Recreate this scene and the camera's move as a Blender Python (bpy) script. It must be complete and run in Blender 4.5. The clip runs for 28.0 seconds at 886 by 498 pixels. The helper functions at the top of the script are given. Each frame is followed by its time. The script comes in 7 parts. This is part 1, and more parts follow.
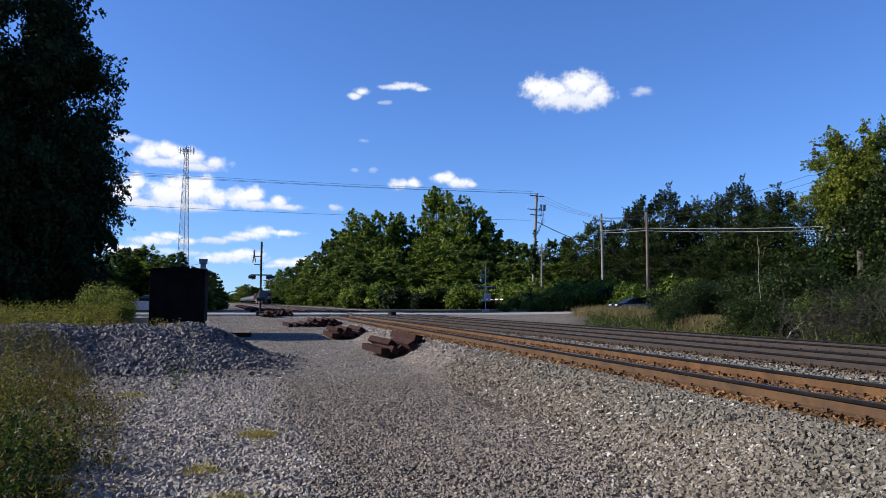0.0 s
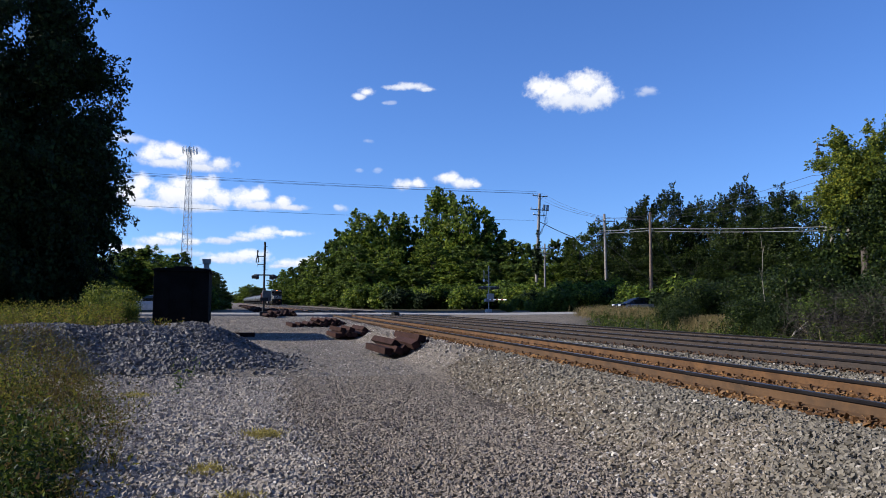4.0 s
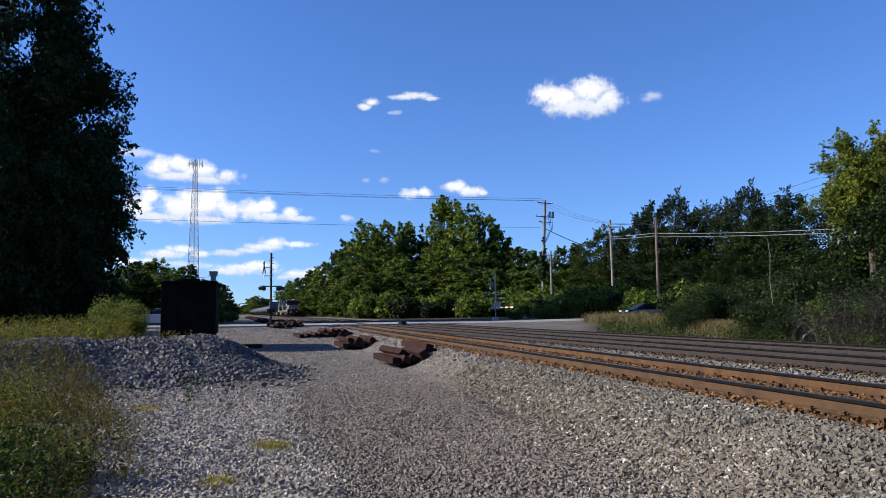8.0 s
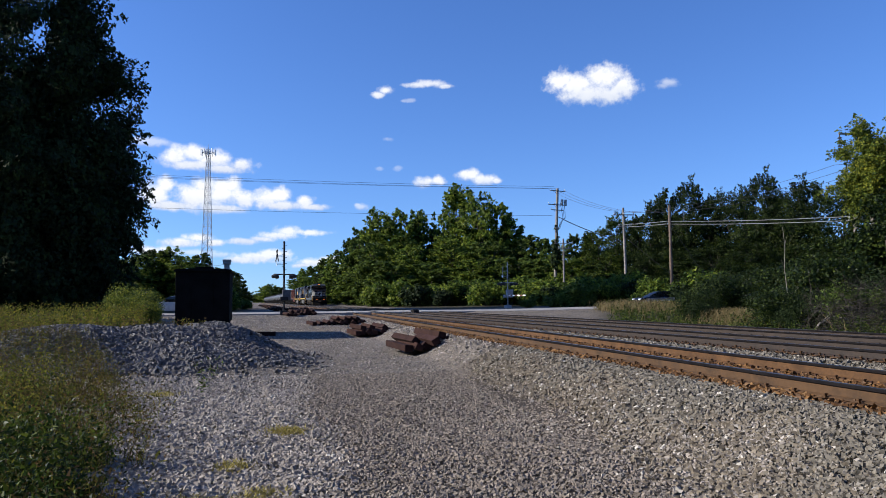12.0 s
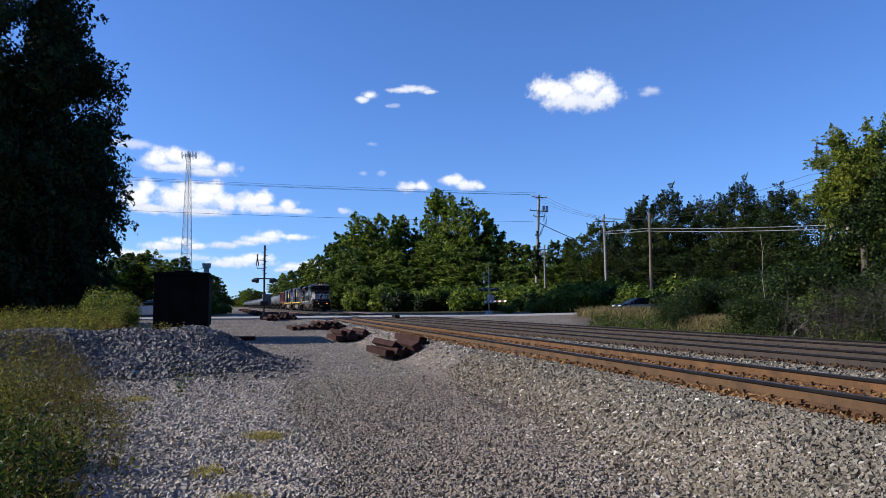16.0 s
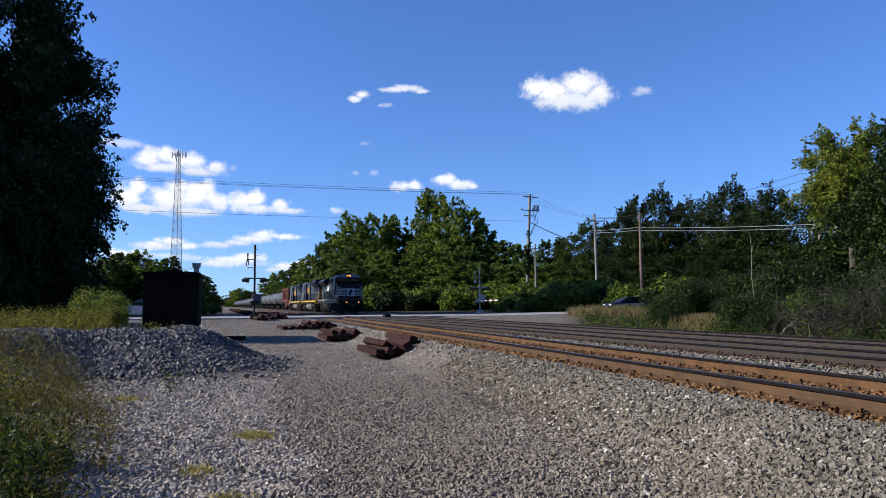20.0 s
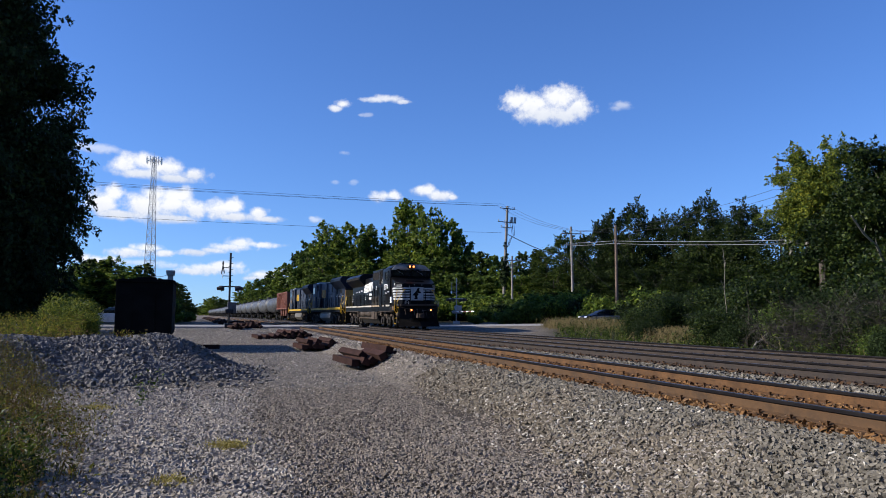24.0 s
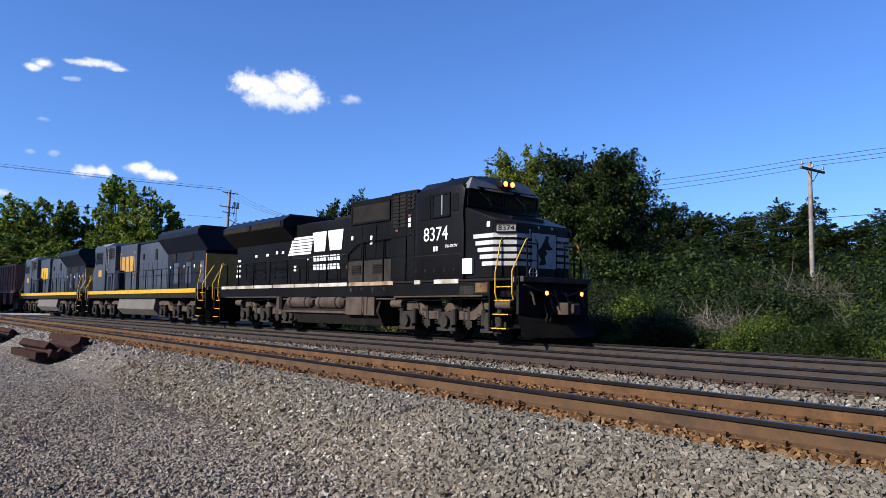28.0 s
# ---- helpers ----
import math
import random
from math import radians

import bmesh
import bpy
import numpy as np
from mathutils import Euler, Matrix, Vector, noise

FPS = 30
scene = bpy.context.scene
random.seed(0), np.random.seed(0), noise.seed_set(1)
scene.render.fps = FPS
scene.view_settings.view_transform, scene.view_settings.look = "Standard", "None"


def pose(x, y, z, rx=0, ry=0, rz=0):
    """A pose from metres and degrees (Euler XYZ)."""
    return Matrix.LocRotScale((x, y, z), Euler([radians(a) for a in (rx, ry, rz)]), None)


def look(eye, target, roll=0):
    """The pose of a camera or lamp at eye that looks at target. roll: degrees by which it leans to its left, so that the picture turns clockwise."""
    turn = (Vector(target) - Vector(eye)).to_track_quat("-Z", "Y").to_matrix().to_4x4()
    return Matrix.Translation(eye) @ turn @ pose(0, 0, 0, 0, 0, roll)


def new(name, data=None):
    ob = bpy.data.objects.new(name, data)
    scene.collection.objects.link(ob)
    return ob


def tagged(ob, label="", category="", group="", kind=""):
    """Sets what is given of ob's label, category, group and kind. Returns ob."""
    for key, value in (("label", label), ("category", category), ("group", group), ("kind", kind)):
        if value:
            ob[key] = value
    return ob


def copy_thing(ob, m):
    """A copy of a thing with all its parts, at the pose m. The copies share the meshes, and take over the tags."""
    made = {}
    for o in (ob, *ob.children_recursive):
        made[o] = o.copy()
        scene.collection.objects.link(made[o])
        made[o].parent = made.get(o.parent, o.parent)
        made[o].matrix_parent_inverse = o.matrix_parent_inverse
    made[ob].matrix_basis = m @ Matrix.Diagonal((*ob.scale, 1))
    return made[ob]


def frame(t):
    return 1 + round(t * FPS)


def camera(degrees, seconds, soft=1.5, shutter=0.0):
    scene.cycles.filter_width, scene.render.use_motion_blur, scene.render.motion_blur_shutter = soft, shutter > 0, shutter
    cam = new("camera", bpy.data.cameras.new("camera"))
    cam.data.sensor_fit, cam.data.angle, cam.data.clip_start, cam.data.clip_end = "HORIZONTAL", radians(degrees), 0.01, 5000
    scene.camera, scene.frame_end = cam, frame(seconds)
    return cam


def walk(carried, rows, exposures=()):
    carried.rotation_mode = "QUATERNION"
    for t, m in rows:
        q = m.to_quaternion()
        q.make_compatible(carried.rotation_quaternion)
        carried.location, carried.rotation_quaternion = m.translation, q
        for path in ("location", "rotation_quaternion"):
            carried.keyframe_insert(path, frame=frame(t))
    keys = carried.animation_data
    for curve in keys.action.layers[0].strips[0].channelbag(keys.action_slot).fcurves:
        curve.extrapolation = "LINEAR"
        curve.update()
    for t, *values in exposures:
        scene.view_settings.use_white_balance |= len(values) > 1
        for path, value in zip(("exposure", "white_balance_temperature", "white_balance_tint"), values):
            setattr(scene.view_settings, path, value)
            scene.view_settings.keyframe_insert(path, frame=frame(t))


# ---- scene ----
cam = camera(62.72, 28.0, soft=0.5)
# seconds, x, y, z, yaw, pitch, roll
PATH = [
    (0.0, 0.002, 0.017, 1.713, -16.23, 4.23, 0.31),
    (0.5, 0.005, 0.029, 1.710, -16.14, 4.44, 0.13),
    (1.0, 0.005, 0.026, 1.708, -16.09, 4.42, 0.07),
    (1.5, 0.001, 0.023, 1.705, -16.16, 4.54, 0.12),
    (2.0, -0.001, 0.025, 1.710, -15.92, 4.68, 0.07),
    (2.5, -0.011, -0.004, 1.703, -15.84, 4.69, 0.13),
    (3.0, -0.010, 0.006, 1.701, -15.87, 4.31, 0.33),
    (3.5, -0.016, 0.008, 1.706, -15.96, 4.23, 0.38),
    (5.5, -0.014, 0.030, 1.701, -15.96, 4.33, 0.13),
    (6.0, -0.013, 0.033, 1.701, -15.78, 4.28, -0.00),
    (6.5, -0.017, 0.033, 1.705, -15.67, 4.46, -0.09),
    (7.0, -0.025, 0.023, 1.709, -15.66, 4.70, -0.40),
    (7.5, -0.026, 0.010, 1.705, -15.43, 4.87, -0.53),
    (8.0, -0.031, 0.014, 1.704, -15.54, 4.92, -0.53),
    (8.5, -0.045, 0.049, 1.694, -15.50, 5.09, -0.84),
    (9.0, -0.033, 0.013, 1.700, -14.05, 4.85, -0.89),
    (9.5, -0.013, -0.021, 1.692, -14.59, 4.73, -0.26),
    (10.0, -0.020, 0.017, 1.707, -15.16, 4.58, -0.19),
    (10.5, -0.031, 0.018, 1.697, -14.99, 4.52, 0.03),
    (11.0, -0.034, 0.001, 1.689, -14.66, 4.21, -0.13),
    (11.5, -0.033, 0.014, 1.690, -14.52, 3.98, -0.46),
    (13.5, -0.036, -0.007, 1.689, -14.86, 4.25, -0.36),
    (14.0, -0.040, 0.013, 1.685, -15.34, 4.33, -0.10),
    (14.5, -0.026, 0.018, 1.682, -15.38, 4.51, -0.08),
    (15.0, -0.032, 0.003, 1.686, -15.64, 4.60, 0.01),
    (15.5, -0.027, 0.011, 1.682, -15.85, 4.49, 0.10),
    (16.0, -0.021, 0.018, 1.685, -16.02, 4.42, -0.19),
    (16.5, -0.027, 0.012, 1.680, -16.22, 4.39, -0.19),
    (17.0, -0.041, 0.003, 1.684, -16.39, 4.52, -0.07),
    (17.5, -0.034, 0.014, 1.691, -16.42, 4.61, 0.13),
    (18.0, -0.032, -0.003, 1.684, -16.44, 4.58, -0.06),
    (18.5, -0.028, 0.008, 1.682, -16.70, 4.58, -0.05),
    (19.0, -0.018, 0.009, 1.680, -16.76, 4.42, -0.26),
    (19.5, -0.017, 0.026, 1.676, -16.75, 4.38, -0.40),
    (20.0, -0.010, 0.028, 1.670, -16.73, 4.38, -0.30),
    (20.5, -0.007, 0.027, 1.670, -16.94, 4.30, -0.40),
    (21.0, -0.013, 0.043, 1.680, -16.92, 4.48, -0.24),
    (21.5, -0.011, 0.026, 1.680, -17.23, 4.88, 0.25),
    (23.5, -0.032, -0.003, 1.673, -17.94, 5.51, 0.33),
    (24.0, -0.027, -0.027, 1.668, -18.53, 5.22, 0.31),
    (24.5, -0.018, -0.019, 1.681, -19.74, 4.97, 0.26),
    (25.0, -0.017, -0.025, 1.684, -20.61, 4.97, 0.37),
    (25.5, -0.003, -0.013, 1.687, -21.62, 4.92, 0.61),
    (26.0, 0.024, 0.004, 1.679, -23.44, 5.00, 0.64),
    (26.5, 0.044, -0.002, 1.684, -26.87, 5.05, 0.67),
    (27.0, 0.029, -0.009, 1.676, -30.91, 4.87, 0.74),
    (27.5, 0.108, 0.086, 1.653, -34.47, 4.52, 0.48),
    (28.0, 0.174, 0.177, 1.639, -40.08, 4.57, 0.65),
]


def facing(x, y, z, yaw, pitch, roll):
    a, b = radians(yaw), radians(pitch)
    ahead = Vector((-math.sin(a) * math.cos(b), math.cos(a) * math.cos(b), math.sin(b)))
    return look((x, y, z), Vector((x, y, z)) + ahead, roll)


walk(cam, [(t, facing(*row)) for t, *row in PATH], [(0.0, 0.56), (22.0, 0.56), (24.0, 0.50), (26.0, 0.54), (27.0, 0.61), (28.0, 0.66)])

# ---- light ----
SUN_AZ, SUN_EL = -78.0, 29.0   # degrees from +y to the right; height
sun = new("sun", bpy.data.lights.new("sun", "SUN"))
sun.data.energy, sun.data.angle, sun.data.color = 5.0, radians(0.53), (1.0, 0.93, 0.82)
sun_from = Vector((math.sin(radians(SUN_AZ)) * math.cos(radians(SUN_EL)), math.cos(radians(SUN_AZ)) * math.cos(radians(SUN_EL)), math.sin(radians(SUN_EL))))
sun.matrix_world = look(sun_from * 200, (0, 0, 0))
world = bpy.data.worlds.new("world")
scene.world = world
world.use_nodes = True
wn, wl = world.node_tree.nodes, world.node_tree.links
sky = wn.new("ShaderNodeTexSky")
sky.sky_type, sky.sun_disc = "NISHITA", False
sky.sun_elevation, sky.sun_rotation = radians(SUN_EL), radians(SUN_AZ)
sky.air_density, sky.dust_density, sky.ozone_density = 1.0, 0.35, 2.2
# the pale band at the horizon starts higher up, as on a dry clear day
wco, wsep, wmul, wcom = wn.new("ShaderNodeTexCoord"), wn.new("ShaderNodeSeparateXYZ"), wn.new("ShaderNodeMath"), wn.new("ShaderNodeCombineXYZ")
wmul.operation, wmul.inputs[1].default_value, wmul.inputs[2].default_value = "MULTIPLY_ADD", 0.96, 0.042
wl.new(wco.outputs["Generated"], wsep.inputs[0])
wl.new(wsep.outputs[2], wmul.inputs[0])
for k in (0, 1):
    wl.new(wsep.outputs[k], wcom.inputs[k])
wl.new(wmul.outputs[0], wcom.inputs[2])
wl.new(wcom.outputs[0], sky.inputs["Vector"])
sat = wn.new("ShaderNodeHueSaturation")
sat.inputs["Saturation"].default_value = 1.1
wl.new(sky.outputs[0], sat.inputs["Color"])
tint = wn.new("ShaderNodeMixRGB")
tint.blend_type, tint.inputs[0].default_value, tint.inputs[2].default_value = "MULTIPLY", 1.0, (0.74, 1.0, 1.55, 1)
wl.new(sat.outputs[0], tint.inputs[1])
wl.new(tint.outputs[0], wn["Background"].inputs["Color"])
wn["Background"].inputs["Strength"].default_value = 0.0828

# ---- materials ----


def surf(name, a, b, scale=4.0, rough=0.75, metal=0.0, bump=0.15, rand=0.0, third=None, spec=0.4):
    """Two colours mixed by noise at two scales, with fine relief; rand: how far single objects differ in tone."""
    m = bpy.data.materials.new(name)
    m.use_nodes = True
    n, l = m.node_tree.nodes, m.node_tree.links
    p = n["Principled BSDF"]
    p.inputs["Roughness"].default_value, p.inputs["Metallic"].default_value = rough, metal
    p.inputs["Specular IOR Level"].default_value = spec
    co = n.new("ShaderNodeTexCoord")
    big, fine = n.new("ShaderNodeTexNoise"), n.new("ShaderNodeTexNoise")
    for tex, s, d in ((big, scale, 4), (fine, scale * 9, 3)):
        tex.inputs["Scale"].default_value, tex.inputs["Detail"].default_value = s, d
        l.new(co.outputs["Object"], tex.inputs["Vector"])
    ramp = n.new("ShaderNodeMapRange")
    ramp.inputs["From Min"].default_value, ramp.inputs["From Max"].default_value = 0.35, 0.65
    l.new(big.outputs["Fac"], ramp.inputs["Value"])
    mix = n.new("ShaderNodeMixRGB")
    mix.inputs[1].default_value, mix.inputs[2].default_value = (*a, 1), (*b, 1)
    l.new(ramp.outputs[0], mix.inputs[0])
    col = mix.outputs[0]
    spot = n.new("ShaderNodeMixRGB")
    spot.blend_type = "MIX"
    dark = third or tuple(0.6 * min(u, v) for u, v in zip(a, b))
    spot.inputs[2].default_value = (*dark, 1)
    r2 = n.new("ShaderNodeMapRange")
    r2.inputs["From Min"].default_value, r2.inputs["From Max"].default_value, r2.inputs["To Max"].default_value = 0.5, 0.8, 0.8
    l.new(fine.outputs["Fac"], r2.inputs["Value"])
    l.new(r2.outputs[0], spot.inputs[0])
    l.new(col, spot.inputs[1])
    col = spot.outputs[0]
    if rand:
        info, hsv, r3 = n.new("ShaderNodeObjectInfo"), n.new("ShaderNodeHueSaturation"), n.new("ShaderNodeMapRange")
        r3.inputs["To Min"].default_value, r3.inputs["To Max"].default_value = 1 - rand, 1 + rand
        l.new(info.outputs["Random"], r3.inputs["Value"])
        l.new(r3.outputs[0], hsv.inputs["Value"])
        l.new(col, hsv.inputs["Color"])
        col = hsv.outputs[0]
    l.new(col, p.inputs["Base Color"])
    if bump:
        bp = n.new("ShaderNodeBump")
        bp.inputs["Strength"].default_value, bp.inputs["Distance"].default_value = bump, 0.02
        l.new(fine.outputs["Fac"], bp.inputs["Height"])
        l.new(bp.outputs[0], p.inputs["Normal"])
    return m


def islands(name, tones, rough=0.7, glow_through=0.0, spread=1.0, drift=1.0):
    """One tone out of several for each loose piece of a mesh, with a slow drift from place to place."""
    m = bpy.data.materials.new(name)
    m.use_nodes = True
    n, l = m.node_tree.nodes, m.node_tree.links
    p = n["Principled BSDF"]
    p.inputs["Roughness"].default_value, p.inputs["Specular IOR Level"].default_value = rough, 0.12
    geo, ramp = n.new("ShaderNodeNewGeometry"), n.new("ShaderNodeValToRGB")
    while len(ramp.color_ramp.elements) < len(tones):
        ramp.color_ramp.elements.new(0.5)
    for k, (e, c) in enumerate(zip(ramp.color_ramp.elements, tones)):
        e.position, e.color = k / (len(tones) - 1), (*c, 1)
    noise_t, co, add = n.new("ShaderNodeTexNoise"), n.new("ShaderNodeTexCoord"), n.new("ShaderNodeMath")
    noise_t.inputs["Scale"].default_value = 0.35
    l.new(co.outputs["Object"], noise_t.inputs["Vector"])
    add.operation = "MULTIPLY_ADD"
    l.new(noise_t.outputs["Fac"], add.inputs[0])
    add.inputs[1].default_value = drift
    sub = n.new("ShaderNodeMath")
    sub.operation = "MULTIPLY_ADD"
    l.new(geo.outputs["Random Per Island"], sub.inputs[0])
    sub.inputs[1].default_value, sub.inputs[2].default_value = spread, -0.5 * spread + 0.5 * (1 - drift)
    l.new(sub.outputs[0], add.inputs[2])
    l.new(add.outputs[0], ramp.inputs["Fac"])
    l.new(ramp.outputs[0], p.inputs["Base Color"])
    if glow_through:
        tr, mix = n.new("ShaderNodeBsdfTranslucent"), n.new("ShaderNodeMixShader")
        l.new(ramp.outputs[0], tr.inputs["Color"])
        mix.inputs[0].default_value = glow_through
        l.new(p.outputs[0], mix.inputs[1])
        l.new(tr.outputs[0], mix.inputs[2])
        l.new(mix.outputs[0], n["Material Output"].inputs["Surface"])
    return m


def plain(name, c, rough=0.5, metal=0.0, glow=0.0):
    m = bpy.data.materials.new(name)
    m.use_nodes = True
    p = m.node_tree.nodes["Principled BSDF"]
    p.inputs["Base Color"].default_value, p.inputs["Roughness"].default_value, p.inputs["Metallic"].default_value = (*c, 1), rough, metal
    if glow:
        p.inputs["Emission Color"].default_value, p.inputs["Emission Strength"].default_value = (*c, 1), glow
    return m


M = {}
STONE_SPREAD = (0.42, 0.62, 0.85, 1.05, 1.25, 0.95, 0.7, 1.1, 0.8, 1.35, 0.55, 1.0, 0.75, 1.2, 0.9)


def stone_tones(r, g, b, white):
    """Tones of one broken rock, dark to light, with a few white pieces at the end."""
    return [(r * k, g * k, b * k) for k in STONE_SPREAD * 2] + [(white, white * 0.93, white * 0.82)]


M["stone"] = islands("crushed_stone", stone_tones(0.165, 0.148, 0.122, 0.42), 0.95, spread=1.0, drift=0.3)
M["stone_yard"] = islands("yard_stone", stone_tones(0.290, 0.258, 0.226, 0.56), 0.95, spread=1.0, drift=0.3)
M["stone_tan"] = islands("tan_stone", stone_tones(0.165, 0.140, 0.108, 0.42)[8:], 0.95, spread=1.0, drift=0.4)
M["stone_lane"] = islands("lane_stone", stone_tones(0.222, 0.190, 0.160, 0.42), 0.95, spread=0.95, drift=0.3)
M["stone_pile"] = islands("grey_stone", stone_tones(0.150, 0.142, 0.138, 0.34), 0.9, spread=1.0, drift=0.3)
M["leaf"] = islands("oak_leaf", [(0.0281, 0.0506, 0.0103), (0.0655, 0.111, 0.0169), (0.126, 0.179, 0.0243), (0.225, 0.267, 0.0374)], 0.5, 0.42, 1.3)
M["leaf_light"] = islands("locust_leaf", [(0.027, 0.0486, 0.0108), (0.0648, 0.0972, 0.0173), (0.14, 0.173, 0.0237), (0.27, 0.27, 0.0324)], 0.5, 0.35)
# near-black leaf with deep shade put into its colour
M["leaf_dark"] = islands("shade_painted_leaf", [(0.006, 0.012, 0.004), (0.013, 0.024, 0.007), (0.026, 0.042, 0.010)], 0.7, 0.05)
M["leaf_mid"] = islands("dense_leaf", [(0.0101, 0.0216, 0.00504), (0.023, 0.0432, 0.00792), (0.0446, 0.072, 0.0115), (0.0972, 0.124, 0.0187)], 0.5, 0.3, 1.3)
# darker copy of the dense leaf: the right-hand woods' shade is in its colour
M["leaf_shaded"] = islands("shaded_green_leaf", [(0.0049, 0.011, 0.00367), (0.00977, 0.0208, 0.00551), (0.0195, 0.0355, 0.00796), (0.052, 0.0723, 0.0122)], 0.5, 0.22, 1.3)
M["leaf_bush"] = islands("bush_leaf", [(0.0311, 0.0518, 0.0121), (0.057, 0.0907, 0.0173), (0.0881, 0.13, 0.0224), (0.13, 0.168, 0.0294)], 0.55, 0.38)
M["weed"] = islands("weed_blade", [(0.030, 0.036, 0.009), (0.090, 0.058, 0.024), (0.135, 0.085, 0.036), (0.055, 0.034, 0.016), (0.11, 0.105, 0.020), (0.19, 0.17, 0.030), (0.060, 0.072, 0.015)], 0.8, 0.38, 1.3)
M["weed_green"] = islands("green_blade", [(0.0288, 0.0468, 0.00864), (0.072, 0.0936, 0.0137), (0.151, 0.162, 0.0216), (0.245, 0.216, 0.0302), (0.0936, 0.0648, 0.0274)], 0.75, 0.4, 1.3)
M["straw"] = islands("straw_blade", [(0.115, 0.0936, 0.0432), (0.18, 0.137, 0.0648), (0.23, 0.18, 0.0936), (0.101, 0.101, 0.036)], 0.7, 0.25)
M["bark"] = surf("bark", (0.0504, 0.0396, 0.0324), (0.0864, 0.072, 0.0612), 6, 0.9, 0, 0.5)
M["dead_pale"] = surf("bleached_wood", (0.173, 0.158, 0.137), (0.238, 0.216, 0.187), 6, 0.9, 0, 0.3)
M["dead_grey"] = surf("grey_dead_wood", (0.0936, 0.0828, 0.072), (0.158, 0.144, 0.126), 6, 0.9, 0, 0.3)
M["dead"] = surf("dead_wood", (0.0156, 0.0126, 0.0102), (0.036, 0.03, 0.0246), 6, 0.9, 0, 0.3)
M["rail_side"] = surf("greasy_head_side", (0.005, 0.004, 0.005), (0.011, 0.009, 0.009), 3, 0.7, 0.0, 0.05, spec=0.1)
M["stone_rust"] = islands("rust_stained_stone", [(0.0648, 0.0324, 0.0144), (0.13, 0.0648, 0.0259), (0.173, 0.09, 0.036), (0.101, 0.0648, 0.0432), (0.216, 0.122, 0.054)], 0.95, spread=1.3)
M["stone_dark"] = islands("oily_stone", [(0.0216, 0.0158, 0.0122), (0.0576, 0.0324, 0.018), (0.0792, 0.0468, 0.0259), (0.036, 0.0274, 0.0216), (0.0936, 0.0756, 0.0612)], 0.95, spread=1.3)
M["rust"] = surf("rusty_steel", (0.0612, 0.0288, 0.0101), (0.112, 0.0533, 0.0187), 3, 0.8, 0.1, 0.15)
M["rust_brown"] = surf("brown_rail_web", (0.048, 0.026, 0.012), (0.088, 0.045, 0.018), 2.5, 0.8, 0.1, 0.15, third=(0.10, 0.052, 0.02))
M["rust_dark"] = surf("dark_rusty_steel", (0.0245, 0.018, 0.0151), (0.0403, 0.0274, 0.0209), 3, 0.75, 0.1, 0.15)
M["rail_top"] = surf("worn_rail_head", (0.10, 0.095, 0.105), (0.17, 0.16, 0.175), 2, 0.3, 0.8, 0.05)
M["tie"] = surf("old_tie_wood", (0.0432, 0.0288, 0.0202), (0.0792, 0.054, 0.0374), 5, 0.9, 0, 0.5, rand=0.2)
M["tie_red"] = surf("creosoted_timber", (0.0245, 0.0122, 0.0101), (0.0446, 0.0216, 0.0173), 4, 0.85, 0, 0.4, rand=0.2, spec=0.1)
M["asphalt"] = surf("worn_asphalt", (0.216, 0.206, 0.195), (0.303, 0.286, 0.27), 1.2, 0.9, 0, 0.2)
M["pole"] = surf("grey_pole_wood", (0.173, 0.151, 0.137), (0.259, 0.238, 0.216), 5, 0.9, 0, 0.3)
M["pale_wire"] = plain("pale_cable", (0.216, 0.216, 0.209), 0.6)
M["pole_brown"] = surf("brown_pole_wood", (0.108, 0.0756, 0.0576), (0.158, 0.119, 0.0936), 5, 0.9, 0, 0.3)
M["galv"] = surf("galvanised_steel", (0.274, 0.281, 0.295), (0.346, 0.353, 0.36), 5, 0.5, 0.6, 0.05)
# near-black metal: the shed's unlit look is put into its colour
M["black"] = surf("shade_black_metal", (0.006, 0.006, 0.006), (0.010, 0.010, 0.010), 2, 0.9, 0, 0.03, spec=0.05)
M["wire"] = plain("black_wire", (0.02, 0.02, 0.022), 0.6)
M["glass"] = plain("dark_glass", (0.01, 0.012, 0.015), 0.06)

# ---- shapes ----


def box_bm(bm, x0, y0, z0, x1, y1, z1, m=None, bevel=0.0):
    r = bmesh.ops.create_cube(bm, size=1.0, matrix=(m or Matrix()) @ Matrix.Translation(((x0 + x1) / 2, (y0 + y1) / 2, (z0 + z1) / 2)) @ Matrix.Diagonal((x1 - x0, y1 - y0, z1 - z0, 1)))
    if bevel:
        es = list({e for v in r["verts"] for e in v.link_edges})
        bmesh.ops.bevel(bm, geom=es, offset=bevel, segments=2, affect="EDGES", profile=0.6)


def boxes(*rows, bevel=0.0):
    bm = bmesh.new()
    for row in rows:
        box_bm(bm, *row, bevel=bevel)
    return bm


def tube_bm(bm, a, b, r0, r1=None, sides=8, caps=True):
    a, b = Vector(a), Vector(b)
    d = b - a
    m = Matrix.Translation((a + b) / 2) @ d.to_track_quat("Z", "Y").to_matrix().to_4x4()
    bmesh.ops.create_cone(bm, cap_ends=caps, segments=sides, radius1=r0, radius2=r0 if r1 is None else r1, depth=d.length, matrix=m)


def tubes(*rows, sides=8):
    bm = bmesh.new()
    for row in rows:
        tube_bm(bm, *row, sides=sides)
    return bm


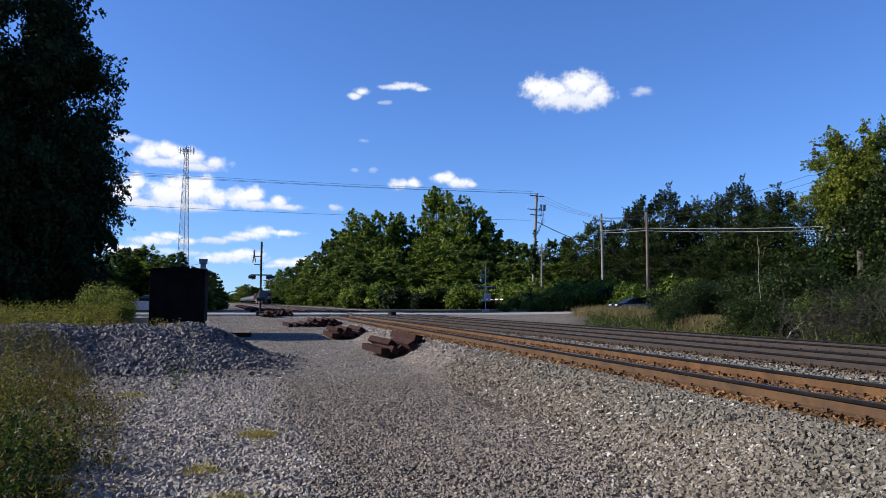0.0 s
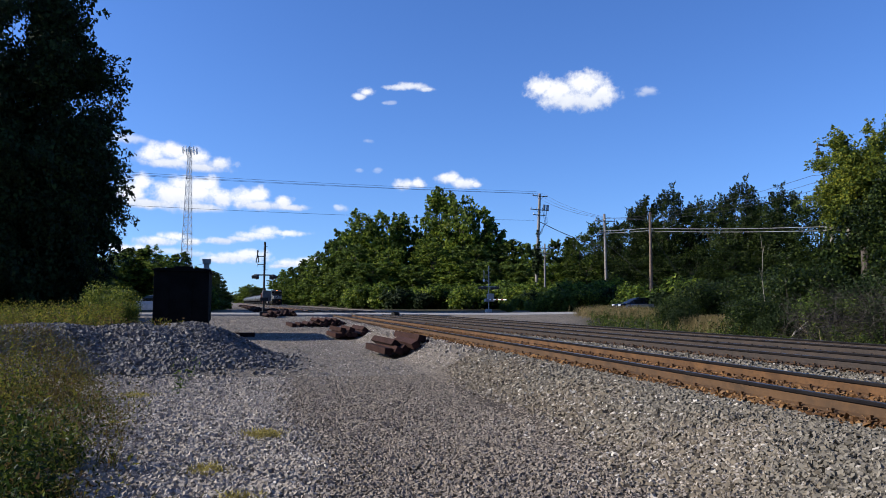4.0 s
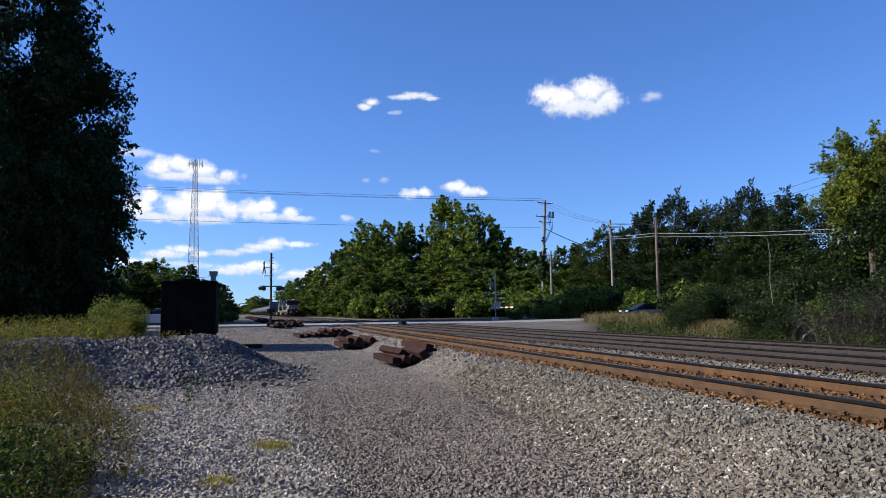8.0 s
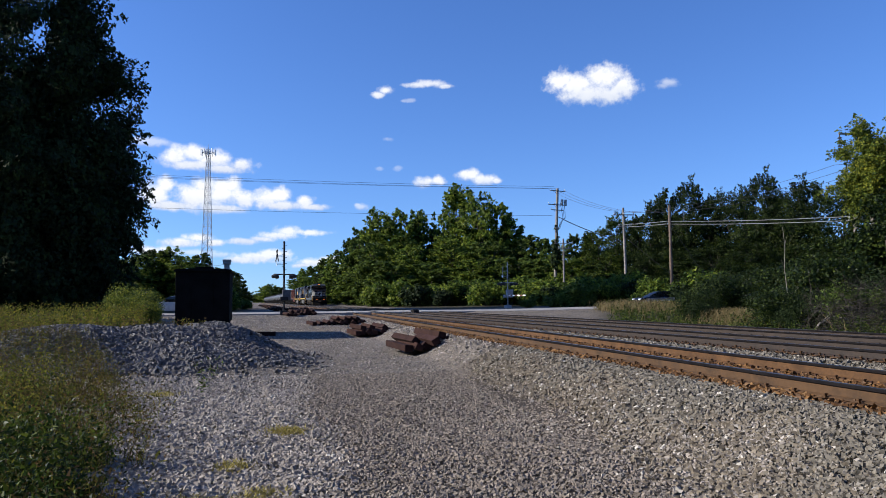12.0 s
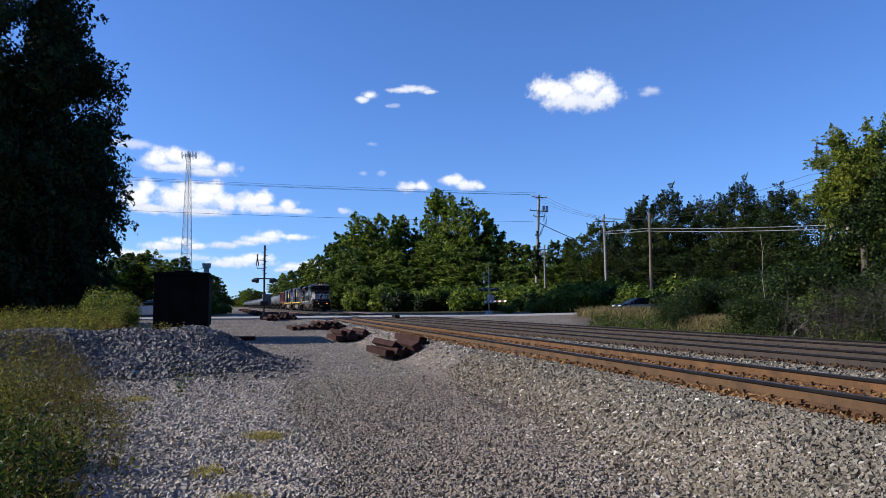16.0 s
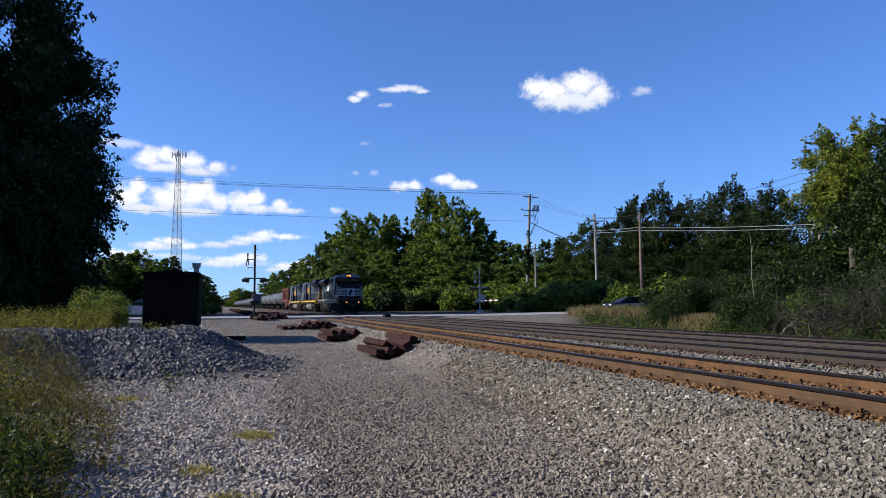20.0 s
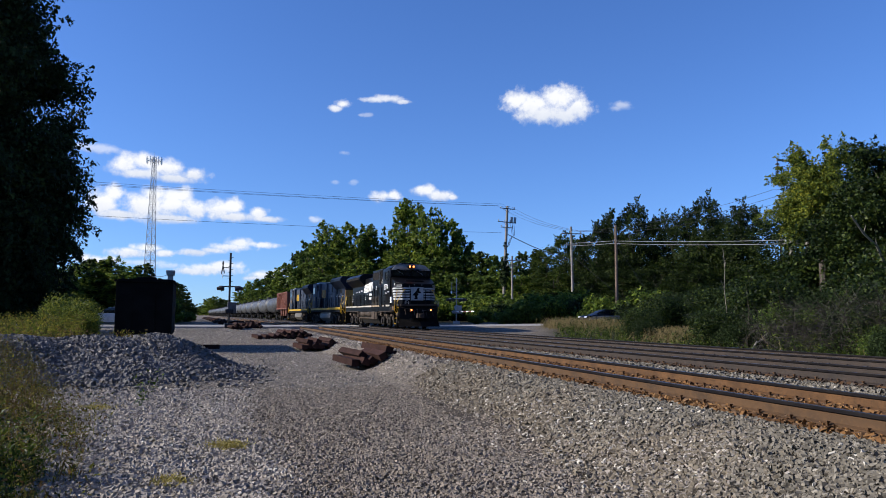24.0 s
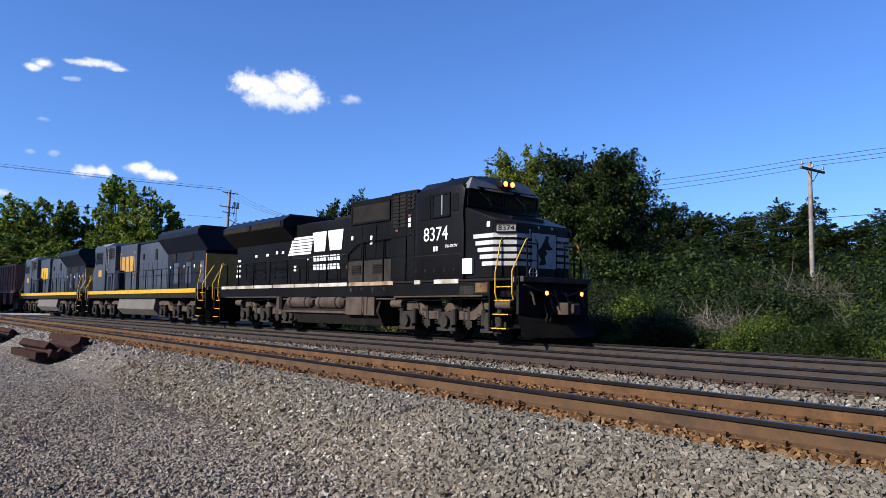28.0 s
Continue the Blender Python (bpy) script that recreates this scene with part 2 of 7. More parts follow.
def prism(points, x0, x1, axis="x", bevel=0.0):
    """A profile of (u, v) drawn out along an axis: x: (y, z) points; y: (x, z); z: (x, y)."""
    bm = bmesh.new()
    put = {"x": lambda w, u, v: (w, u, v), "y": lambda w, u, v: (u, w, v), "z": lambda w, u, v: (u, v, w)}[axis]
    lo, hi = ([bm.verts.new(put(w, u, v)) for u, v in points] for w in (x0, x1))
    bm.faces.new(lo), bm.faces.new(hi[::-1])
    for k in range(len(points)):
        j = (k + 1) % len(points)
        bm.faces.new((lo[k], hi[k], hi[j], lo[j]))
    bmesh.ops.recalc_face_normals(bm, faces=bm.faces)
    if bevel:
        bmesh.ops.bevel(bm, geom=list(bm.edges), offset=bevel, segments=2, affect="EDGES", profile=0.6)
    return bm


def mesh_of(name, bm, material, smooth=False):
    me = bpy.data.meshes.new(name)
    bm.to_mesh(me)
    bm.free()
    for one in material if isinstance(material, (list, tuple)) else [material]:
        me.materials.append(one)
    if smooth:
        me.shade_smooth()
        me.set_sharp_from_angle(angle=radians(38))
    return me


def part(name, bm, material, parent=None, label="", smooth=False, m=None):
    ob = new(name, bm if isinstance(bm, bpy.types.Mesh) else mesh_of(name, bm, material, smooth))
    ob.parent = parent
    if m is not None:
        ob.matrix_basis = m
    if label:
        ob["label"] = label
    return ob


def thing(name, label, category, m=None, group="", kind=""):
    ob = new(name)
    if m is not None:
        ob.matrix_basis = m
    return tagged(ob, label, category, group, kind)


def array_mesh(name, verts, faces, material, smooth=False):
    """verts (n, 3); faces (m, k), all with k corners."""
    me = bpy.data.meshes.new(name)
    verts, faces = np.asarray(verts, np.float32), np.asarray(faces, np.int32)
    me.vertices.add(len(verts)), me.loops.add(faces.size), me.polygons.add(len(faces))
    me.vertices.foreach_set("co", verts.ravel())
    me.loops.foreach_set("vertex_index", faces.ravel())
    me.polygons.foreach_set("loop_start", np.arange(len(faces), dtype=np.int32) * faces.shape[1])
    me.update(calc_edges=True)
    me.materials.append(material)
    if smooth:
        me.shade_smooth()
    else:
        me.shade_flat()
    return me


def step(a, b, v):
    u = np.clip((v - a) / (b - a), 0, 1)
    return u * u * (3 - 2 * u)


# ---- the lie of the land ----
RAIL_Z = 0.73
ROAD_Y0, ROAD_Y1 = 60.0, 69.0


def track_x(k, y):
    """Centre line of the near, middle and far track."""
    if k == 1:
        return np.where(y < 66, 6.85 + 0.030 * y, 8.83 - 0.0105 * (y - 66))
    if k == 2:
        return 11.5 - 0.004 * y
    return 15.1 - 0.0105 * y


def heap(x, y):
    a = 1.10 * np.exp(-(((x + 4.6) / 2.2) ** 4 + ((y - 20.3) / 2.3) ** 2))
    b = 1.05 * np.exp(-(((x + 1.0) / 1.7) ** 2 + ((y - 21.2) / 2.3) ** 2))
    c = 1.00 * np.exp(-(((x + 3.0) / 2.6) ** 4 + ((y - 20.6) / 2.3) ** 2))
    d = 0.62 * np.exp(-(((x + 7.5) / 2.5) ** 2 + ((y - 20.5) / 2.5) ** 2))
    lump = 0.05 * np.sin(x * 2.3 + 1) * np.sin(y * 2.7 + x)
    h = np.maximum(np.maximum(a, b), np.maximum(c, d))
    return h + lump * np.clip(h * 3, 0, 1)


def ground_z(x, y):
    x, y = np.asarray(x, float), np.asarray(y, float)
    left = 0.60 * step(30, 58, y)
    toe, top = 3.2 + 0.04 * np.minimum(y, 60) + 0.03 * np.clip(y, 0, 22), track_x(1, y) - 1.35
    bank = step(0, 1, (x - toe) / (top - toe))
    z = left * (1 - bank) + 0.52 * bank
    end = track_x(3, y) + 1.9
    right = 0.10 + 0.60 * step(30, 60, y) + 0.15 * step(22, 36, x) * step(25, 58, y)
    down = step(0, 1, (x - end) / 2.2)
    z = z * (1 - down) + right * down
    z = z + 0.035 * np.sin(x * 0.9 + 1.3 * np.sin(y * 0.31)) * np.sin(y * 0.55 + x * 0.2) * (1 - bank) * (y < 55)
    return z + heap(x, y)


def road_z(x):
    return 0.725 + 0.15 * step(22, 36, np.asarray(x, float))

# ---- ground ----


def spaced(lo, fine_lo, fine_hi, hi, fine, n):
    mid = np.arange(fine_lo, fine_hi + fine / 2, fine)
    a = fine_lo - (fine_lo - lo) * (np.geomspace(1, 400, n) - 1 + 0.0) / 399
    b = fine_hi + (hi - fine_hi) * (np.geomspace(1, 400, n) - 1 + 0.0) / 399
    return np.concatenate([a[:0:-1], mid, b[1:]])


gx, gy = spaced(-2500, -24, 40, 2500, 0.4, 26), spaced(-600, -6, 75, 3500, 0.5, 26)
GX, GY = np.meshgrid(gx, gy)
gverts = np.stack([GX, GY, ground_z(GX, GY)], -1).reshape(-1, 3)
under = (GY.ravel() > ROAD_Y0 - 0.3) & (GY.ravel() < ROAD_Y1 + 0.3)
gverts[under, 2] = np.minimum(gverts[under, 2], road_z(gverts[under, 0]) - 0.12)
ix = np.arange(len(gx) * len(gy)).reshape(len(gy), len(gx))
gfaces = np.stack([ix[:-1, :-1], ix[:-1, 1:], ix[1:, 1:], ix[1:, :-1]], -1).reshape(-1, 4)


def ground_material():
    m = bpy.data.materials.new("gravel_and_verge")
    m.use_nodes = True
    n, l = m.node_tree.nodes, m.node_tree.links
    p = n["Principled BSDF"]
    p.inputs["Roughness"].default_value, p.inputs["Specular IOR Level"].default_value = 0.92, 0.2
    co, att = n.new("ShaderNodeTexCoord"), n.new("ShaderNodeAttribute")
    att.attribute_name = "verge"
    vor, noi, big = n.new("ShaderNodeTexVoronoi"), n.new("ShaderNodeTexNoise"), n.new("ShaderNodeTexNoise")
    vor.inputs["Scale"].default_value, noi.inputs["Scale"].default_value, big.inputs["Scale"].default_value = 22, 60, 0.5
    big.inputs["Detail"].default_value = 5
    for t in (vor, noi, big):
        l.new(co.outputs["Object"], t.inputs["Vector"])
    ramp = n.new("ShaderNodeValToRGB")
    els = ramp.color_ramp.elements
    els[0].color, els[1].color = (0.0288, 0.0245, 0.0202, 1), (0.23, 0.198, 0.162, 1)
    e = els.new(0.5)
    e.color = (0.108, 0.0922, 0.0749, 1)
    sep = n.new("ShaderNodeSeparateColor")
    l.new(vor.outputs["Color"], sep.inputs[0])
    l.new(sep.outputs[0], ramp.inputs[0])
    dust = n.new("ShaderNodeMixRGB")
    dust.inputs[2].default_value = (0.209, 0.177, 0.144, 1)
    r = n.new("ShaderNodeMapRange")
    r.inputs["From Min"].default_value, r.inputs["From Max"].default_value, r.inputs["To Max"].default_value = 0.4, 0.65, 0.5
    l.new(big.outputs[0], r.inputs[0]), l.new(r.outputs[0], dust.inputs[0]), l.new(ramp.outputs[0], dust.inputs[1])
    soil = n.new("ShaderNodeMixRGB")
    soil.inputs[1].default_value, soil.inputs[2].default_value = (0.023, 0.0245, 0.00936, 1), (0.054, 0.0432, 0.0216, 1)
    l.new(noi.outputs[0], soil.inputs[0])
    mix = n.new("ShaderNodeMixRGB")
    l.new(att.outputs["Fac"], mix.inputs[0]), l.new(dust.outputs[0], mix.inputs[1]), l.new(soil.outputs[0], mix.inputs[2])
    # shade in the gaps between the loose stones, painted into the ground colour
    gap_shade, att2 = n.new("ShaderNodeMixRGB"), n.new("ShaderNodeAttribute")
    att2.attribute_name = "gap_shade_mask"
    gap_shade.blend_type, gap_shade.inputs[2].default_value = "MULTIPLY", (0.34, 0.32, 0.30, 1)
    l.new(att2.outputs["Fac"], gap_shade.inputs[0]), l.new(mix.outputs[0], gap_shade.inputs[1])
    l.new(gap_shade.outputs[0], p.inputs["Base Color"])
    bp = n.new("ShaderNodeBump")
    bp.inputs["Strength"].default_value, bp.inputs["Distance"].default_value = 0.7, 0.03
    l.new(vor.outputs["Distance"], bp.inputs["Height"])
    l.new(bp.outputs[0], p.inputs["Normal"])
    return m


def verge(x, y):
    """How far weeds and soil take the place of gravel."""
    wob = 0.5 * np.sin(y * 0.7) + 0.35 * np.sin(y * 1.9 + 1) + 0.3 * np.sin(x * 1.3)
    near_left = step(0.0, 0.9, (-0.60 - 0.20 * (np.maximum(y, 6.5) - 8)) - x + 0.4 * wob) * (y < 21)
    far_left = step(0, 2.0, -5.2 - x + wob) * (y >= 21) * (1 - step(52, 56, y))
    right = step(0, 2.0, x - (track_x(3, y) + 3.4) + wob) * np.maximum(step(0.47, 0.54, x / np.maximum(y, 1.0)), step(75, 80, y))
    beyond = step(71, 74, y) * step(0, 3, (track_x(1, y) - 8.0) - x)
    return np.clip(near_left + far_left + right + beyond, 0, 1)


gme = array_mesh("ground", gverts, gfaces, ground_material(), True)
gatt = gme.attributes.new("verge", "FLOAT", "POINT")
gatt.data.foreach_set("value", verge(gverts[:, 0], gverts[:, 1]).astype(np.float32))
# where loose stones lie dense, the ground takes the painted gap shade
gap_shade_mask = (1 - step(12.0, 19.0, gverts[:, 1])) * step(-4.0, -1.0, gverts[:, 0])
satt = gme.attributes.new("gap_shade_mask", "FLOAT", "POINT")
satt.data.foreach_set("value", gap_shade_mask.astype(np.float32))
tagged(new("ground", gme), "grey crushed gravel yard and weedy verge beside the tracks", "ground", kind="structure")


def stones(name, xs, ys, size, material, label, sink=0.3, lift=0.0):
    """Broken stones, each a skewed block with its own turn."""
    rng = np.random.default_rng(len(xs))
    k = len(xs)
    s = rng.uniform(0.55, 1.25, (k, 1)) * np.asarray(size).reshape(-1, 1)
    dims = s * rng.uniform(0.65, 1.25, (k, 3)) * [1.1, 0.85, 0.68]
    cube = np.array([[i, j, h] for h in (-1, 1) for i, j in ((-1, -1), (1, -1), (1, 1), (-1, 1))], float) / 2
    shear = np.eye(3) + rng.normal(0, 0.17, (k, 3, 3)) * (1 - np.eye(3))
    taper = 1 - (cube[None, :, 2:3] > 0) * rng.uniform(0.0, 0.35, (k, 1, 2))
    c = np.concatenate([cube[None, :, :2] * taper, np.repeat(cube[None, :, 2:], k, 0)], -1) * dims[:, None]
    c = np.einsum("kij,kvj->kvi", shear, c) + rng.normal(0, 0.05, (k, 8, 3)) * s[:, None]
    q = rng.normal(size=(k, 4)) * [1, 0.42, 0.42, 1.2]
    q /= np.linalg.norm(q, axis=1, keepdims=True)
    w, x, y, z = q.T
    R = np.stack([1 - 2 * (y * y + z * z), 2 * (x * y - w * z), 2 * (x * z + w * y), 2 * (x * y + w * z), 1 - 2 * (x * x + z * z), 2 * (y * z - w * x), 2 * (x * z - w * y), 2 * (y * z + w * x), 1 - 2 * (x * x + y * y)], -1).reshape(k, 3, 3)
    c = np.einsum("kij,kvj->kvi", R, c)
    base = np.stack([xs, ys, ground_z(xs, ys) + dims[:, 2] * (0.5 - sink) + lift], -1)
    v = (c + base[:, None]).reshape(-1, 3)
    f = np.array([[4, 5, 6, 7], [0, 1, 5, 4], [1, 2, 6, 5], [2, 3, 7, 6], [3, 0, 4, 7]])
    faces = (f[None] + 8 * np.arange(k)[:, None, None]).reshape(-1, 4)
    return tagged(new(name, array_mesh(name, v, faces, material)), label, "gravel", kind="stuff")


rng = np.random.default_rng(4)


def scatter(n, x0, x1, y0, y1, keep):
    xs, ys = rng.uniform(x0, x1, n), rng.uniform(y0, y1, n)
    ok = keep(xs, ys)
    return xs[ok], ys[ok]


def in_view(x, y):
    """The wedge of ground that lies before the standpoint."""
    a = np.degrees(np.arctan2(x, y))
    return (a > -18) & (a < 80) & (np.hypot(x, y) > 2.6)


def lane(x, y):
    """The beaten wheel lane of finer gravel: 1 in its middle, 0 on the coarse stone at its sides."""
    lo, hi = 0.55 + 0.025 * y + 0.15 * np.sin(y * 0.9), np.minimum(3.2 + 0.115 * y, 5.4) + 0.2 * np.sin(y * 0.7 + 1)
    return step(-0.5, 0.5, x - lo) * step(-0.5, 0.6, hi - x)


def near_yard(x, y):
    p = (0.95 - 0.25 * lane(x, y)) * (1 - 0.6 * verge(x, y)) * np.clip(1.25 - 0.05 * y, 0.4, 1)
    return in_view(x, y) & (x < track_x(1, y) - 1.1) & (rng.uniform(size=len(x)) < p) & (heap(x, y) < 0.2)


xs, ys = scatter(380000, -6, 8, 1.0, 17, near_yard)
beaten = lane(xs, ys) > rng.uniform(0.15, 0.85, len(xs))
shoulder = ~beaten & (xs > 1.9 + 0.07 * ys)
toe_ = shoulder & (xs - 3.2 - 0.115 * ys + 0.4 * np.sin(1.7 * ys) + 0.35 * rng.normal(size=len(xs)) < 0.75)
shoulder &= ~toe_
left = ~beaten & ~shoulder
stones("shoulder_ballast", xs[shoulder], ys[shoulder], 0.041 + 0.010 * step(6.0, 12.0, ys[shoulder]), M["stone"], "grey crushed stone on the ballast shoulder")
stones("toe_ballast", xs[toe_], ys[toe_], 0.043 + 0.010 * step(6.0, 12.0, ys[toe_]), M["stone_tan"], "tan and white crushed stone at the foot of the ballast")
stones("yard_gravel", xs[left], ys[left], 0.036 + 0.010 * step(1.0, -1.0, xs[left]), M["stone_yard"], "loose pale grey crushed stone on the yard")
stones("lane_gravel", xs[beaten], ys[beaten], 0.031, M["stone_lane"], "fine mauve-grey gravel in the beaten wheel lane", sink=0.45)
xs, ys = scatter(26000, -8, 5.6, -7, 6.2, lambda x, y: ~in_view(x, y) & (rng.uniform(size=len(x)) < 1 - 0.8 * verge(x, y)))
stones("trodden_gravel", xs, ys, 0.046, M["stone_yard"], "loose grey stone on the open yard")
xs, ys = scatter(80000, -6, 8, 17, 58, lambda x, y: near_yard(x, y))
stones("far_yard_gravel", xs, ys, 0.040 + 0.012 * step(3.6, 4.6, xs - 0.04 * ys), M["stone_yard"], "loose grey crushed stone farther along the yard")
xs, ys = scatter(60000, 5, 13, 0.5, 34, lambda x, y: in_view(x, y) & (x > track_x(1, y) + 1.05) & (x < track_x(2, y) - 1.0 - 0.25 * rng.uniform(size=len(x))))
stones("track_ballast", xs, ys, 0.056, M["stone"], "crushed stone ballast between the tracks")
xs, ys = scatter(64000, 5, 10.5, 0.5, 34, lambda x, y: in_view(x, y) & (np.abs(x - track_x(1, y)) < 1.0 + 0.25 * rng.uniform(size=len(x))))
stones("rusty_ballast", xs, ys, 0.055, M["stone_rust"], "rust-stained ballast between the rails", lift=0.012)
xs, ys = scatter(26000, 9.5, 18, 0.5, 30, lambda x, y: in_view(x, y) & (x > track_x(2, y) - 1.15) & (x < track_x(3, y) + 2.2))
stones("oily_ballast", xs, ys, 0.065, M["stone_dark"], "dark oil-stained ballast round the farther tracks", lift=0.0)
xs, ys = scatter(62000, -9, 2.5, 15, 24, lambda x, y: heap(x, y) + 0.06 * rng.normal(size=len(x)) > 0.17)
stones("gravel_heap", xs, ys, 0.078, M["stone_pile"], "heap of fresh grey ballast stone", sink=0.15)

# ---- road ----
rx = np.linspace(-90, 110, 201)
bm = bmesh.new()
rows_ = [[bm.verts.new((x, yy, float(road_z(x)) + zz)) for x in rx] for yy, zz in ((ROAD_Y0, -0.2), (ROAD_Y0, -0.02), (ROAD_Y0 + 0.6, 0), (ROAD_Y1 - 0.6, 0), (ROAD_Y1, -0.02), (ROAD_Y1, -0.2))]
for a, b in zip(rows_, rows_[1:]):
    for k in range(len(rx) - 1):
        bm.faces.new((a[k], a[k + 1], b[k + 1], b[k]))
bmesh.ops.recalc_face_normals(bm, faces=bm.faces)
tagged(part("road", bm, M["asphalt"]), "pale worn asphalt road over the railway crossing", "road", kind="structure")

# ---- tracks ----
RAIL = [(-0.07, 0), (0.07, 0), (0.07, 0.012), (0.012, 0.03), (0.010, 0.125), (0.037, 0.138), (0.037, 0.165), (0.030, 0.176), (-0.030, 0.176), (-0.037, 0.165), (-0.037, 0.138), (-0.010, 0.125), (-0.012, 0.03), (-0.07, 0.012)]


def rail_bm(k, off, ys):
    bm = bmesh.new()
    rings = []
    for y in ys:
        x = float(track_x(k, y)) + off
        rings.append([bm.verts.new((x + u, y, RAIL_Z - 0.176 + v)) for u, v in RAIL])
    for a, b in zip(rings, rings[1:]):
        for i in range(len(RAIL)):
            j = (i + 1) % len(RAIL)
            f = bm.faces.new((a[i], a[j], b[j], b[i]))
            f.material_index = 1 if i == 7 else 2 if i in (4, 5, 6, 8, 9, 10) else 0
    bmesh.ops.recalc_face_normals(bm, faces=bm.faces)
    return bm


TIE_M = mesh_of("tie", boxes((-1.3, -0.115, -0.18, 1.3, 0.115, 0.0), bevel=0.012), M["tie"])


def plate_bm():
    bm = boxes((-0.19, -0.09, 0, 0.19, 0.09, 0.014))
    for x in (-0.10, 0.10):
        for y in (-0.05, 0.05):
            if x * y > 0:
                box_bm(bm, x - 0.012, y - 0.012, 0.01, x + 0.012, y + 0.012, 0.05)
                box_bm(bm, x - 0.022, y - 0.018, 0.045, x + 0.022, y + 0.018, 0.062)
    return bm


M["anchor"] = surf("dark_red_rust", (0.0252, 0.0101, 0.00648), (0.0432, 0.018, 0.0101), 6, 0.85)
ANCHOR_M = mesh_of("rail_anchor", boxes((-0.085, -0.014, -0.012, 0.085, 0.014, 0.0), (0.062, -0.016, -0.01, 0.09, 0.016, 0.03), (-0.088, -0.014, -0.01, -0.066, 0.014, 0.02)), M["anchor"])
PLATE_M = mesh_of("tie_plate", plate_bm(), M["rust"])
PLATE_D = mesh_of("tie_plate", plate_bm(), M["rust_dark"])
rail_ys = [-30, 0, 20, 40, 60, 66, 72, 90, 130, 200, 300, 420, 600]
for k in (1, 2, 3):
    track = thing("railway_track", ("rusty" if k == 1 else "dark") + " steel railway track with wooden ties in ballast", "railway track", group="railway tracks", kind="structure")
    for off in (-0.7525, 0.7525):
        part("rail", rail_bm(k, off, rail_ys), [M["rust_brown"] if k == 1 and off < 0 else M["rust"] if k == 1 else M["rust_dark"], M["rail_top"], M["rail_side"]], track)
    y = 1.0
    rt = random.Random(k)
    n = 0
    while y < 56:
        x = float(track_x(k, y))
        part("tie", TIE_M, None, track, m=pose(x + rt.uniform(-0.05, 0.05), y, RAIL_Z - 0.19 + rt.uniform(-0.012, 0.004), 0, 0, rt.uniform(-1.5, 1.5)))
        if y < 40:
            for off in (-0.7525, 0.7525):
                part("tie_plate", PLATE_M if k < 3 else PLATE_D, None, track, m=pose(x + off, y, RAIL_Z - 0.188, 0, 0, 180 if off > 0 else 0))
                if (k == 1 and y < 30) or (k == 2 and y < 22 and off < 0):
                    for s in (-0.15, 0.15):
                        if rt.random() < (0.75 if off > 0 or k == 2 else 0.0):
                            part("rail_anchor", ANCHOR_M, None, track, m=pose(x + off, y + s + rt.uniform(-0.03, 0.03), RAIL_Z - 0.176, 0, 0, 180 + rt.uniform(-9, 9)))
        y += 0.50 + rt.uniform(-0.02, 0.02)

# ---- plants ----


def leaf_cloud(centres, radii, n, size, rng, shell=(0.35, 1.22), flat=0.8):
    """Folded leaf clumps over a set of rounded masses; verts and quads."""
    centres, radii = np.asarray(centres, float), np.asarray(radii, float)
    pick = rng.choice(len(centres), n, p=radii ** 2 / (radii ** 2).sum())
    d = rng.normal(size=(n, 3))
    d /= np.linalg.norm(d, axis=1, keepdims=True)
    lump = 1 + 0.22 * np.sin(d[:, 0] * 7 + pick) * np.sin(d[:, 1] * 6 + 2 * pick) * np.sin(d[:, 2] * 5 + 3 * pick)
    pos = centres[pick] + d * (radii[pick] * rng.uniform(shell[0], shell[1], n) * lump)[:, None] * [1, 1, flat]
    nrm = d * 0.8 + rng.normal(size=(n, 3)) * 0.7 + [0, 0, 0.45]
    nrm /= np.linalg.norm(nrm, axis=1, keepdims=True)
    u = np.cross(nrm, rng.normal(size=(n, 3)))
    u /= np.linalg.norm(u, axis=1, keepdims=True)
    v = np.cross(nrm, u)
    L = (size * rng.uniform(0.6, 1.4, n))[:, None]
    W = L * rng.uniform(0.28, 0.5, n)[:, None]
    leaf = np.stack([pos - u * L * 0.45 - v * W * 1.1, pos - u * L * 0.35 + v * W * 1.1, pos + u * L * 0.75 - nrm * W * 0.3], 1)
    return leaf.reshape(-1, 3), np.arange(3 * n).reshape(-1, 3)


def crown_shape(rng, height, width, low, masses, spire=0.0):
    """Small rounded masses on boughs that fill an uneven crown from low to height."""
    cs, rs = [], []
    boughs = [(rng.uniform(0, 2 * math.pi), rng.uniform(0.0, 1.0), rng.uniform(0.7, 1.08)) for _ in range(max(8, masses // 3))]
    for k in range(masses):
        a0, t0, reach = boughs[k % len(boughs)]
        t = float(np.clip(t0 + rng.normal(0, 0.07), 0.0, 1.0))
        r_here = width / 2 * reach * (math.sin(math.pi * (0.26 + 0.60 * t)) ** 0.65) * (1 - spire * t)
        a, q = a0 + rng.normal(0, 0.4), math.sqrt(rng.uniform(0.12, 1.0))
        rad = rng.uniform(0.045, 0.105) * width * (1 - 0.25 * t)
        q = max(0.0, q * r_here - rad * 0.3)
        cs.append((q * math.cos(a), q * math.sin(a), low + (height - low - rad) * t + rad * 0.4 + rng.normal(0, 0.02 * height)))
        rs.append(rad)
    return cs, rs


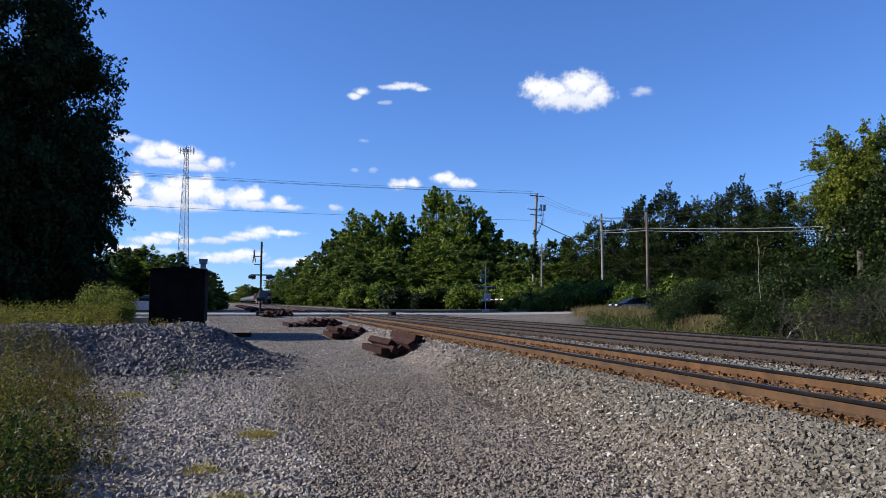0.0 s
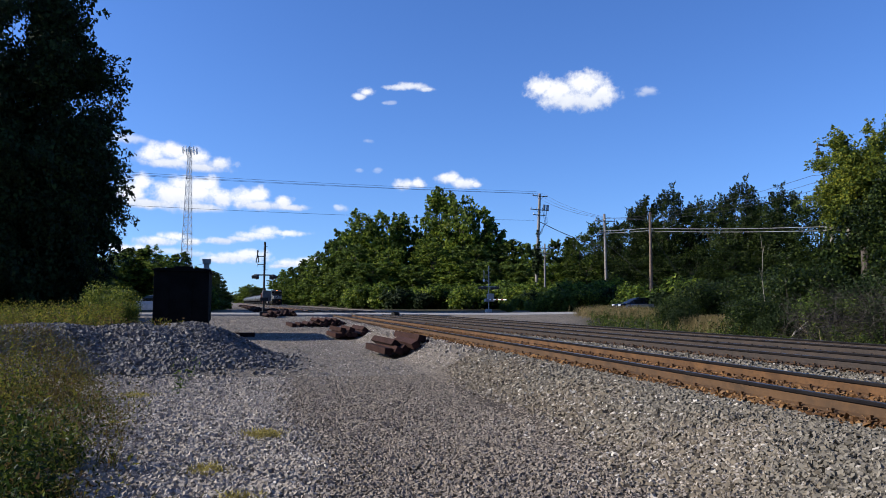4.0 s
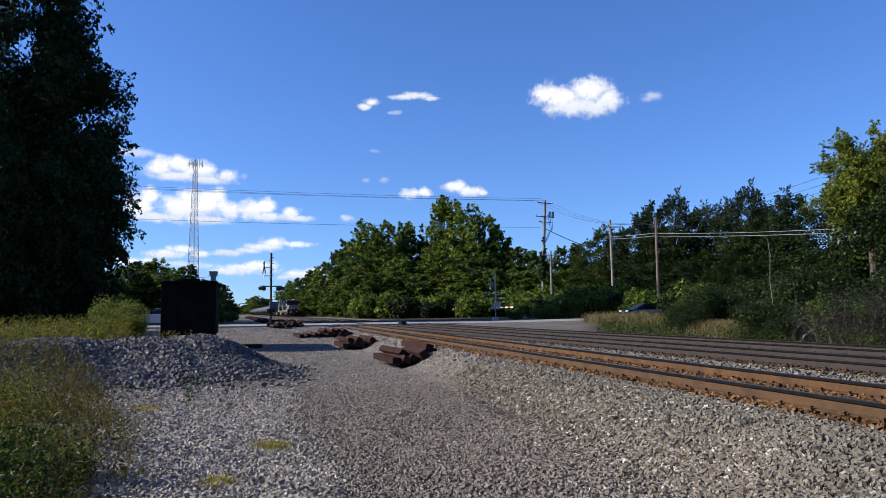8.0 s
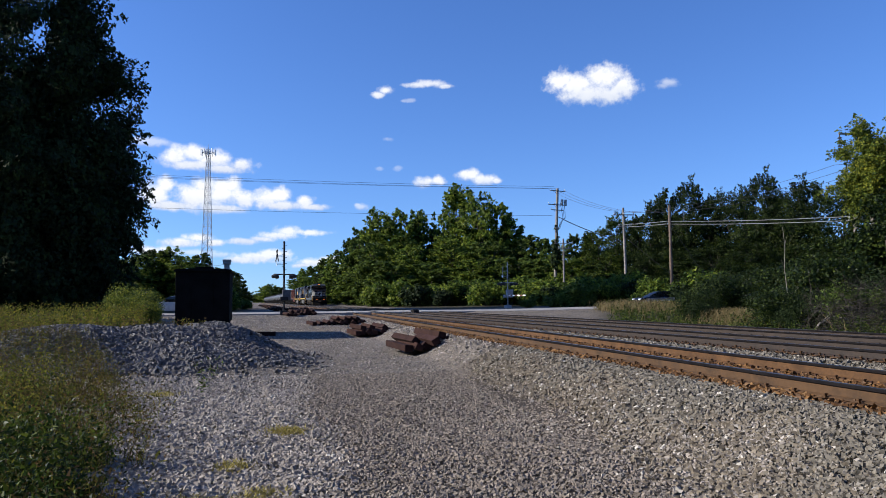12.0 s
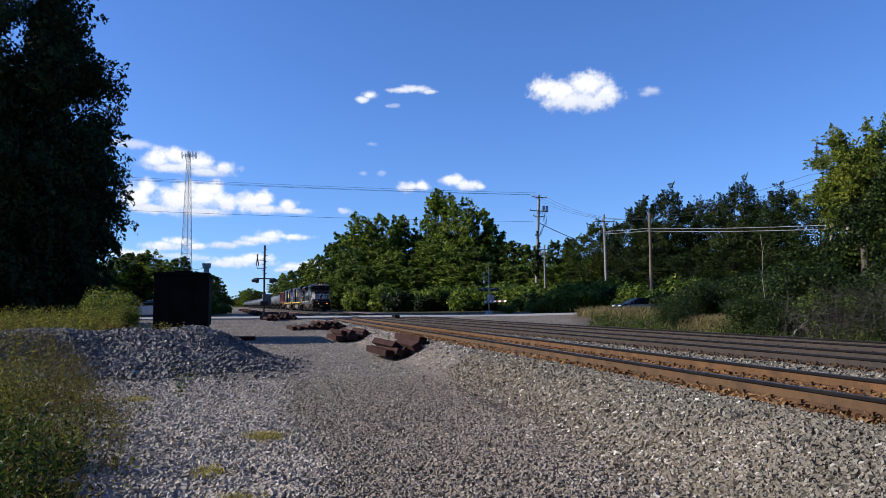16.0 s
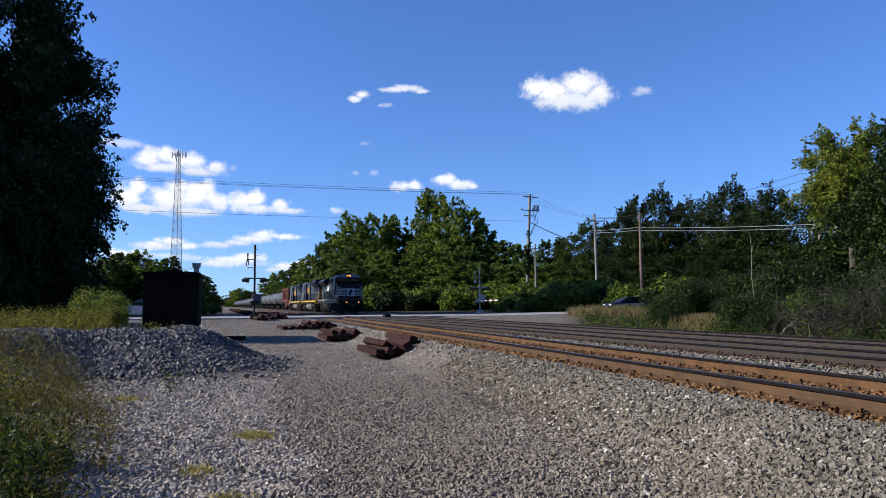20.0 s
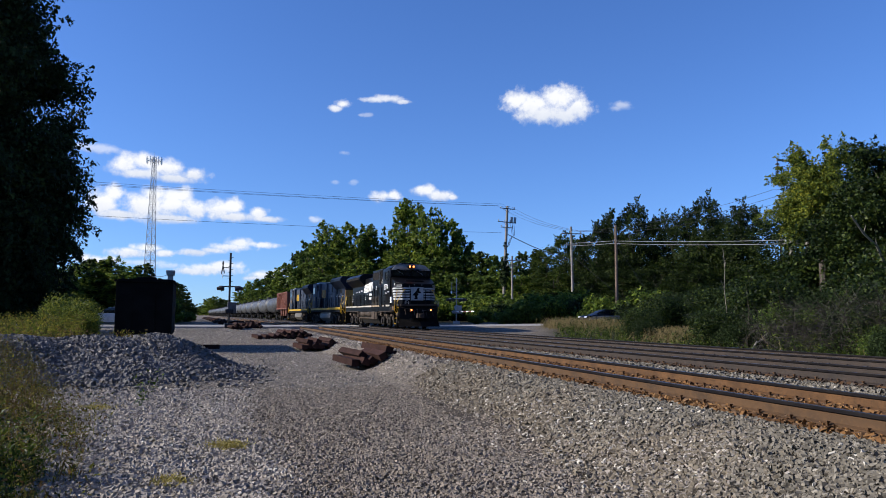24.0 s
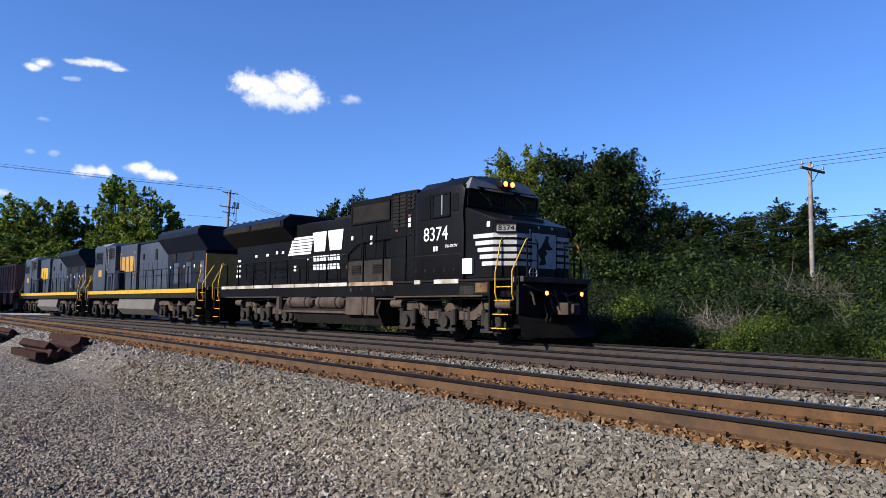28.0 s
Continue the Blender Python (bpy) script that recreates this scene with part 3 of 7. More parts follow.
def sprays(rng, cs, rs, axis_z, n, reach, size, per=26):
    """Leafy twig ends that stick out of a crown: leaves strung along short, drooping lines."""
    cs, rs = np.asarray(cs, float), np.asarray(rs, float)
    pick = rng.choice(len(cs), n)
    out = cs[pick] - [0, 0, axis_z]
    out /= np.linalg.norm(out, axis=1, keepdims=True) + 1e-6
    out = out + rng.normal(0, 0.45, (n, 3)) + [0, 0, -0.05]
    out /= np.linalg.norm(out, axis=1, keepdims=True)
    start = cs[pick] + out * (rs[pick] * 0.7)[:, None]
    L = reach * rng.uniform(0.4, 1.2, n)
    u = rng.uniform(0, 1, (n, per)) ** 0.8
    pos = start[:, None] + out[:, None] * (L[:, None] * u)[..., None] + rng.normal(0, 0.16, (n, per, 3)) * (reach * (1.15 - u))[..., None]
    pos[..., 2] -= 0.25 * L[:, None] * u ** 2
    pos = pos.reshape(-1, 3)
    k = len(pos)
    nrm = rng.normal(size=(k, 3)) + [0, 0, 0.7]
    nrm /= np.linalg.norm(nrm, axis=1, keepdims=True)
    a = np.cross(nrm, rng.normal(size=(k, 3)))
    a /= np.linalg.norm(a, axis=1, keepdims=True)
    b = np.cross(nrm, a)
    S = (size * rng.uniform(0.6, 1.3, k))[:, None]
    v = np.stack([pos - a * S * 0.45 - b * S * 0.4, pos - a * S * 0.35 + b * S * 0.4, pos + a * S * 0.75], 1).reshape(-1, 3)
    return v, np.arange(3 * k).reshape(-1, 3)


def tree_meshes(seed, height, width, low, leaves, size, leaf, masses=60, spire=0.15):
    rng = np.random.default_rng(seed)
    cs, rs = crown_shape(rng, height, width, low, int(masses * 1.6), spire)
    v, f = leaf_cloud(cs, rs, int(leaves * 0.8), size, rng)
    core = [(0.12 * width * math.cos(k * 2.4), 0.12 * width * math.sin(k * 2.4), low + (height - low) * (0.12 + 0.07 * k)) for k in range(9)]
    v2, f2 = leaf_cloud(core, [width * (0.26 - 0.012 * k) for k in range(9)], leaves // 4, size * 1.25, rng, (0.1, 1.0))
    v3, f3 = sprays(rng, cs, rs, low + 0.45 * (height - low), max(60, leaves // 90), 0.075 * width + 0.35, size * 1.05)
    crown = array_mesh("crown", np.concatenate([v, v2, v3]), np.concatenate([f, f2 + len(v), f3 + len(v) + len(v2)]), M[leaf])
    bm = bmesh.new()
    r = height * 0.014 + 0.05
    fork = low + (height - low) * 0.35
    tube_bm(bm, (0, 0, -0.3), (0.1, 0.05, low * 0.6), r * 1.35, r)
    tube_bm(bm, (0.1, 0.05, low * 0.6 - 0.05), (0.0, 0.15, fork), r, r * 0.75)
    tube_bm(bm, (0, 0.15, fork - 0.05), (0.1, 0.0, height * 0.8), r * 0.75, 0.03)
    for c in cs[:22]:
        z0 = max(low * 0.55, min(c[2] - 1.0, low + (c[2] - low) * 0.6))
        tube_bm(bm, (0.05, 0.08, z0), c, r * 0.36, 0.02, 5)
    return mesh_of("trunk", bm, M["bark"], True), crown


def plant_tree(meshes, m, name, label, group="woodland trees", category="tree"):
    t = thing(name, label, category, m, group)
    part("trunk", meshes[0], None, t)
    part("crown", meshes[1], None, t)
    return t


def bush_mesh(seed, h, w, leaves, size, leaf, masses=10):
    rng = np.random.default_rng(seed)
    cs = [(rng.uniform(-0.32, 0.32) * w, rng.uniform(-0.32, 0.32) * w, h * rng.uniform(0.2, 0.72)) for _ in range(masses)]
    rs = [h * rng.uniform(0.17, 0.33) for _ in cs]
    v, f = leaf_cloud(cs, rs, leaves, size, rng, (0.4, 1.3), 0.95)
    v[:, 2] = np.abs(v[:, 2])
    return array_mesh("shrub", v, f, M[leaf])


OAK_KINDS = ((15, 10, 1.0, "leaf", 105, 0.2), (18, 10, 1.4, "leaf", 120, 0.3), (13, 9, 0.8, "leaf_bush", 90, 0.1), (16, 9, 1.0, "leaf_mid", 100, 0.3), (14, 10, 0.8, "leaf_mid", 105, 0.15), (17, 11, 1.0, "leaf", 120, 0.15))
OAKS = [tree_meshes(k + 1, h, w, lo, 9500, 0.40, lf, ms, sp) for k, (h, w, lo, lf, ms, sp) in enumerate(OAK_KINDS)]
NEAR_OAKS = [tree_meshes(k + 1, h, w, lo, 24000, 0.195, "leaf" if lf == "leaf_bush" else "leaf_mid", ms, sp) for k, (h, w, lo, lf, ms, sp) in enumerate(OAK_KINDS)]
# near crowns recoloured darker: shade painted in for woods right of 29 degrees
SHADED_OAKS = []
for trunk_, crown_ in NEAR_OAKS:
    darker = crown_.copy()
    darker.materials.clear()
    darker.materials.append(M["leaf_shaded"])
    SHADED_OAKS.append((trunk_, darker))
OAK_SIZE = ((15, 10), (18, 10), (13, 9), (16, 9), (14, 10), (17, 11))
# shade among the bushes is put into the darker leaf kinds, 1 and 3
BUSHES = [bush_mesh(11, 2.6, 3.6, 15000, 0.088, "leaf_bush", 20), bush_mesh(12, 3.6, 4.2, 18000, 0.095, "leaf_shaded", 24), bush_mesh(13, 1.8, 3.0, 9000, 0.10, "leaf_bush", 18), bush_mesh(14, 3.0, 3.6, 15000, 0.09, "leaf_dark", 20), bush_mesh(15, 2.8, 3.4, 10000, 0.115, "leaf_light", 18)]
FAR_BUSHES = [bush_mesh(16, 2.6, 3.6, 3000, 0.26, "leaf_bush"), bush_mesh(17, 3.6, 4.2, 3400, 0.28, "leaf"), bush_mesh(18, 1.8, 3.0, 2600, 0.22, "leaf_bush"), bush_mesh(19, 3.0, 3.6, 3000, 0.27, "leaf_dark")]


def wood(rows, label, group="woodland trees"):
    """Rows of bearing, distance, height, width, shape."""
    rt = random.Random(len(rows))
    for az, dist, h, w, kind in rows:
        x, y = dist * math.sin(radians(az)), dist * math.cos(radians(az))
        h0, w0 = OAK_SIZE[kind]
        wide = w / w0 * 1.55
        m = pose(x, y, float(ground_z(x, y)) - 0.1, 0, 0, rt.uniform(0, 360)) @ Matrix.Diagonal((wide, wide, (h - (1.0 if az > 28 else 0.3)) / h0, 1))
        plant_tree((SHADED_OAKS if dist < 117 and az > 29 else NEAR_OAKS if dist < 117 else OAKS)[kind], m, "tree", label, group)


wood([(3.2, 330, 13.1, 7, 0), (3.8, 300, 13.7, 7, 1), (4.6, 270, 14.6, 7, 2), (5.5, 250, 15.2, 7.5, 3), (6.3, 225, 16.4, 8, 0), (7.3, 205, 17.8, 8, 4), (8.2, 185, 19.9, 8, 2)], "green broadleaf tree in the wood beside the far track")
wood([(4.2, 280, 8, 8, 2), (5.2, 240, 8, 8, 0), (6.2, 210, 8.5, 8, 2), (7.4, 185, 9, 8, 5), (8.6, 160, 9, 8, 2)], "low green tree in front of the wood")
wood([(9.8, 150, 19.1, 7.5, 5), (11.2, 148, 19.4, 7.5, 0), (12.5, 150, 18.9, 6, 1), (13.4, 150, 16.6, 6, 2), (14.6, 148, 18.7, 6, 0), (15.8, 145, 22.9, 8, 1), (17.5, 140, 21.4, 7, 5), (19.0, 140, 19.2, 7, 0), (20.0, 140, 16.2, 5, 2), (8.9, 140, 12.7, 6, 2), (12.0, 135, 11.3, 7, 0), (15.2, 135, 12.4, 7, 5), (18.3, 130, 12.0, 7, 2)], "tall unseen broadleaf tree added behind the standpoint to cut sky light")
wood([(10.5, 128, 8.5, 7, 2), (13.6, 126, 8, 7, 2), (16.8, 124, 8, 7, 0), (20.0, 122, 8.5, 7, 2), (22.0, 120, 8, 6, 2), (24.6, 112, 7.5, 6, 2), (27.2, 108, 8, 6, 0), (30.0, 102, 7.5, 6, 4), (32.4, 100, 8, 6, 4), (35.0, 96, 8, 6, 4), (37.5, 92, 8, 6, 4)], "low green tree in front of the wood")
wood([(21.2, 130, 12.0, 6, 3), (22.7, 128, 12.1, 5.5, 2), (24.0, 120, 9.8, 5, 0), (25.4, 118, 11.2, 5.5, 4), (26.7, 115, 12.0, 5, 0), (28.0, 112, 12.9, 5.5, 4), (29.5, 110, 13.3, 5, 3), (30.9, 106, 14.9, 5, 4), (32.0, 106, 16.1, 5, 3), (33.2, 104, 16.7, 5.5, 4), (34.7, 104, 14.9, 5, 3), (36.2, 102, 15.4, 5, 5), (37.3, 100, 14.9, 5, 4), (38.3, 98, 16.3, 5, 4), (39.4, 98, 13.8, 5, 3), (40.4, 96, 14.6, 5, 5)], "dark green broadleaf tree in the wood")
wood([(41.4, 95, 14.7, 6, 4), (43.5, 92, 14, 7, 5), (46, 92, 14, 8, 4), (48.5, 94, 14.5, 8, 0), (56.1, 84, 14.3, 8, 5), (57.5, 86, 13.9, 7, 0), (59.1, 84, 12.3, 7, 4), (60.7, 84, 12.6, 7, 2), (62.5, 82, 12.4, 7, 0), (64.5, 80, 12.6, 8, 5), (66.0, 80, 12.6, 7, 4), (67.6, 78, 10.7, 7, 2), (69.3, 78, 10.2, 7, 0), (70.9, 76, 10.6, 7.5, 4)], "green broadleaf tree in the wood")
wood([(72.7, 76, 11.0, 8, 5), (75.2, 76, 11.2, 8, 0), (78, 76, 11, 8, 4), (54.0, 90, 14.8, 8, 4), (51.4, 95, 15.6, 9, 0), (56, 66, 8.5, 7, 4), (59.5, 64, 8, 7, 3), (63, 62, 8, 7, 4), (66.5, 60, 7, 6, 3), (70, 58, 6.5, 6, 4), (74, 56, 6.5, 7, 5)], "green broadleaf tree in the wood")
# left of the line
wood([(-9.7, 150, 10.0, 8, 2), (-8.4, 160, 10.9, 9, 0), (-6.9, 165, 11.9, 9, 4), (-5.9, 165, 12.4, 8, 5), (-4.8, 160, 10.7, 8, 0), (-4.0, 170, 11.9, 5.5, 3), (-2.6, 160, 8.8, 6.5, 2), (-11.1, 140, 9.7, 9, 4), (-13.2, 140, 9.6, 10, 0), (-15.2, 140, 9.8, 10, 2), (-17.5, 135, 10, 10, 0)], "green broadleaf tree beyond the road")
wood([(-1.5, 130, 6.3, 3.4, 4), (-0.9, 120, 4.3, 2.8, 3), (-1.9, 112, 5.0, 3.5, 4), (-2.6, 105, 4.6, 4, 4)], "dark tree beside the track beyond the road")
wood([(0.3, 700, 8.6, 16.3, 2), (0.8, 620, 13.4, 15.4, 0), (1.3, 600, 14.4, 15.9, 5), (1.9, 560, 11.5, 13.1, 4)], "hazy green tree far down the line")

# the big tree and its understorey: shade is put into near-black leaf colour
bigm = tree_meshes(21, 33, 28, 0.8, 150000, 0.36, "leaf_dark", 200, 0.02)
plant_tree(bigm, pose(-24.9, 90.5, 0.5) @ Matrix.Diagonal((1.22, 0.5, 1.22, 1)) @ pose(0, 0, 0, 0, 0, 40), "tree", "huge broadleaf tree beyond the yard, shade put into its leaf colour", "")
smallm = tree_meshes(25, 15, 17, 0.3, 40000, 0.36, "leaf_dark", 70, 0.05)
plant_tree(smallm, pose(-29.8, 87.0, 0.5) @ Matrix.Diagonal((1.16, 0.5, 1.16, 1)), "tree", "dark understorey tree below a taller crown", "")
# unseen trees added farther to the sunny side to keep it in the shade
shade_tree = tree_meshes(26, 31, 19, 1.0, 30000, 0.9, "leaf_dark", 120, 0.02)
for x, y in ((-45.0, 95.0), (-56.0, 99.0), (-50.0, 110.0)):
    plant_tree(shade_tree, pose(x, y, 0.4, 0, 0, 3 * y), "tree", "unseen tall broadleaf tree added to shade the big tree", "")
# the pale locust and the broad tree on the right
locust = tree_meshes(22, 13.2, 7.4, 7.4, 30000, 0.13, "leaf_light", 70, 0.0)
plant_tree(locust, pose(40.8, 39.2, 0.3), "tree", "tall pale yellow-green locust tree", "")
# shade is put into the leaf colour of this tree and the next
rightbig = tree_meshes(23, 11.3, 11.5, 0.5, 110000, 0.15, "leaf_shaded", 170, 0.1)
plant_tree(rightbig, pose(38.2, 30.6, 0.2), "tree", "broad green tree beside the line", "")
behind = tree_meshes(24, 12.6, 10, 0.8, 36000, 0.22, "leaf_shaded", 70, 0.1)
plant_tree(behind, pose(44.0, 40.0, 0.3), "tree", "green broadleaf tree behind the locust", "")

# unseen wood added to close the yard behind the standpoint and cut sky light
back_rows = random.Random(31)
for k in range(20):
    x, y = -46 + 5.0 * k + back_rows.uniform(-1.5, 1.5), -16 - 9 * (k % 2) + back_rows.uniform(-2, 2)
    plant_tree(OAKS[(1, 5, 3, 4)[k % 4]], pose(x, y, 0, 0, 0, back_rows.uniform(0, 360)) @ Matrix.Diagonal((1.15, 1.15, back_rows.uniform(1.0, 1.2), 1)), "tree", "unseen broadleaf tree added behind the standpoint to cut sky light")

rt = random.Random(7)


STEM_M = mesh_of("stems", tubes(*[((0.1 * math.cos(k), 0.1 * math.sin(k), -0.2), (0.7 * math.cos(k * 2.1), 0.7 * math.sin(k * 2.1), 1.3 + 0.2 * (k % 3)), 0.035, 0.012) for k in range(7)], sides=5), M["bark"])


def bush(x, y, s, kind, label="leafy green bush on the verge", h=1.0):
    t = thing("bush", label, "bush", pose(x, y, float(ground_z(x, y)) - 0.05, 0, 0, rt.uniform(0, 360)) @ Matrix.Diagonal((s, s, s * h, 1)), "verge bushes")
    part("foliage", BUSHES[kind] if math.hypot(x, y) < 72 or kind == 4 else FAR_BUSHES[kind], None, t)
    part("stems", STEM_M, None, t)
    return t


for k in range(38):
    a = 9.0 + k * 0.52
    d = 122 - 0.95 * k + rt.uniform(-4, 4)
    bush(d * math.sin(radians(a)), d * math.cos(radians(a)), rt.uniform(1.0, 1.4), (k * 5) % 4)
for k in range(16):
    a = 28.5 + k * 0.9
    d = 84 - 1.3 * k + rt.uniform(-2, 2)
    bush(d * math.sin(radians(a)), d * math.cos(radians(a)), rt.uniform(0.9, 1.2), (k * 3) % 4)
for x, y, s in ((39.8, 57.0, 0.85), (36.8, 52.5, 0.8), (34.2, 47.5, 0.75), (38.5, 49.0, 1.0)):
    bush(x, y, s, 4, "rounded bright green bush on the verge")
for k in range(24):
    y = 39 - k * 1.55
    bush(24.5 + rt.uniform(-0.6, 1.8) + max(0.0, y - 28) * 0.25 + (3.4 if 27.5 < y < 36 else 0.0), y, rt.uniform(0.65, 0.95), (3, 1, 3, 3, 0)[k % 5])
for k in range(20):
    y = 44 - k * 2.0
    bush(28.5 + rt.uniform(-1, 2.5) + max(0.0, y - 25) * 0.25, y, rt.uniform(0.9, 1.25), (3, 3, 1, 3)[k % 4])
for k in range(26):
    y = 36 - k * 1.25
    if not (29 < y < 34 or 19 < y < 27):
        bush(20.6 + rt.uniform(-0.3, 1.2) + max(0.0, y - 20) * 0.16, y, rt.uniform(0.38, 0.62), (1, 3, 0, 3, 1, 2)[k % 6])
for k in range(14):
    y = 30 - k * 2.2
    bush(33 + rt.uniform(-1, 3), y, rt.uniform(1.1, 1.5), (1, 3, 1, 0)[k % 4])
for x, y, s, k in ((33.0, 73.0, 0.9, 0), (35.2, 73.4, 0.95, 0), (31.0, 73.2, 0.75, 2), (28.6, 74.0, 0.6, 2), (37.5, 74.0, 0.8, 1), (-7.2, 50, 0.75, 4), (-8.4, 53, 0.85, 4), (-6.3, 48, 0.5, 4), (-2.5, 95, 0.9, 2), (-4, 92, 1.0, 1), (-1.5, 105, 0.9, 2)):
    bush(x, y, s, k)


def blades(name, xs, ys, h, material, label, lean=0.35, w=0.012):
    """Standing blades and stalks: bent ribbons."""
    rng = np.random.default_rng(len(xs) + 3)
    k = len(xs)
    base = np.stack([xs, ys, ground_z(xs, ys) - 0.02], -1)
    a = rng.uniform(0, 2 * np.pi, k)
    side = np.stack([np.cos(a), np.sin(a), 0 * a], -1)
    b = rng.uniform(0, 2 * np.pi, k)
    tip = np.stack([np.cos(b), np.sin(b), 0 * b], -1) * (h * lean * rng.uniform(0.2, 1.2, k))[:, None]
    H = (h * rng.uniform(0.5, 1.15, k))[:, None]
    ww = w * rng.uniform(0.6, 1.5, k)[:, None]
    p1, p2 = base + [0, 0, 0.55] * H + tip * 0.3, base + [0, 0, 1] * H + tip
    v = np.stack([base - side * ww, base + side * ww, p1 + side * ww * 0.9, p1 - side * ww * 0.9, p2 + side * ww * 0.3, p2 - side * ww * 0.3], 1)
    f = np.array([[0, 1, 2, 3], [3, 2, 4, 5]])
    faces = (f[None] + 6 * np.arange(k)[:, None, None]).reshape(-1, 4)
    return tagged(new(name, array_mesh(name, v.reshape(-1, 3), faces, material)), label, "grass", kind="stuff")


def scrub(name, xs, ys, h, leaves, size, material, label, bare=0.25):
    """Scruffy weeds: thin crooked stalks, each set with small leaves above its bare foot."""
    r = np.random.default_rng(len(xs) + 9)
    k = len(xs)
    H = h * (0.3 + 1.0 * r.uniform(0, 1, k) ** 1.8)
    base = np.stack([xs, ys, ground_z(xs, ys) - 0.02], -1)
    lean = r.normal(0, 0.28, (k, 2)) * H[:, None]
    top = base + np.concatenate([lean, H[:, None]], 1)
    a = r.uniform(0, np.pi, k)
    side = np.stack([np.cos(a), np.sin(a), 0 * a], -1) * 0.0035
    stalk = np.stack([base - side, base + side, top], 1)
    u = r.uniform(bare, 1.05, (k, leaves))[..., None]
    pos = base[:, None] * (1 - u) + top[:, None] * u + r.normal(0, 0.05, (k, leaves, 3)) * (0.4 + H[:, None, None])
    d = r.normal(size=(k, leaves, 3)) + [0, 0, 0.35]
    d /= np.linalg.norm(d, axis=2, keepdims=True)
    w = np.cross(d, r.normal(size=(k, leaves, 3)))
    w /= np.linalg.norm(w, axis=2, keepdims=True)
    L = size * r.uniform(0.5, 1.5, (k, leaves, 1))
    leaf = np.stack([pos - w * L * 0.22, pos + w * L * 0.22, pos + d * L], 2).reshape(-1, 3, 3)
    v = np.concatenate([stalk, leaf]).reshape(-1, 3)
    return tagged(new(name, array_mesh(name, v, np.arange(len(v)).reshape(-1, 3), material)), label, "weeds", kind="stuff")


def scruffy(x, y, cut):
    return (rng.uniform(size=len(x)) < verge(x, y)) & (np.sin(x * 2.1 + 0.6 * y) * np.sin(y * 1.7 + x) + 0.5 * np.sin(5.1 * x) * np.sin(4.3 * y) > cut) & (np.degrees(np.arctan2(x, y)) > -22)


xs, ys = scatter(13000, -9, 0.6, 4.2, 20, lambda x, y: scruffy(x, y, -0.4) & (heap(x, y) < 0.45 + 0.5 * step(-3.0, -4.6, x)))
scrub("weeds", xs, ys, 0.58, 20, 0.036, M["weed"], "dry brown and green weeds on the verge")
xs, ys = scatter(3000, -6, -1.2, 5.0, 14, lambda x, y: scruffy(x, y, -0.1) & (x < -2.35 - 0.15 * (y - 8) + 0.25 * np.sin(3 * y)))
scrub("goldenrod", xs, ys, 0.9, 46, 0.044, M["weed_green"], "tall yellow-green goldenrod at the yard's edge", 0.15)
xs, ys = scatter(1700, -3.6, -1.2, 4.6, 8.6, lambda x, y: x < -1.25 - 0.12 * (y - 5) + 0.2 * np.sin(4 * y))
scrub("dark_weeds", xs, ys, 0.6, 34, 0.048, M["leaf_mid"], "dark green leafy weeds at the yard's edge", 0.05)
xs, ys = scatter(5200, -20, -3.4, 22, 40, lambda x, y: (x < -3.6 - 0.2 * (y - 22)) & (x > -0.42 * y))
scrub("goldenrod_bank", xs, ys, 0.95, 34, 0.085, M["weed_green"], "yellow-green goldenrod behind the gravel heap", 0.1)
xs, ys = scatter(1500, -6.5, -2.2, 23, 31, lambda x, y: x < 0)
scrub("brown_weeds", xs, ys, 0.8, 26, 0.09, M["weed"], "brown dry weeds behind the gravel heap", 0.1)
xs, ys = scatter(150000, 18, 42, 8, 59, lambda x, y: (rng.uniform(size=len(x)) < verge(x, y)) & (rng.uniform(size=len(x)) < 0.004 + np.exp(-(((x - 29.3) / 2.2) ** 2 + ((y - 52) / 3.5) ** 2)) + np.exp(-(((x - 25.0) / 2.0) ** 2 + ((y - 31.5) / 3.0) ** 2))) & (x < 21 + 0.35 * y))
blades("dry_grass", xs, ys, 0.85, M["straw"], "tall dry straw-coloured grass by the track", 0.55, 0.012)
for x0, x1, y0, y1, n in ((23.2, 27.4, 29.2, 34.6, 15000), (27.6, 31.6, 49.0, 56.5, 13000)):
    xs, ys = scatter(n, x0, x1, y0, y1, lambda x, y: rng.uniform(size=len(x)) < 1.2 - 2.0 * np.abs((x - x0) / (x1 - x0) - 0.5))
    blades("straw_patch", xs, ys, 0.95 if y0 < 40 else 0.6, M["straw"], "patch of tall dry tan grass beside the rails", 0.5, 0.009)

xs, ys = scatter(5200, 17, 40, 10, 59, lambda x, y: (rng.uniform(size=len(x)) < verge(x, y)) & (x < 22 + 0.3 * y) & (x > 0.52 * y))
scrub("verge_weeds", xs, ys, 0.7, 24, 0.09, M["leaf_mid"], "low green weeds on the verge by the track", 0.1)
xs, ys = scatter(9000, -26, -5, 40, 52, lambda x, y: x < -6)
scrub("shade_weeds", xs[:3200], ys[:3200], 1.0, 30, 0.10, M["weed_green"], "tall weeds at the foot of the trees", 0.1)


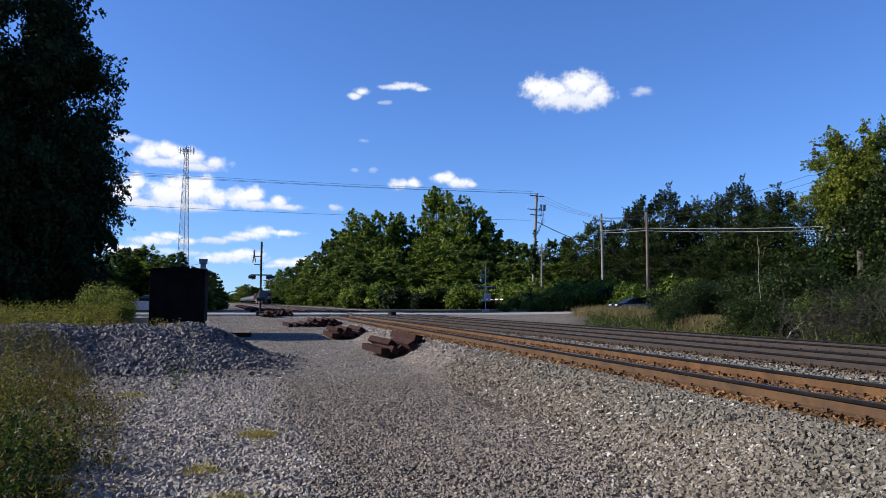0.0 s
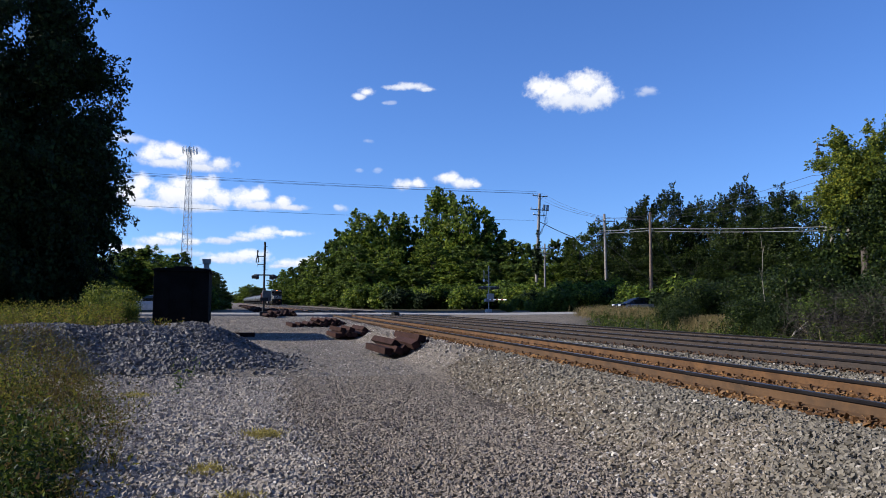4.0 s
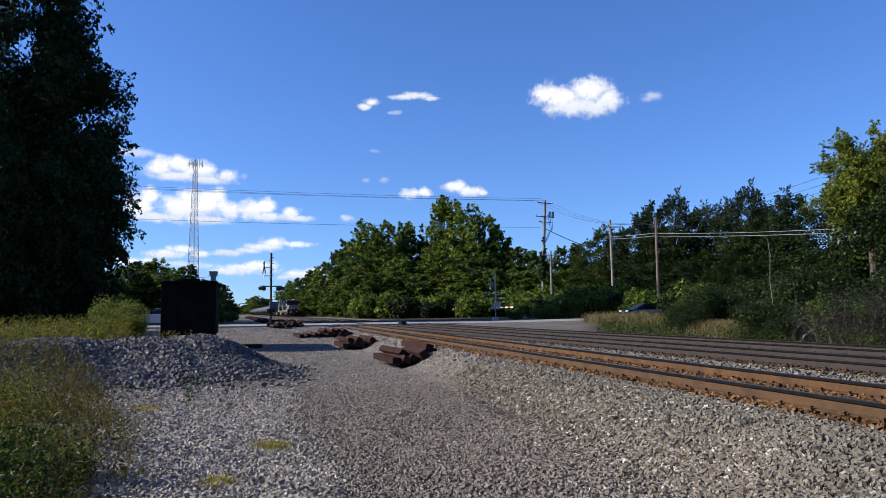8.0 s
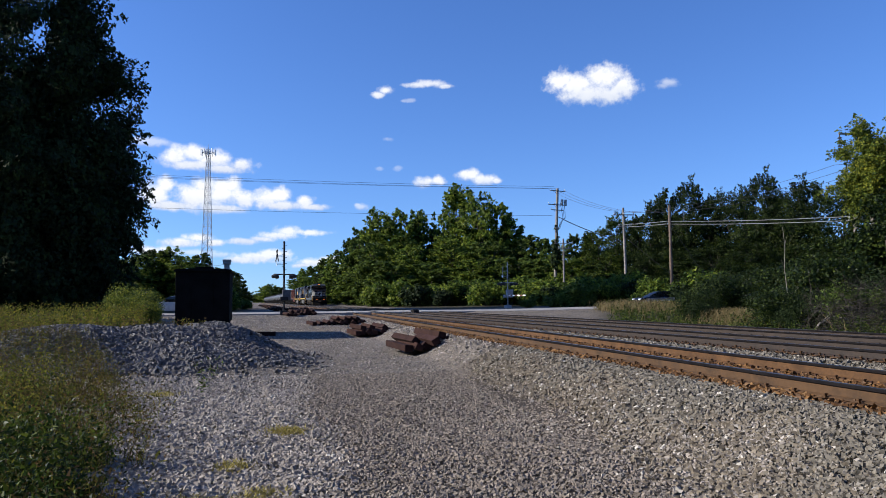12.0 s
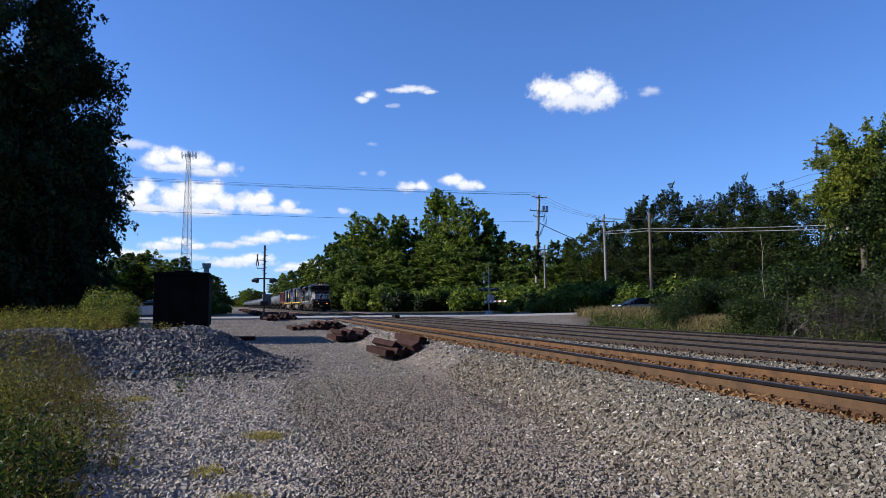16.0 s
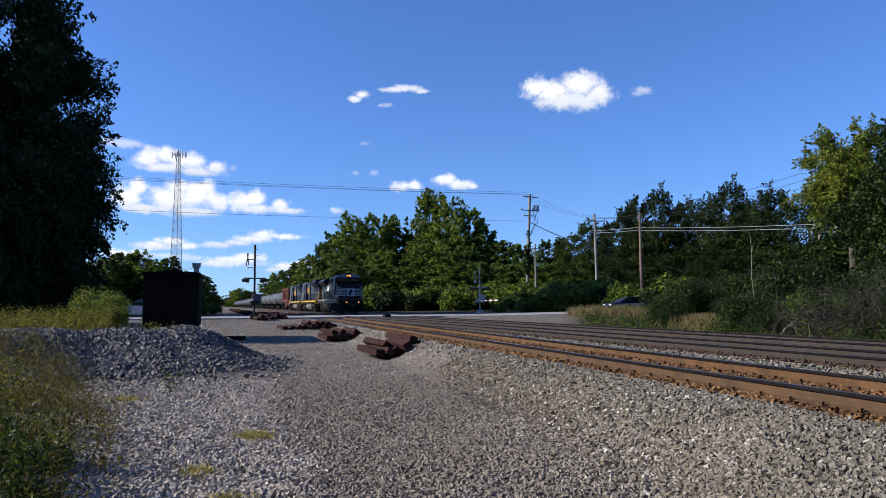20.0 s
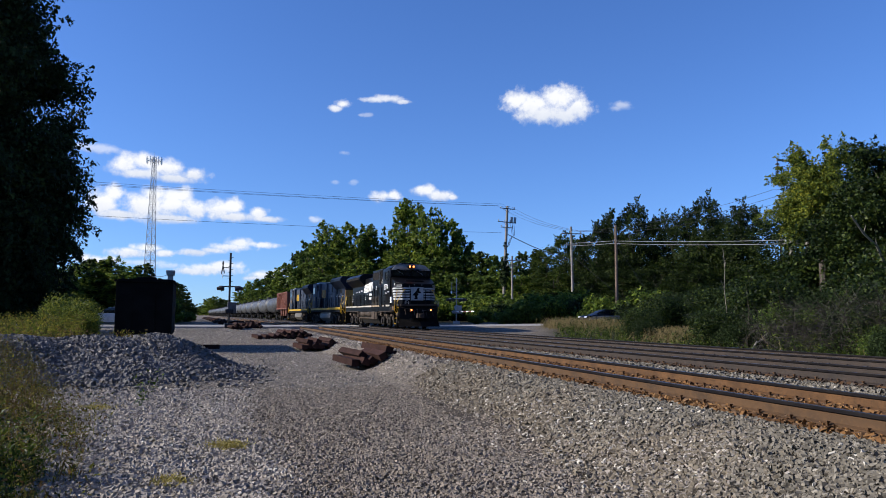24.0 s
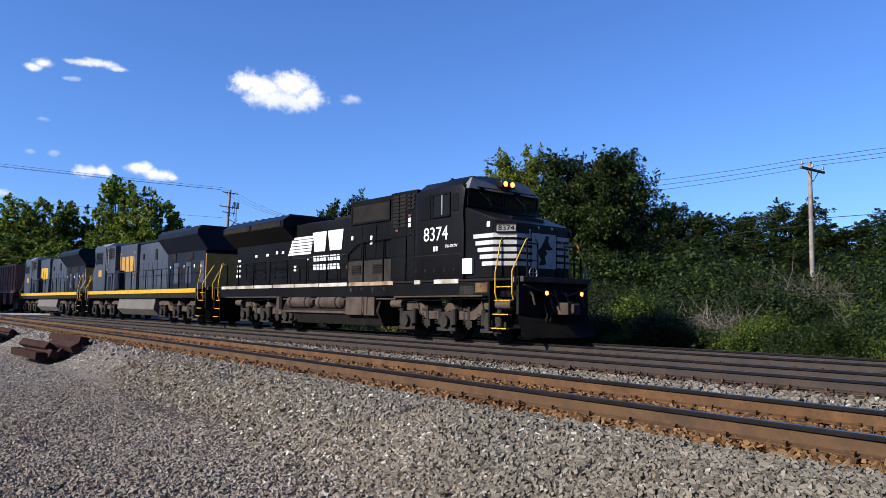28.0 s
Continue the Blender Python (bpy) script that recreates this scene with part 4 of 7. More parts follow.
def brush(seed, x, y, w, h, n, wood_="dead"):
    """A thicket of bare grey twigs."""
    r = np.random.default_rng(seed)
    base = np.stack([r.uniform(-w, w, n) * 0.5, r.uniform(-w, w, n) * 0.4, r.uniform(0, 0.7, n) * h], -1)
    d = r.normal(size=(n, 3)) * [1.0, 1.0, 0.7] + [0, 0, 0.45]
    d /= np.linalg.norm(d, axis=1, keepdims=True)
    L = (h * r.uniform(0.14, 0.5, n))[:, None]
    side_ = np.cross(d, r.normal(size=(n, 3)))
    side_ /= np.linalg.norm(side_, axis=1, keepdims=True)
    t = (0.007 * r.uniform(0.5, 1.6, n))[:, None]
    mid = base + d * L * 0.5 + side_ * L * 0.06
    tip = base + d * L + np.cross(d, side_) * L * 0.12
    v = np.stack([base - side_ * t, base + side_ * t, mid + side_ * t * 0.8, mid - side_ * t * 0.8, tip + side_ * t * 0.3, tip - side_ * t * 0.3], 1).reshape(-1, 3)
    f = (np.array([[0, 1, 2, 3], [3, 2, 4, 5]])[None] + 6 * np.arange(n)[:, None, None]).reshape(-1, 4)
    ob = new("dead_brush", array_mesh("dead_brush", v, f, M[wood_]))
    ob.matrix_basis = pose(x, y, float(ground_z(x, y)))
    return tagged(ob, "thicket of bare grey dead twigs among bushes", "brush", "dead brush")


for k, (x, y, w, h) in enumerate(((24.3, 24.5, 4.0, 2.8), (24.8, 21.0, 4.0, 3.2), (21.8, 22.6, 3.0, 1.9))):
    brush(k + 40, x, y, w, h, 900)
for k, (x, y, w, h) in enumerate(((30.0, 13.2, 4.5, 3.4), (31.2, 11.6, 4.0, 3.0), (23.2, 12.6, 3.4, 2.0), (25.6, 10.4, 3.0, 1.9))):
    brush(k + 60, x, y, w, h, 1500, "dead_grey")


def limb(x, y, pts, r):
    """A bleached dead bough, bent, with a few side twigs."""
    z = float(ground_z(x, y))
    rows = [(a, b, r * (1 - 0.75 * k / len(pts)), r * (1 - 0.75 * (k + 1) / len(pts))) for k, (a, b) in enumerate(zip(pts, pts[1:]))]
    rows += [(p, (p[0] + 0.5 * math.cos(2.3 * k), p[1] - 0.2, p[2] + 0.45), r * 0.4, 0.006) for k, p in enumerate(pts[1:-1])]
    tagged(part("dead_bough", tubes(*rows, sides=6), M["dead_pale"], None, "", True, pose(x, y, z)), "pale bent dead bough among dark twigs", "bough", "dead brush")


limb(21.6, 24.6, [(0, 0, 0), (0.5, 0.2, 0.5), (1.1, 0.2, 0.75), (1.8, -0.2, 0.7), (2.6, -0.9, 0.25)], 0.045)
limb(25.8, 22.0, [(0, 0, 0), (0.1, -0.1, 0.9), (-0.25, -0.2, 1.6), (0.1, -0.3, 2.2), (0.8, -0.6, 2.6)], 0.06)
limb(26.4, 31.7, [(0, 0, 0), (0.04, 0, 1.6), (-0.02, 0.1, 3.0), (0.06, 0.1, 4.2), (0.05, 0.2, 5.2)], 0.024)
limb(34.5, 29.0, [(0, 0, 2.5), (-0.6, -0.5, 4.2), (-1.6, -0.9, 5.2), (-2.8, -1.2, 5.8), (-3.9, -1.5, 6.6)], 0.09)

# ---- the shed-like box ----
shed = thing("relay_shed", "black-looking metal shed on legs with a low pitched roof", "shed", pose(-2.25, 35.2, float(ground_z(-2.25, 35.2))))
part("body", boxes((-1.15, -1.2, 0.72, 1.15, 3.4, 3.0), bevel=0.02), M["black"], shed)
part("roof", prism([(-1.22, 3.0), (1.22, 3.0), (1.22, 3.07), (0.9, 3.12), (-0.9, 3.12), (-1.22, 3.07)], -1.28, 3.48, "y"), M["black"], shed)
part("door", boxes((-0.45, -1.24, 0.8, 0.45, -1.2, 2.7), bevel=0.01), M["black"], shed)
part("vent", boxes((-0.4, -0.2, 3.1, 0.4, 0.4, 3.24), bevel=0.02), M["black"], shed)
for x in (-1.05, 1.05):
    part("skid", boxes((x - 0.08, -1.2, 0.60, x + 0.08, 1.2, 0.72)), M["black"], shed)
    for y in (-1.1, 0.0, 1.1):
        part("leg", boxes((x - 0.07, y - 0.07, -0.15, x + 0.07, y + 0.07, 0.6)), M["black"], shed)

# ---- train ----
M["unit_black"] = surf("black_locomotive_paint", (0.004, 0.004, 0.005), (0.007, 0.007, 0.008), 0.8, 0.34, 0, 0.015, third=(0.010, 0.009, 0.008), spec=0.10)
M["under"] = surf("dusty_running_gear", (0.0396, 0.0281, 0.0209), (0.0756, 0.0547, 0.0403), 2.5, 0.85, 0.1, 0.25)
M["under_dark"] = surf("grimy_black_iron", (0.008, 0.007, 0.007), (0.016, 0.014, 0.012), 2.5, 0.85, 0.0, 0.2, spec=0.15)
M["grime"] = surf("grimy_dark_paint", (0.016, 0.014, 0.013), (0.032, 0.027, 0.023), 2.0, 0.7, 0, 0.1, spec=0.15)
M["rust_plate"] = surf("rusty_tan_plate", (0.072, 0.0396, 0.0158), (0.158, 0.0864, 0.0324), 5, 0.8, 0, 0.1)
M["sill_tan"] = surf("rust_streaked_sill", (0.144, 0.0936, 0.0504), (0.331, 0.266, 0.18), 2.2, 0.7, 0, 0.05, third=(0.115, 0.0648, 0.0288))
M["gate_red"] = surf("faded_gate_red_paint", (0.115, 0.036, 0.0288), (0.173, 0.0576, 0.0432), 3, 0.5)
# greyed copy of the white paint: the nose's shade is in its colour
M["nose_white_shaded"] = surf("shaded_nose_white", (0.38, 0.38, 0.38), (0.48, 0.48, 0.475), 1.5, 0.6, 0, 0.02, third=(0.25, 0.24, 0.22), spec=0.15)
M["white"] = surf("white_paint", (0.72, 0.72, 0.70), (0.80, 0.80, 0.79), 1.5, 0.5, 0, 0.02, third=(0.5, 0.48, 0.45))
M["sill"] = surf("dirty_white_sill", (0.216, 0.187, 0.144), (0.475, 0.454, 0.41), 1.4, 0.6, 0, 0.03, third=(0.158, 0.108, 0.0648))
M["body_blue"] = surf("grey_blue_paint", (0.0324, 0.0418, 0.0634), (0.0432, 0.0533, 0.0763), 0.7, 0.55, 0, 0.02, third=(0.0252, 0.0288, 0.036), spec=0.2)
M["body_dark"] = surf("dark_blue_paint", (0.005, 0.008, 0.016), (0.009, 0.013, 0.024), 0.8, 0.5, 0, 0.02, spec=0.12)
M["yellow"] = surf("yellow_paint", (0.446, 0.259, 0.0108), (0.518, 0.31, 0.0144), 1.5, 0.5, 0, 0.02, third=(0.252, 0.144, 0.0216))
M["orange"] = surf("faded_yellow_paint", (0.324, 0.173, 0.036), (0.396, 0.216, 0.0432), 2.5, 0.6, 0, 0.02, third=(0.115, 0.0864, 0.0648))
M["tank_grey"] = surf("dusty_tank_paint", (0.0432, 0.0443, 0.0472), (0.0634, 0.0645, 0.0674), 0.5, 0.5, 0, 0.05, rand=0.18)
M["fuel_grey"] = surf("grey_fuel_tank", (0.0792, 0.072, 0.0662), (0.115, 0.107, 0.0972), 1.0, 0.6, 0, 0.05)
M["hopper_red"] = surf("oxide_red_paint", (0.122, 0.0396, 0.0259), (0.173, 0.0576, 0.0374), 1.0, 0.65, 0, 0.1, third=(0.0504, 0.0216, 0.018))
M["board"] = surf("grey_board", (0.22, 0.22, 0.22), (0.28, 0.28, 0.27), 4, 0.6)
# on the brow this grey stands for sky sheen; the deck edge is worn
M["brow"] = surf("sky_sheen_and_worn_grey", (0.115, 0.119, 0.122), (0.158, 0.16, 0.16), 3, 0.6)
M["lamp"] = plain("lit_headlight", (1.0, 0.22, 0.05), 0.3, 0, 3.2)
M["lens"] = plain("lit_ditch_lamp", (1.0, 0.24, 0.07), 0.3, 0, 2.8)


def writing(name, text, size, m, material, parent, label="", stretch=1.0):
    """Words in the built-in font, thin and raised, turned into a mesh."""
    cu = bpy.data.curves.new(name, "FONT")
    cu.body, cu.size, cu.extrude, cu.align_x, cu.align_y = text, size, 0.004, "CENTER", "CENTER"
    tmp = bpy.data.objects.new(name, cu)
    me = bpy.data.meshes.new_from_object(tmp)
    bpy.data.objects.remove(tmp)
    me.materials.append(material)
    return part(name, me, None, parent, label, m=m @ Matrix.Diagonal((stretch, 1, 1, 1)))


def side(y, z, x=-1.56):
    """A pose on the near flank: text runs along the flank, faces -x."""
    return Matrix.Translation((x, y, z)) @ Matrix(((0, 0, -1, 0), (-1, 0, 0, 0), (0, 1, 0, 0), (0, 0, 0, 1)))


def flank(rows, x=-1.56, t=0.012):
    """Flat raised shapes on the near flank; rows of (y, z) outlines."""
    bm = bmesh.new()
    for pts in rows:
        b2 = prism(pts, x - t, x, "x")
        tmp = bpy.data.meshes.new("tmp")
        b2.to_mesh(tmp)
        b2.free()
        bm.from_mesh(tmp)
        bpy.data.meshes.remove(tmp)
    return bm


def rect(y0, z0, y1, z1, slant=0.0):
    return [(y0, z0), (y1, z0), (y1 - slant, z1), (y0 - slant, z1)]


def wheel_bm(r):
    bm = bmesh.new()
    for x in (-0.79, 0.79):
        s = 1 if x > 0 else -1
        tube_bm(bm, (x - 0.065, 0, 0), (x + 0.065, 0, 0), r, None, 28)
        tube_bm(bm, (x - s * 0.10, 0, 0), (x - s * 0.065, 0, 0), r + 0.028, None, 28)
        tube_bm(bm, (x + s * 0.06, 0, 0), (x + s * 0.085, 0, 0), r * 0.72, r * 0.60, 20)
        for k in range(6):
            a = k * math.pi / 3
            tube_bm(bm, (x + s * 0.06, 0.45 * r * math.cos(a), 0.45 * r * math.sin(a)), (x + s * 0.095, 0.45 * r * math.cos(a), 0.45 * r * math.sin(a)), 0.05, None, 8)
    tube_bm(bm, (-1.05, 0, 0), (1.05, 0, 0), 0.085, None, 12)
    return bm


WHEEL_BIG, WHEEL_SMALL = mesh_of("wheelset", wheel_bm(0.508), M["under_dark"]), mesh_of("wheelset", wheel_bm(0.457), M["under_dark"])
WHEELS = []


def loco_truck_bm():
    """A three-axle side frame pair with equaliser humps, journals and springs."""
    bm = bmesh.new()
    for s in (-1, 1):
        x0, x1 = (s * 1.02, s * 1.22) if s > 0 else (s * 1.22, s * 1.02)
        top = [(-2.75, 1.02), (-2.3, 1.08), (-1.5, 1.08), (-1.05, 0.80), (-0.35, 0.80), (0.0, 1.12), (0.35, 0.80), (1.05, 0.80), (1.5, 1.08), (2.3, 1.08), (2.75, 1.02)]
        low = [(2.75, 0.86), (2.3, 0.80), (1.6, 0.80), (1.15, 0.56), (0.3, 0.56), (0.0, 0.82), (-0.3, 0.56), (-1.15, 0.56), (-1.6, 0.80), (-2.3, 0.80), (-2.75, 0.86)]
        b2 = prism(top + low, x0, x1, "x", 0.015)
        tmp = bpy.data.meshes.new("tmp")
        b2.to_mesh(tmp)
        b2.free()
        bm.from_mesh(tmp)
        bpy.data.meshes.remove(tmp)
    return bm


def journal_bm():
    bm = boxes((-1.36, -0.24, 0.30, -1.16, 0.24, 0.78), bevel=0.03)
    tube_bm(bm, (-1.46, 0, 0.51), (-1.2, 0, 0.51), 0.17, None, 14)
    tube_bm(bm, (-1.30, -0.30, 0.42), (-1.30, -0.30, 0.86), 0.085, None, 10)
    tube_bm(bm, (-1.30, 0.30, 0.42), (-1.30, 0.30, 0.86), 0.085, None, 10)
    box_bm(bm, -1.36, -0.40, 0.24, -1.2, 0.40, 0.34)
    return bm


TRUCK_M, JOURNAL_M = mesh_of("side_frame", loco_truck_bm(), M["under"]), mesh_of("journal_box", journal_bm(), M["grime"])
CYL_M = mesh_of("brake_cylinder", tubes((( -1.30, -0.28, 1.0), (-1.30, 0.28, 1.0), 0.13), sides=14), M["under"], True)
JOURNAL_R = JOURNAL_M.copy()
JOURNAL_R.transform(Matrix.Diagonal((-1, 1, 1, 1)))
JOURNAL_R.flip_normals()


def coil_bm(r=0.085, wire_r=0.022, turns=5, height=0.34, n=60, sides=6):
    """A helical spring, one swept bar."""
    bm = bmesh.new()
    rings = []
    for k in range(n + 1):
        a, z = 2 * math.pi * turns * k / n, height * k / n
        c, d = math.cos(a), math.sin(a)
        rings.append([bm.verts.new(((r + wire_r * math.cos(q)) * c, (r + wire_r * math.cos(q)) * d, z + wire_r * math.sin(q))) for q in [2 * math.pi * i / sides for i in range(sides)]])
    for a, b in zip(rings, rings[1:]):
        for i in range(sides):
            bm.faces.new((a[i], b[i], b[(i + 1) % sides], a[(i + 1) % sides]))
    bm.faces.new(rings[0]), bm.faces.new(rings[-1][::-1])
    return bm


SPRING_M = mesh_of("coil_spring", coil_bm(), M["grime"], True)
HANGER_M = mesh_of("brake_hanger", boxes((-0.04, -0.05, 0.0, 0.04, 0.05, 0.62), (-0.06, -0.16, 0.05, 0.06, 0.10, 0.24), (-0.05, -0.03, 0.5, 0.05, 0.22, 0.58), bevel=0.01), M["grime"])
PIPE_M = mesh_of("brake_pipe", tubes(((0, -2.4, 0), (0, -0.9, 0.04), 0.022), ((0, -0.9, 0.04), (0, 0.9, -0.02), 0.022), ((0, 0.9, -0.02), (0, 2.4, 0.02), 0.022), ((0, -1.5, 0.03), (0.05, -1.6, -0.4), 0.018), ((0, 1.6, 0), (0.05, 1.45, -0.45), 0.018), sides=6), M["under"])


def loco_trucks(t, centres, axle=1.86):
    f = axle / 2.0
    for c in centres:
        tr = part("truck", mesh_of("truck", boxes((-0.95, c - 2.6, 0.62, 0.95, c + 2.6, 0.95), (-1.02, c - 0.3, 0.6, 1.02, c + 0.3, 1.15)), M["under_dark"]), None, t)
        part("side_frame", TRUCK_M, None, tr, "dusty brown cast truck frame", m=pose(0, c, 0) @ Matrix.Diagonal((1, f, 1, 1)))
        for a in (-axle, 0.0, axle):
            part("journal_box", JOURNAL_M, None, tr, m=pose(0, c + a, 0))
            part("journal_box", JOURNAL_R, None, tr, m=pose(0, c + a, 0))
            w = part("wheelset", WHEEL_BIG, None, t, "steel wheels on an axle", m=pose(0, c + a, 0.508))
            WHEELS.append((w, 0.508))
        for a in (-2.55 * f, 2.55 * f):
            part("brake_cylinder", CYL_M, None, tr, m=pose(0, c + a, 0))
        for a in (-1.32 * f, -0.68 * f, 0.68 * f, 1.32 * f):
            part("coil_spring", SPRING_M, None, tr, m=pose(-1.13, c + a, 0.42))
        for a in (-2.35 * f, -0.9 * f, 1.1 * f, 2.4 * f):
            part("brake_hanger", HANGER_M, None, tr, m=pose(-1.2, c + a, 0.3))
        part("brake_pipe", PIPE_M, None, tr, m=pose(-1.28, c, 1.12) @ Matrix.Diagonal((1, f, 1, 1)))


def handrail(t, pts, r=0.02, material=None, name="handrail"):
    rows = [(a, b, r) for a, b in zip(pts, pts[1:])]
    return part(name, tubes(*rows, sides=6), material or M["unit_black"], t)


def stanchions(t, ys, x, z0, z1, material):
    me = mesh_of("stanchion", boxes((-0.022, -0.022, 0, 0.022, 0.022, z1 - z0)), material)
    for y in ys:
        part("stanchion", me, None, t, m=pose(x, y, z0))


def louvres(t, y0, z0, y1, z1, x, n, material, name="grille"):
    g = part(name, boxes((x + 0.01, y0, z0, x + 0.03, y1, z1)), material, t)
    d = (z1 - z0) / n
    me = mesh_of("slat", boxes((x - 0.015, y0, -0.3 * d, x + 0.02, y1, 0.15 * d)), material)
    for k in range(n):
        part("slat", me, None, g, m=pose(0, 0, z0 + d * (k + 0.5)))
    return g


def pilot(t, L, body, rail_col, front=0.0, ahead=0.0):
    """Steps, coupler, plough, hoses and corner rails at one end; front: its y, with the other end mirrored."""
    s = 1 if front == 0 else -1
    y = lambda v: front + s * (v + ahead)
    lo = lambda a, b: (min(y(a), y(b)), max(y(a), y(b)))
    a, b = lo(0.0, 0.08)
    part("end_plate", boxes((-1.4, a, 0.75, 1.4, b, 1.72), bevel=0.01), M["under_dark"], t)
    a, b = lo(-0.12, 0.1)
    part("anticlimber", boxes((-1.35, a, 1.58, 1.35, b, 1.72), bevel=0.015), M["under"], t)
    a, b = lo(-0.75, 0.0)
    part("coupler", boxes((-0.13, a, 0.78, 0.13, b, 1.02), (-0.24, y(-0.45) - 0.2, 0.74, 0.24, y(-0.45) + 0.2, 1.06), bevel=0.03), M["under"], t)
    bm = bmesh.new()
    v = [bm.verts.new(p) for p in ((-1.4, y(0.05), 0.75), (0, y(-0.12), 0.75), (1.4, y(0.05), 0.75), (-1.5, y(-0.25), 0.16), (0, y(-0.75), 0.16), (1.5, y(-0.25), 0.16))]
    bm.faces.new((v[0], v[1], v[4], v[3])), bm.faces.new((v[1], v[2], v[5], v[4]))
    bmesh.ops.solidify(bm, geom=list(bm.faces), thickness=0.03)
    part("plough", bm, M["under_dark"], t)
    for sx in (-1, 1):
        st = part("step_well", boxes((min(sx * 1.0, sx * 1.04), lo(0.15, 0.95)[0], 0.35, max(sx * 1.0, sx * 1.04), lo(0.15, 0.95)[1], 1.6), (min(sx * 1.02, sx * 1.52), lo(0.92, 0.97)[0], 0.30, max(sx * 1.02, sx * 1.52), lo(0.92, 0.97)[1], 1.66)), body, t)
        for k in range(4):
            z, xo = 0.36 + 0.36 * k, 1.52 - 0.06 * k
            part("step", boxes((min(sx * 1.04, sx * xo), lo(0.2, 0.92)[0], z, max(sx * 1.04, sx * xo), lo(0.2, 0.92)[1], z + 0.03)), M["under_dark"], st)
            e0, e1 = sorted((sx * (xo + 0.002), sx * (xo + 0.02)))
            part("step_edge", boxes((e0, lo(0.3, 0.85)[0], z + 0.004, e1, lo(0.3, 0.85)[1], z + 0.032)), rail_col, st, "yellow painted step edge")
        for yy, xt in ((0.12, 1.04), (0.72, 1.36)):
            handrail(t, [(sx * 1.46, y(yy), 1.12), (sx * 1.52, y(yy), 1.28), (sx * 1.52, y(yy), 1.85), (sx * (0.6 * 1.52 + 0.4 * xt), y(yy - 0.02), 2.2), (sx * xt, y(yy - 0.04), 2.68), (sx * (xt - 0.08), y(yy - 0.02), 2.72)], 0.021, rail_col)
    for hx in (-0.55, -0.4, 0.4, 0.55):
        handrail(t, [(hx, y(-0.10), 1.05), (hx * 1.1, y(-0.28), 0.72), (hx * 1.2, y(-0.22), 0.5)], 0.025, M["under_dark"], "air_hose")


def nose_band(z0, z1, y_back, t=0.012):
    """One painted band that runs round the left flank, the two cut corners and the front of the nose."""
    ring = [(-1.46, y_back), (-1.46, 0.66), (-1.06, 0.20), (1.06, 0.20), (1.46, 0.66), (1.46, y_back)]
    bm = bmesh.new()
    out = [(-1.46 - t, y_back), (-1.46 - t, 0.655), (-1.065, 0.20 - t), (1.065, 0.20 - t), (1.46 + t, 0.655), (1.46 + t, y_back)]
    rows = [[bm.verts.new((x, y, z)) for x, y in pts] for pts, z in ((ring, z0), (out, z0), (out, z1), (ring, z1))]
    for a, b in zip(rows, rows[1:]):
        for k in range(5):
            bm.faces.new((a[k], a[k + 1], b[k + 1], b[k]))
    bmesh.ops.recalc_face_normals(bm, faces=bm.faces)
    return bm


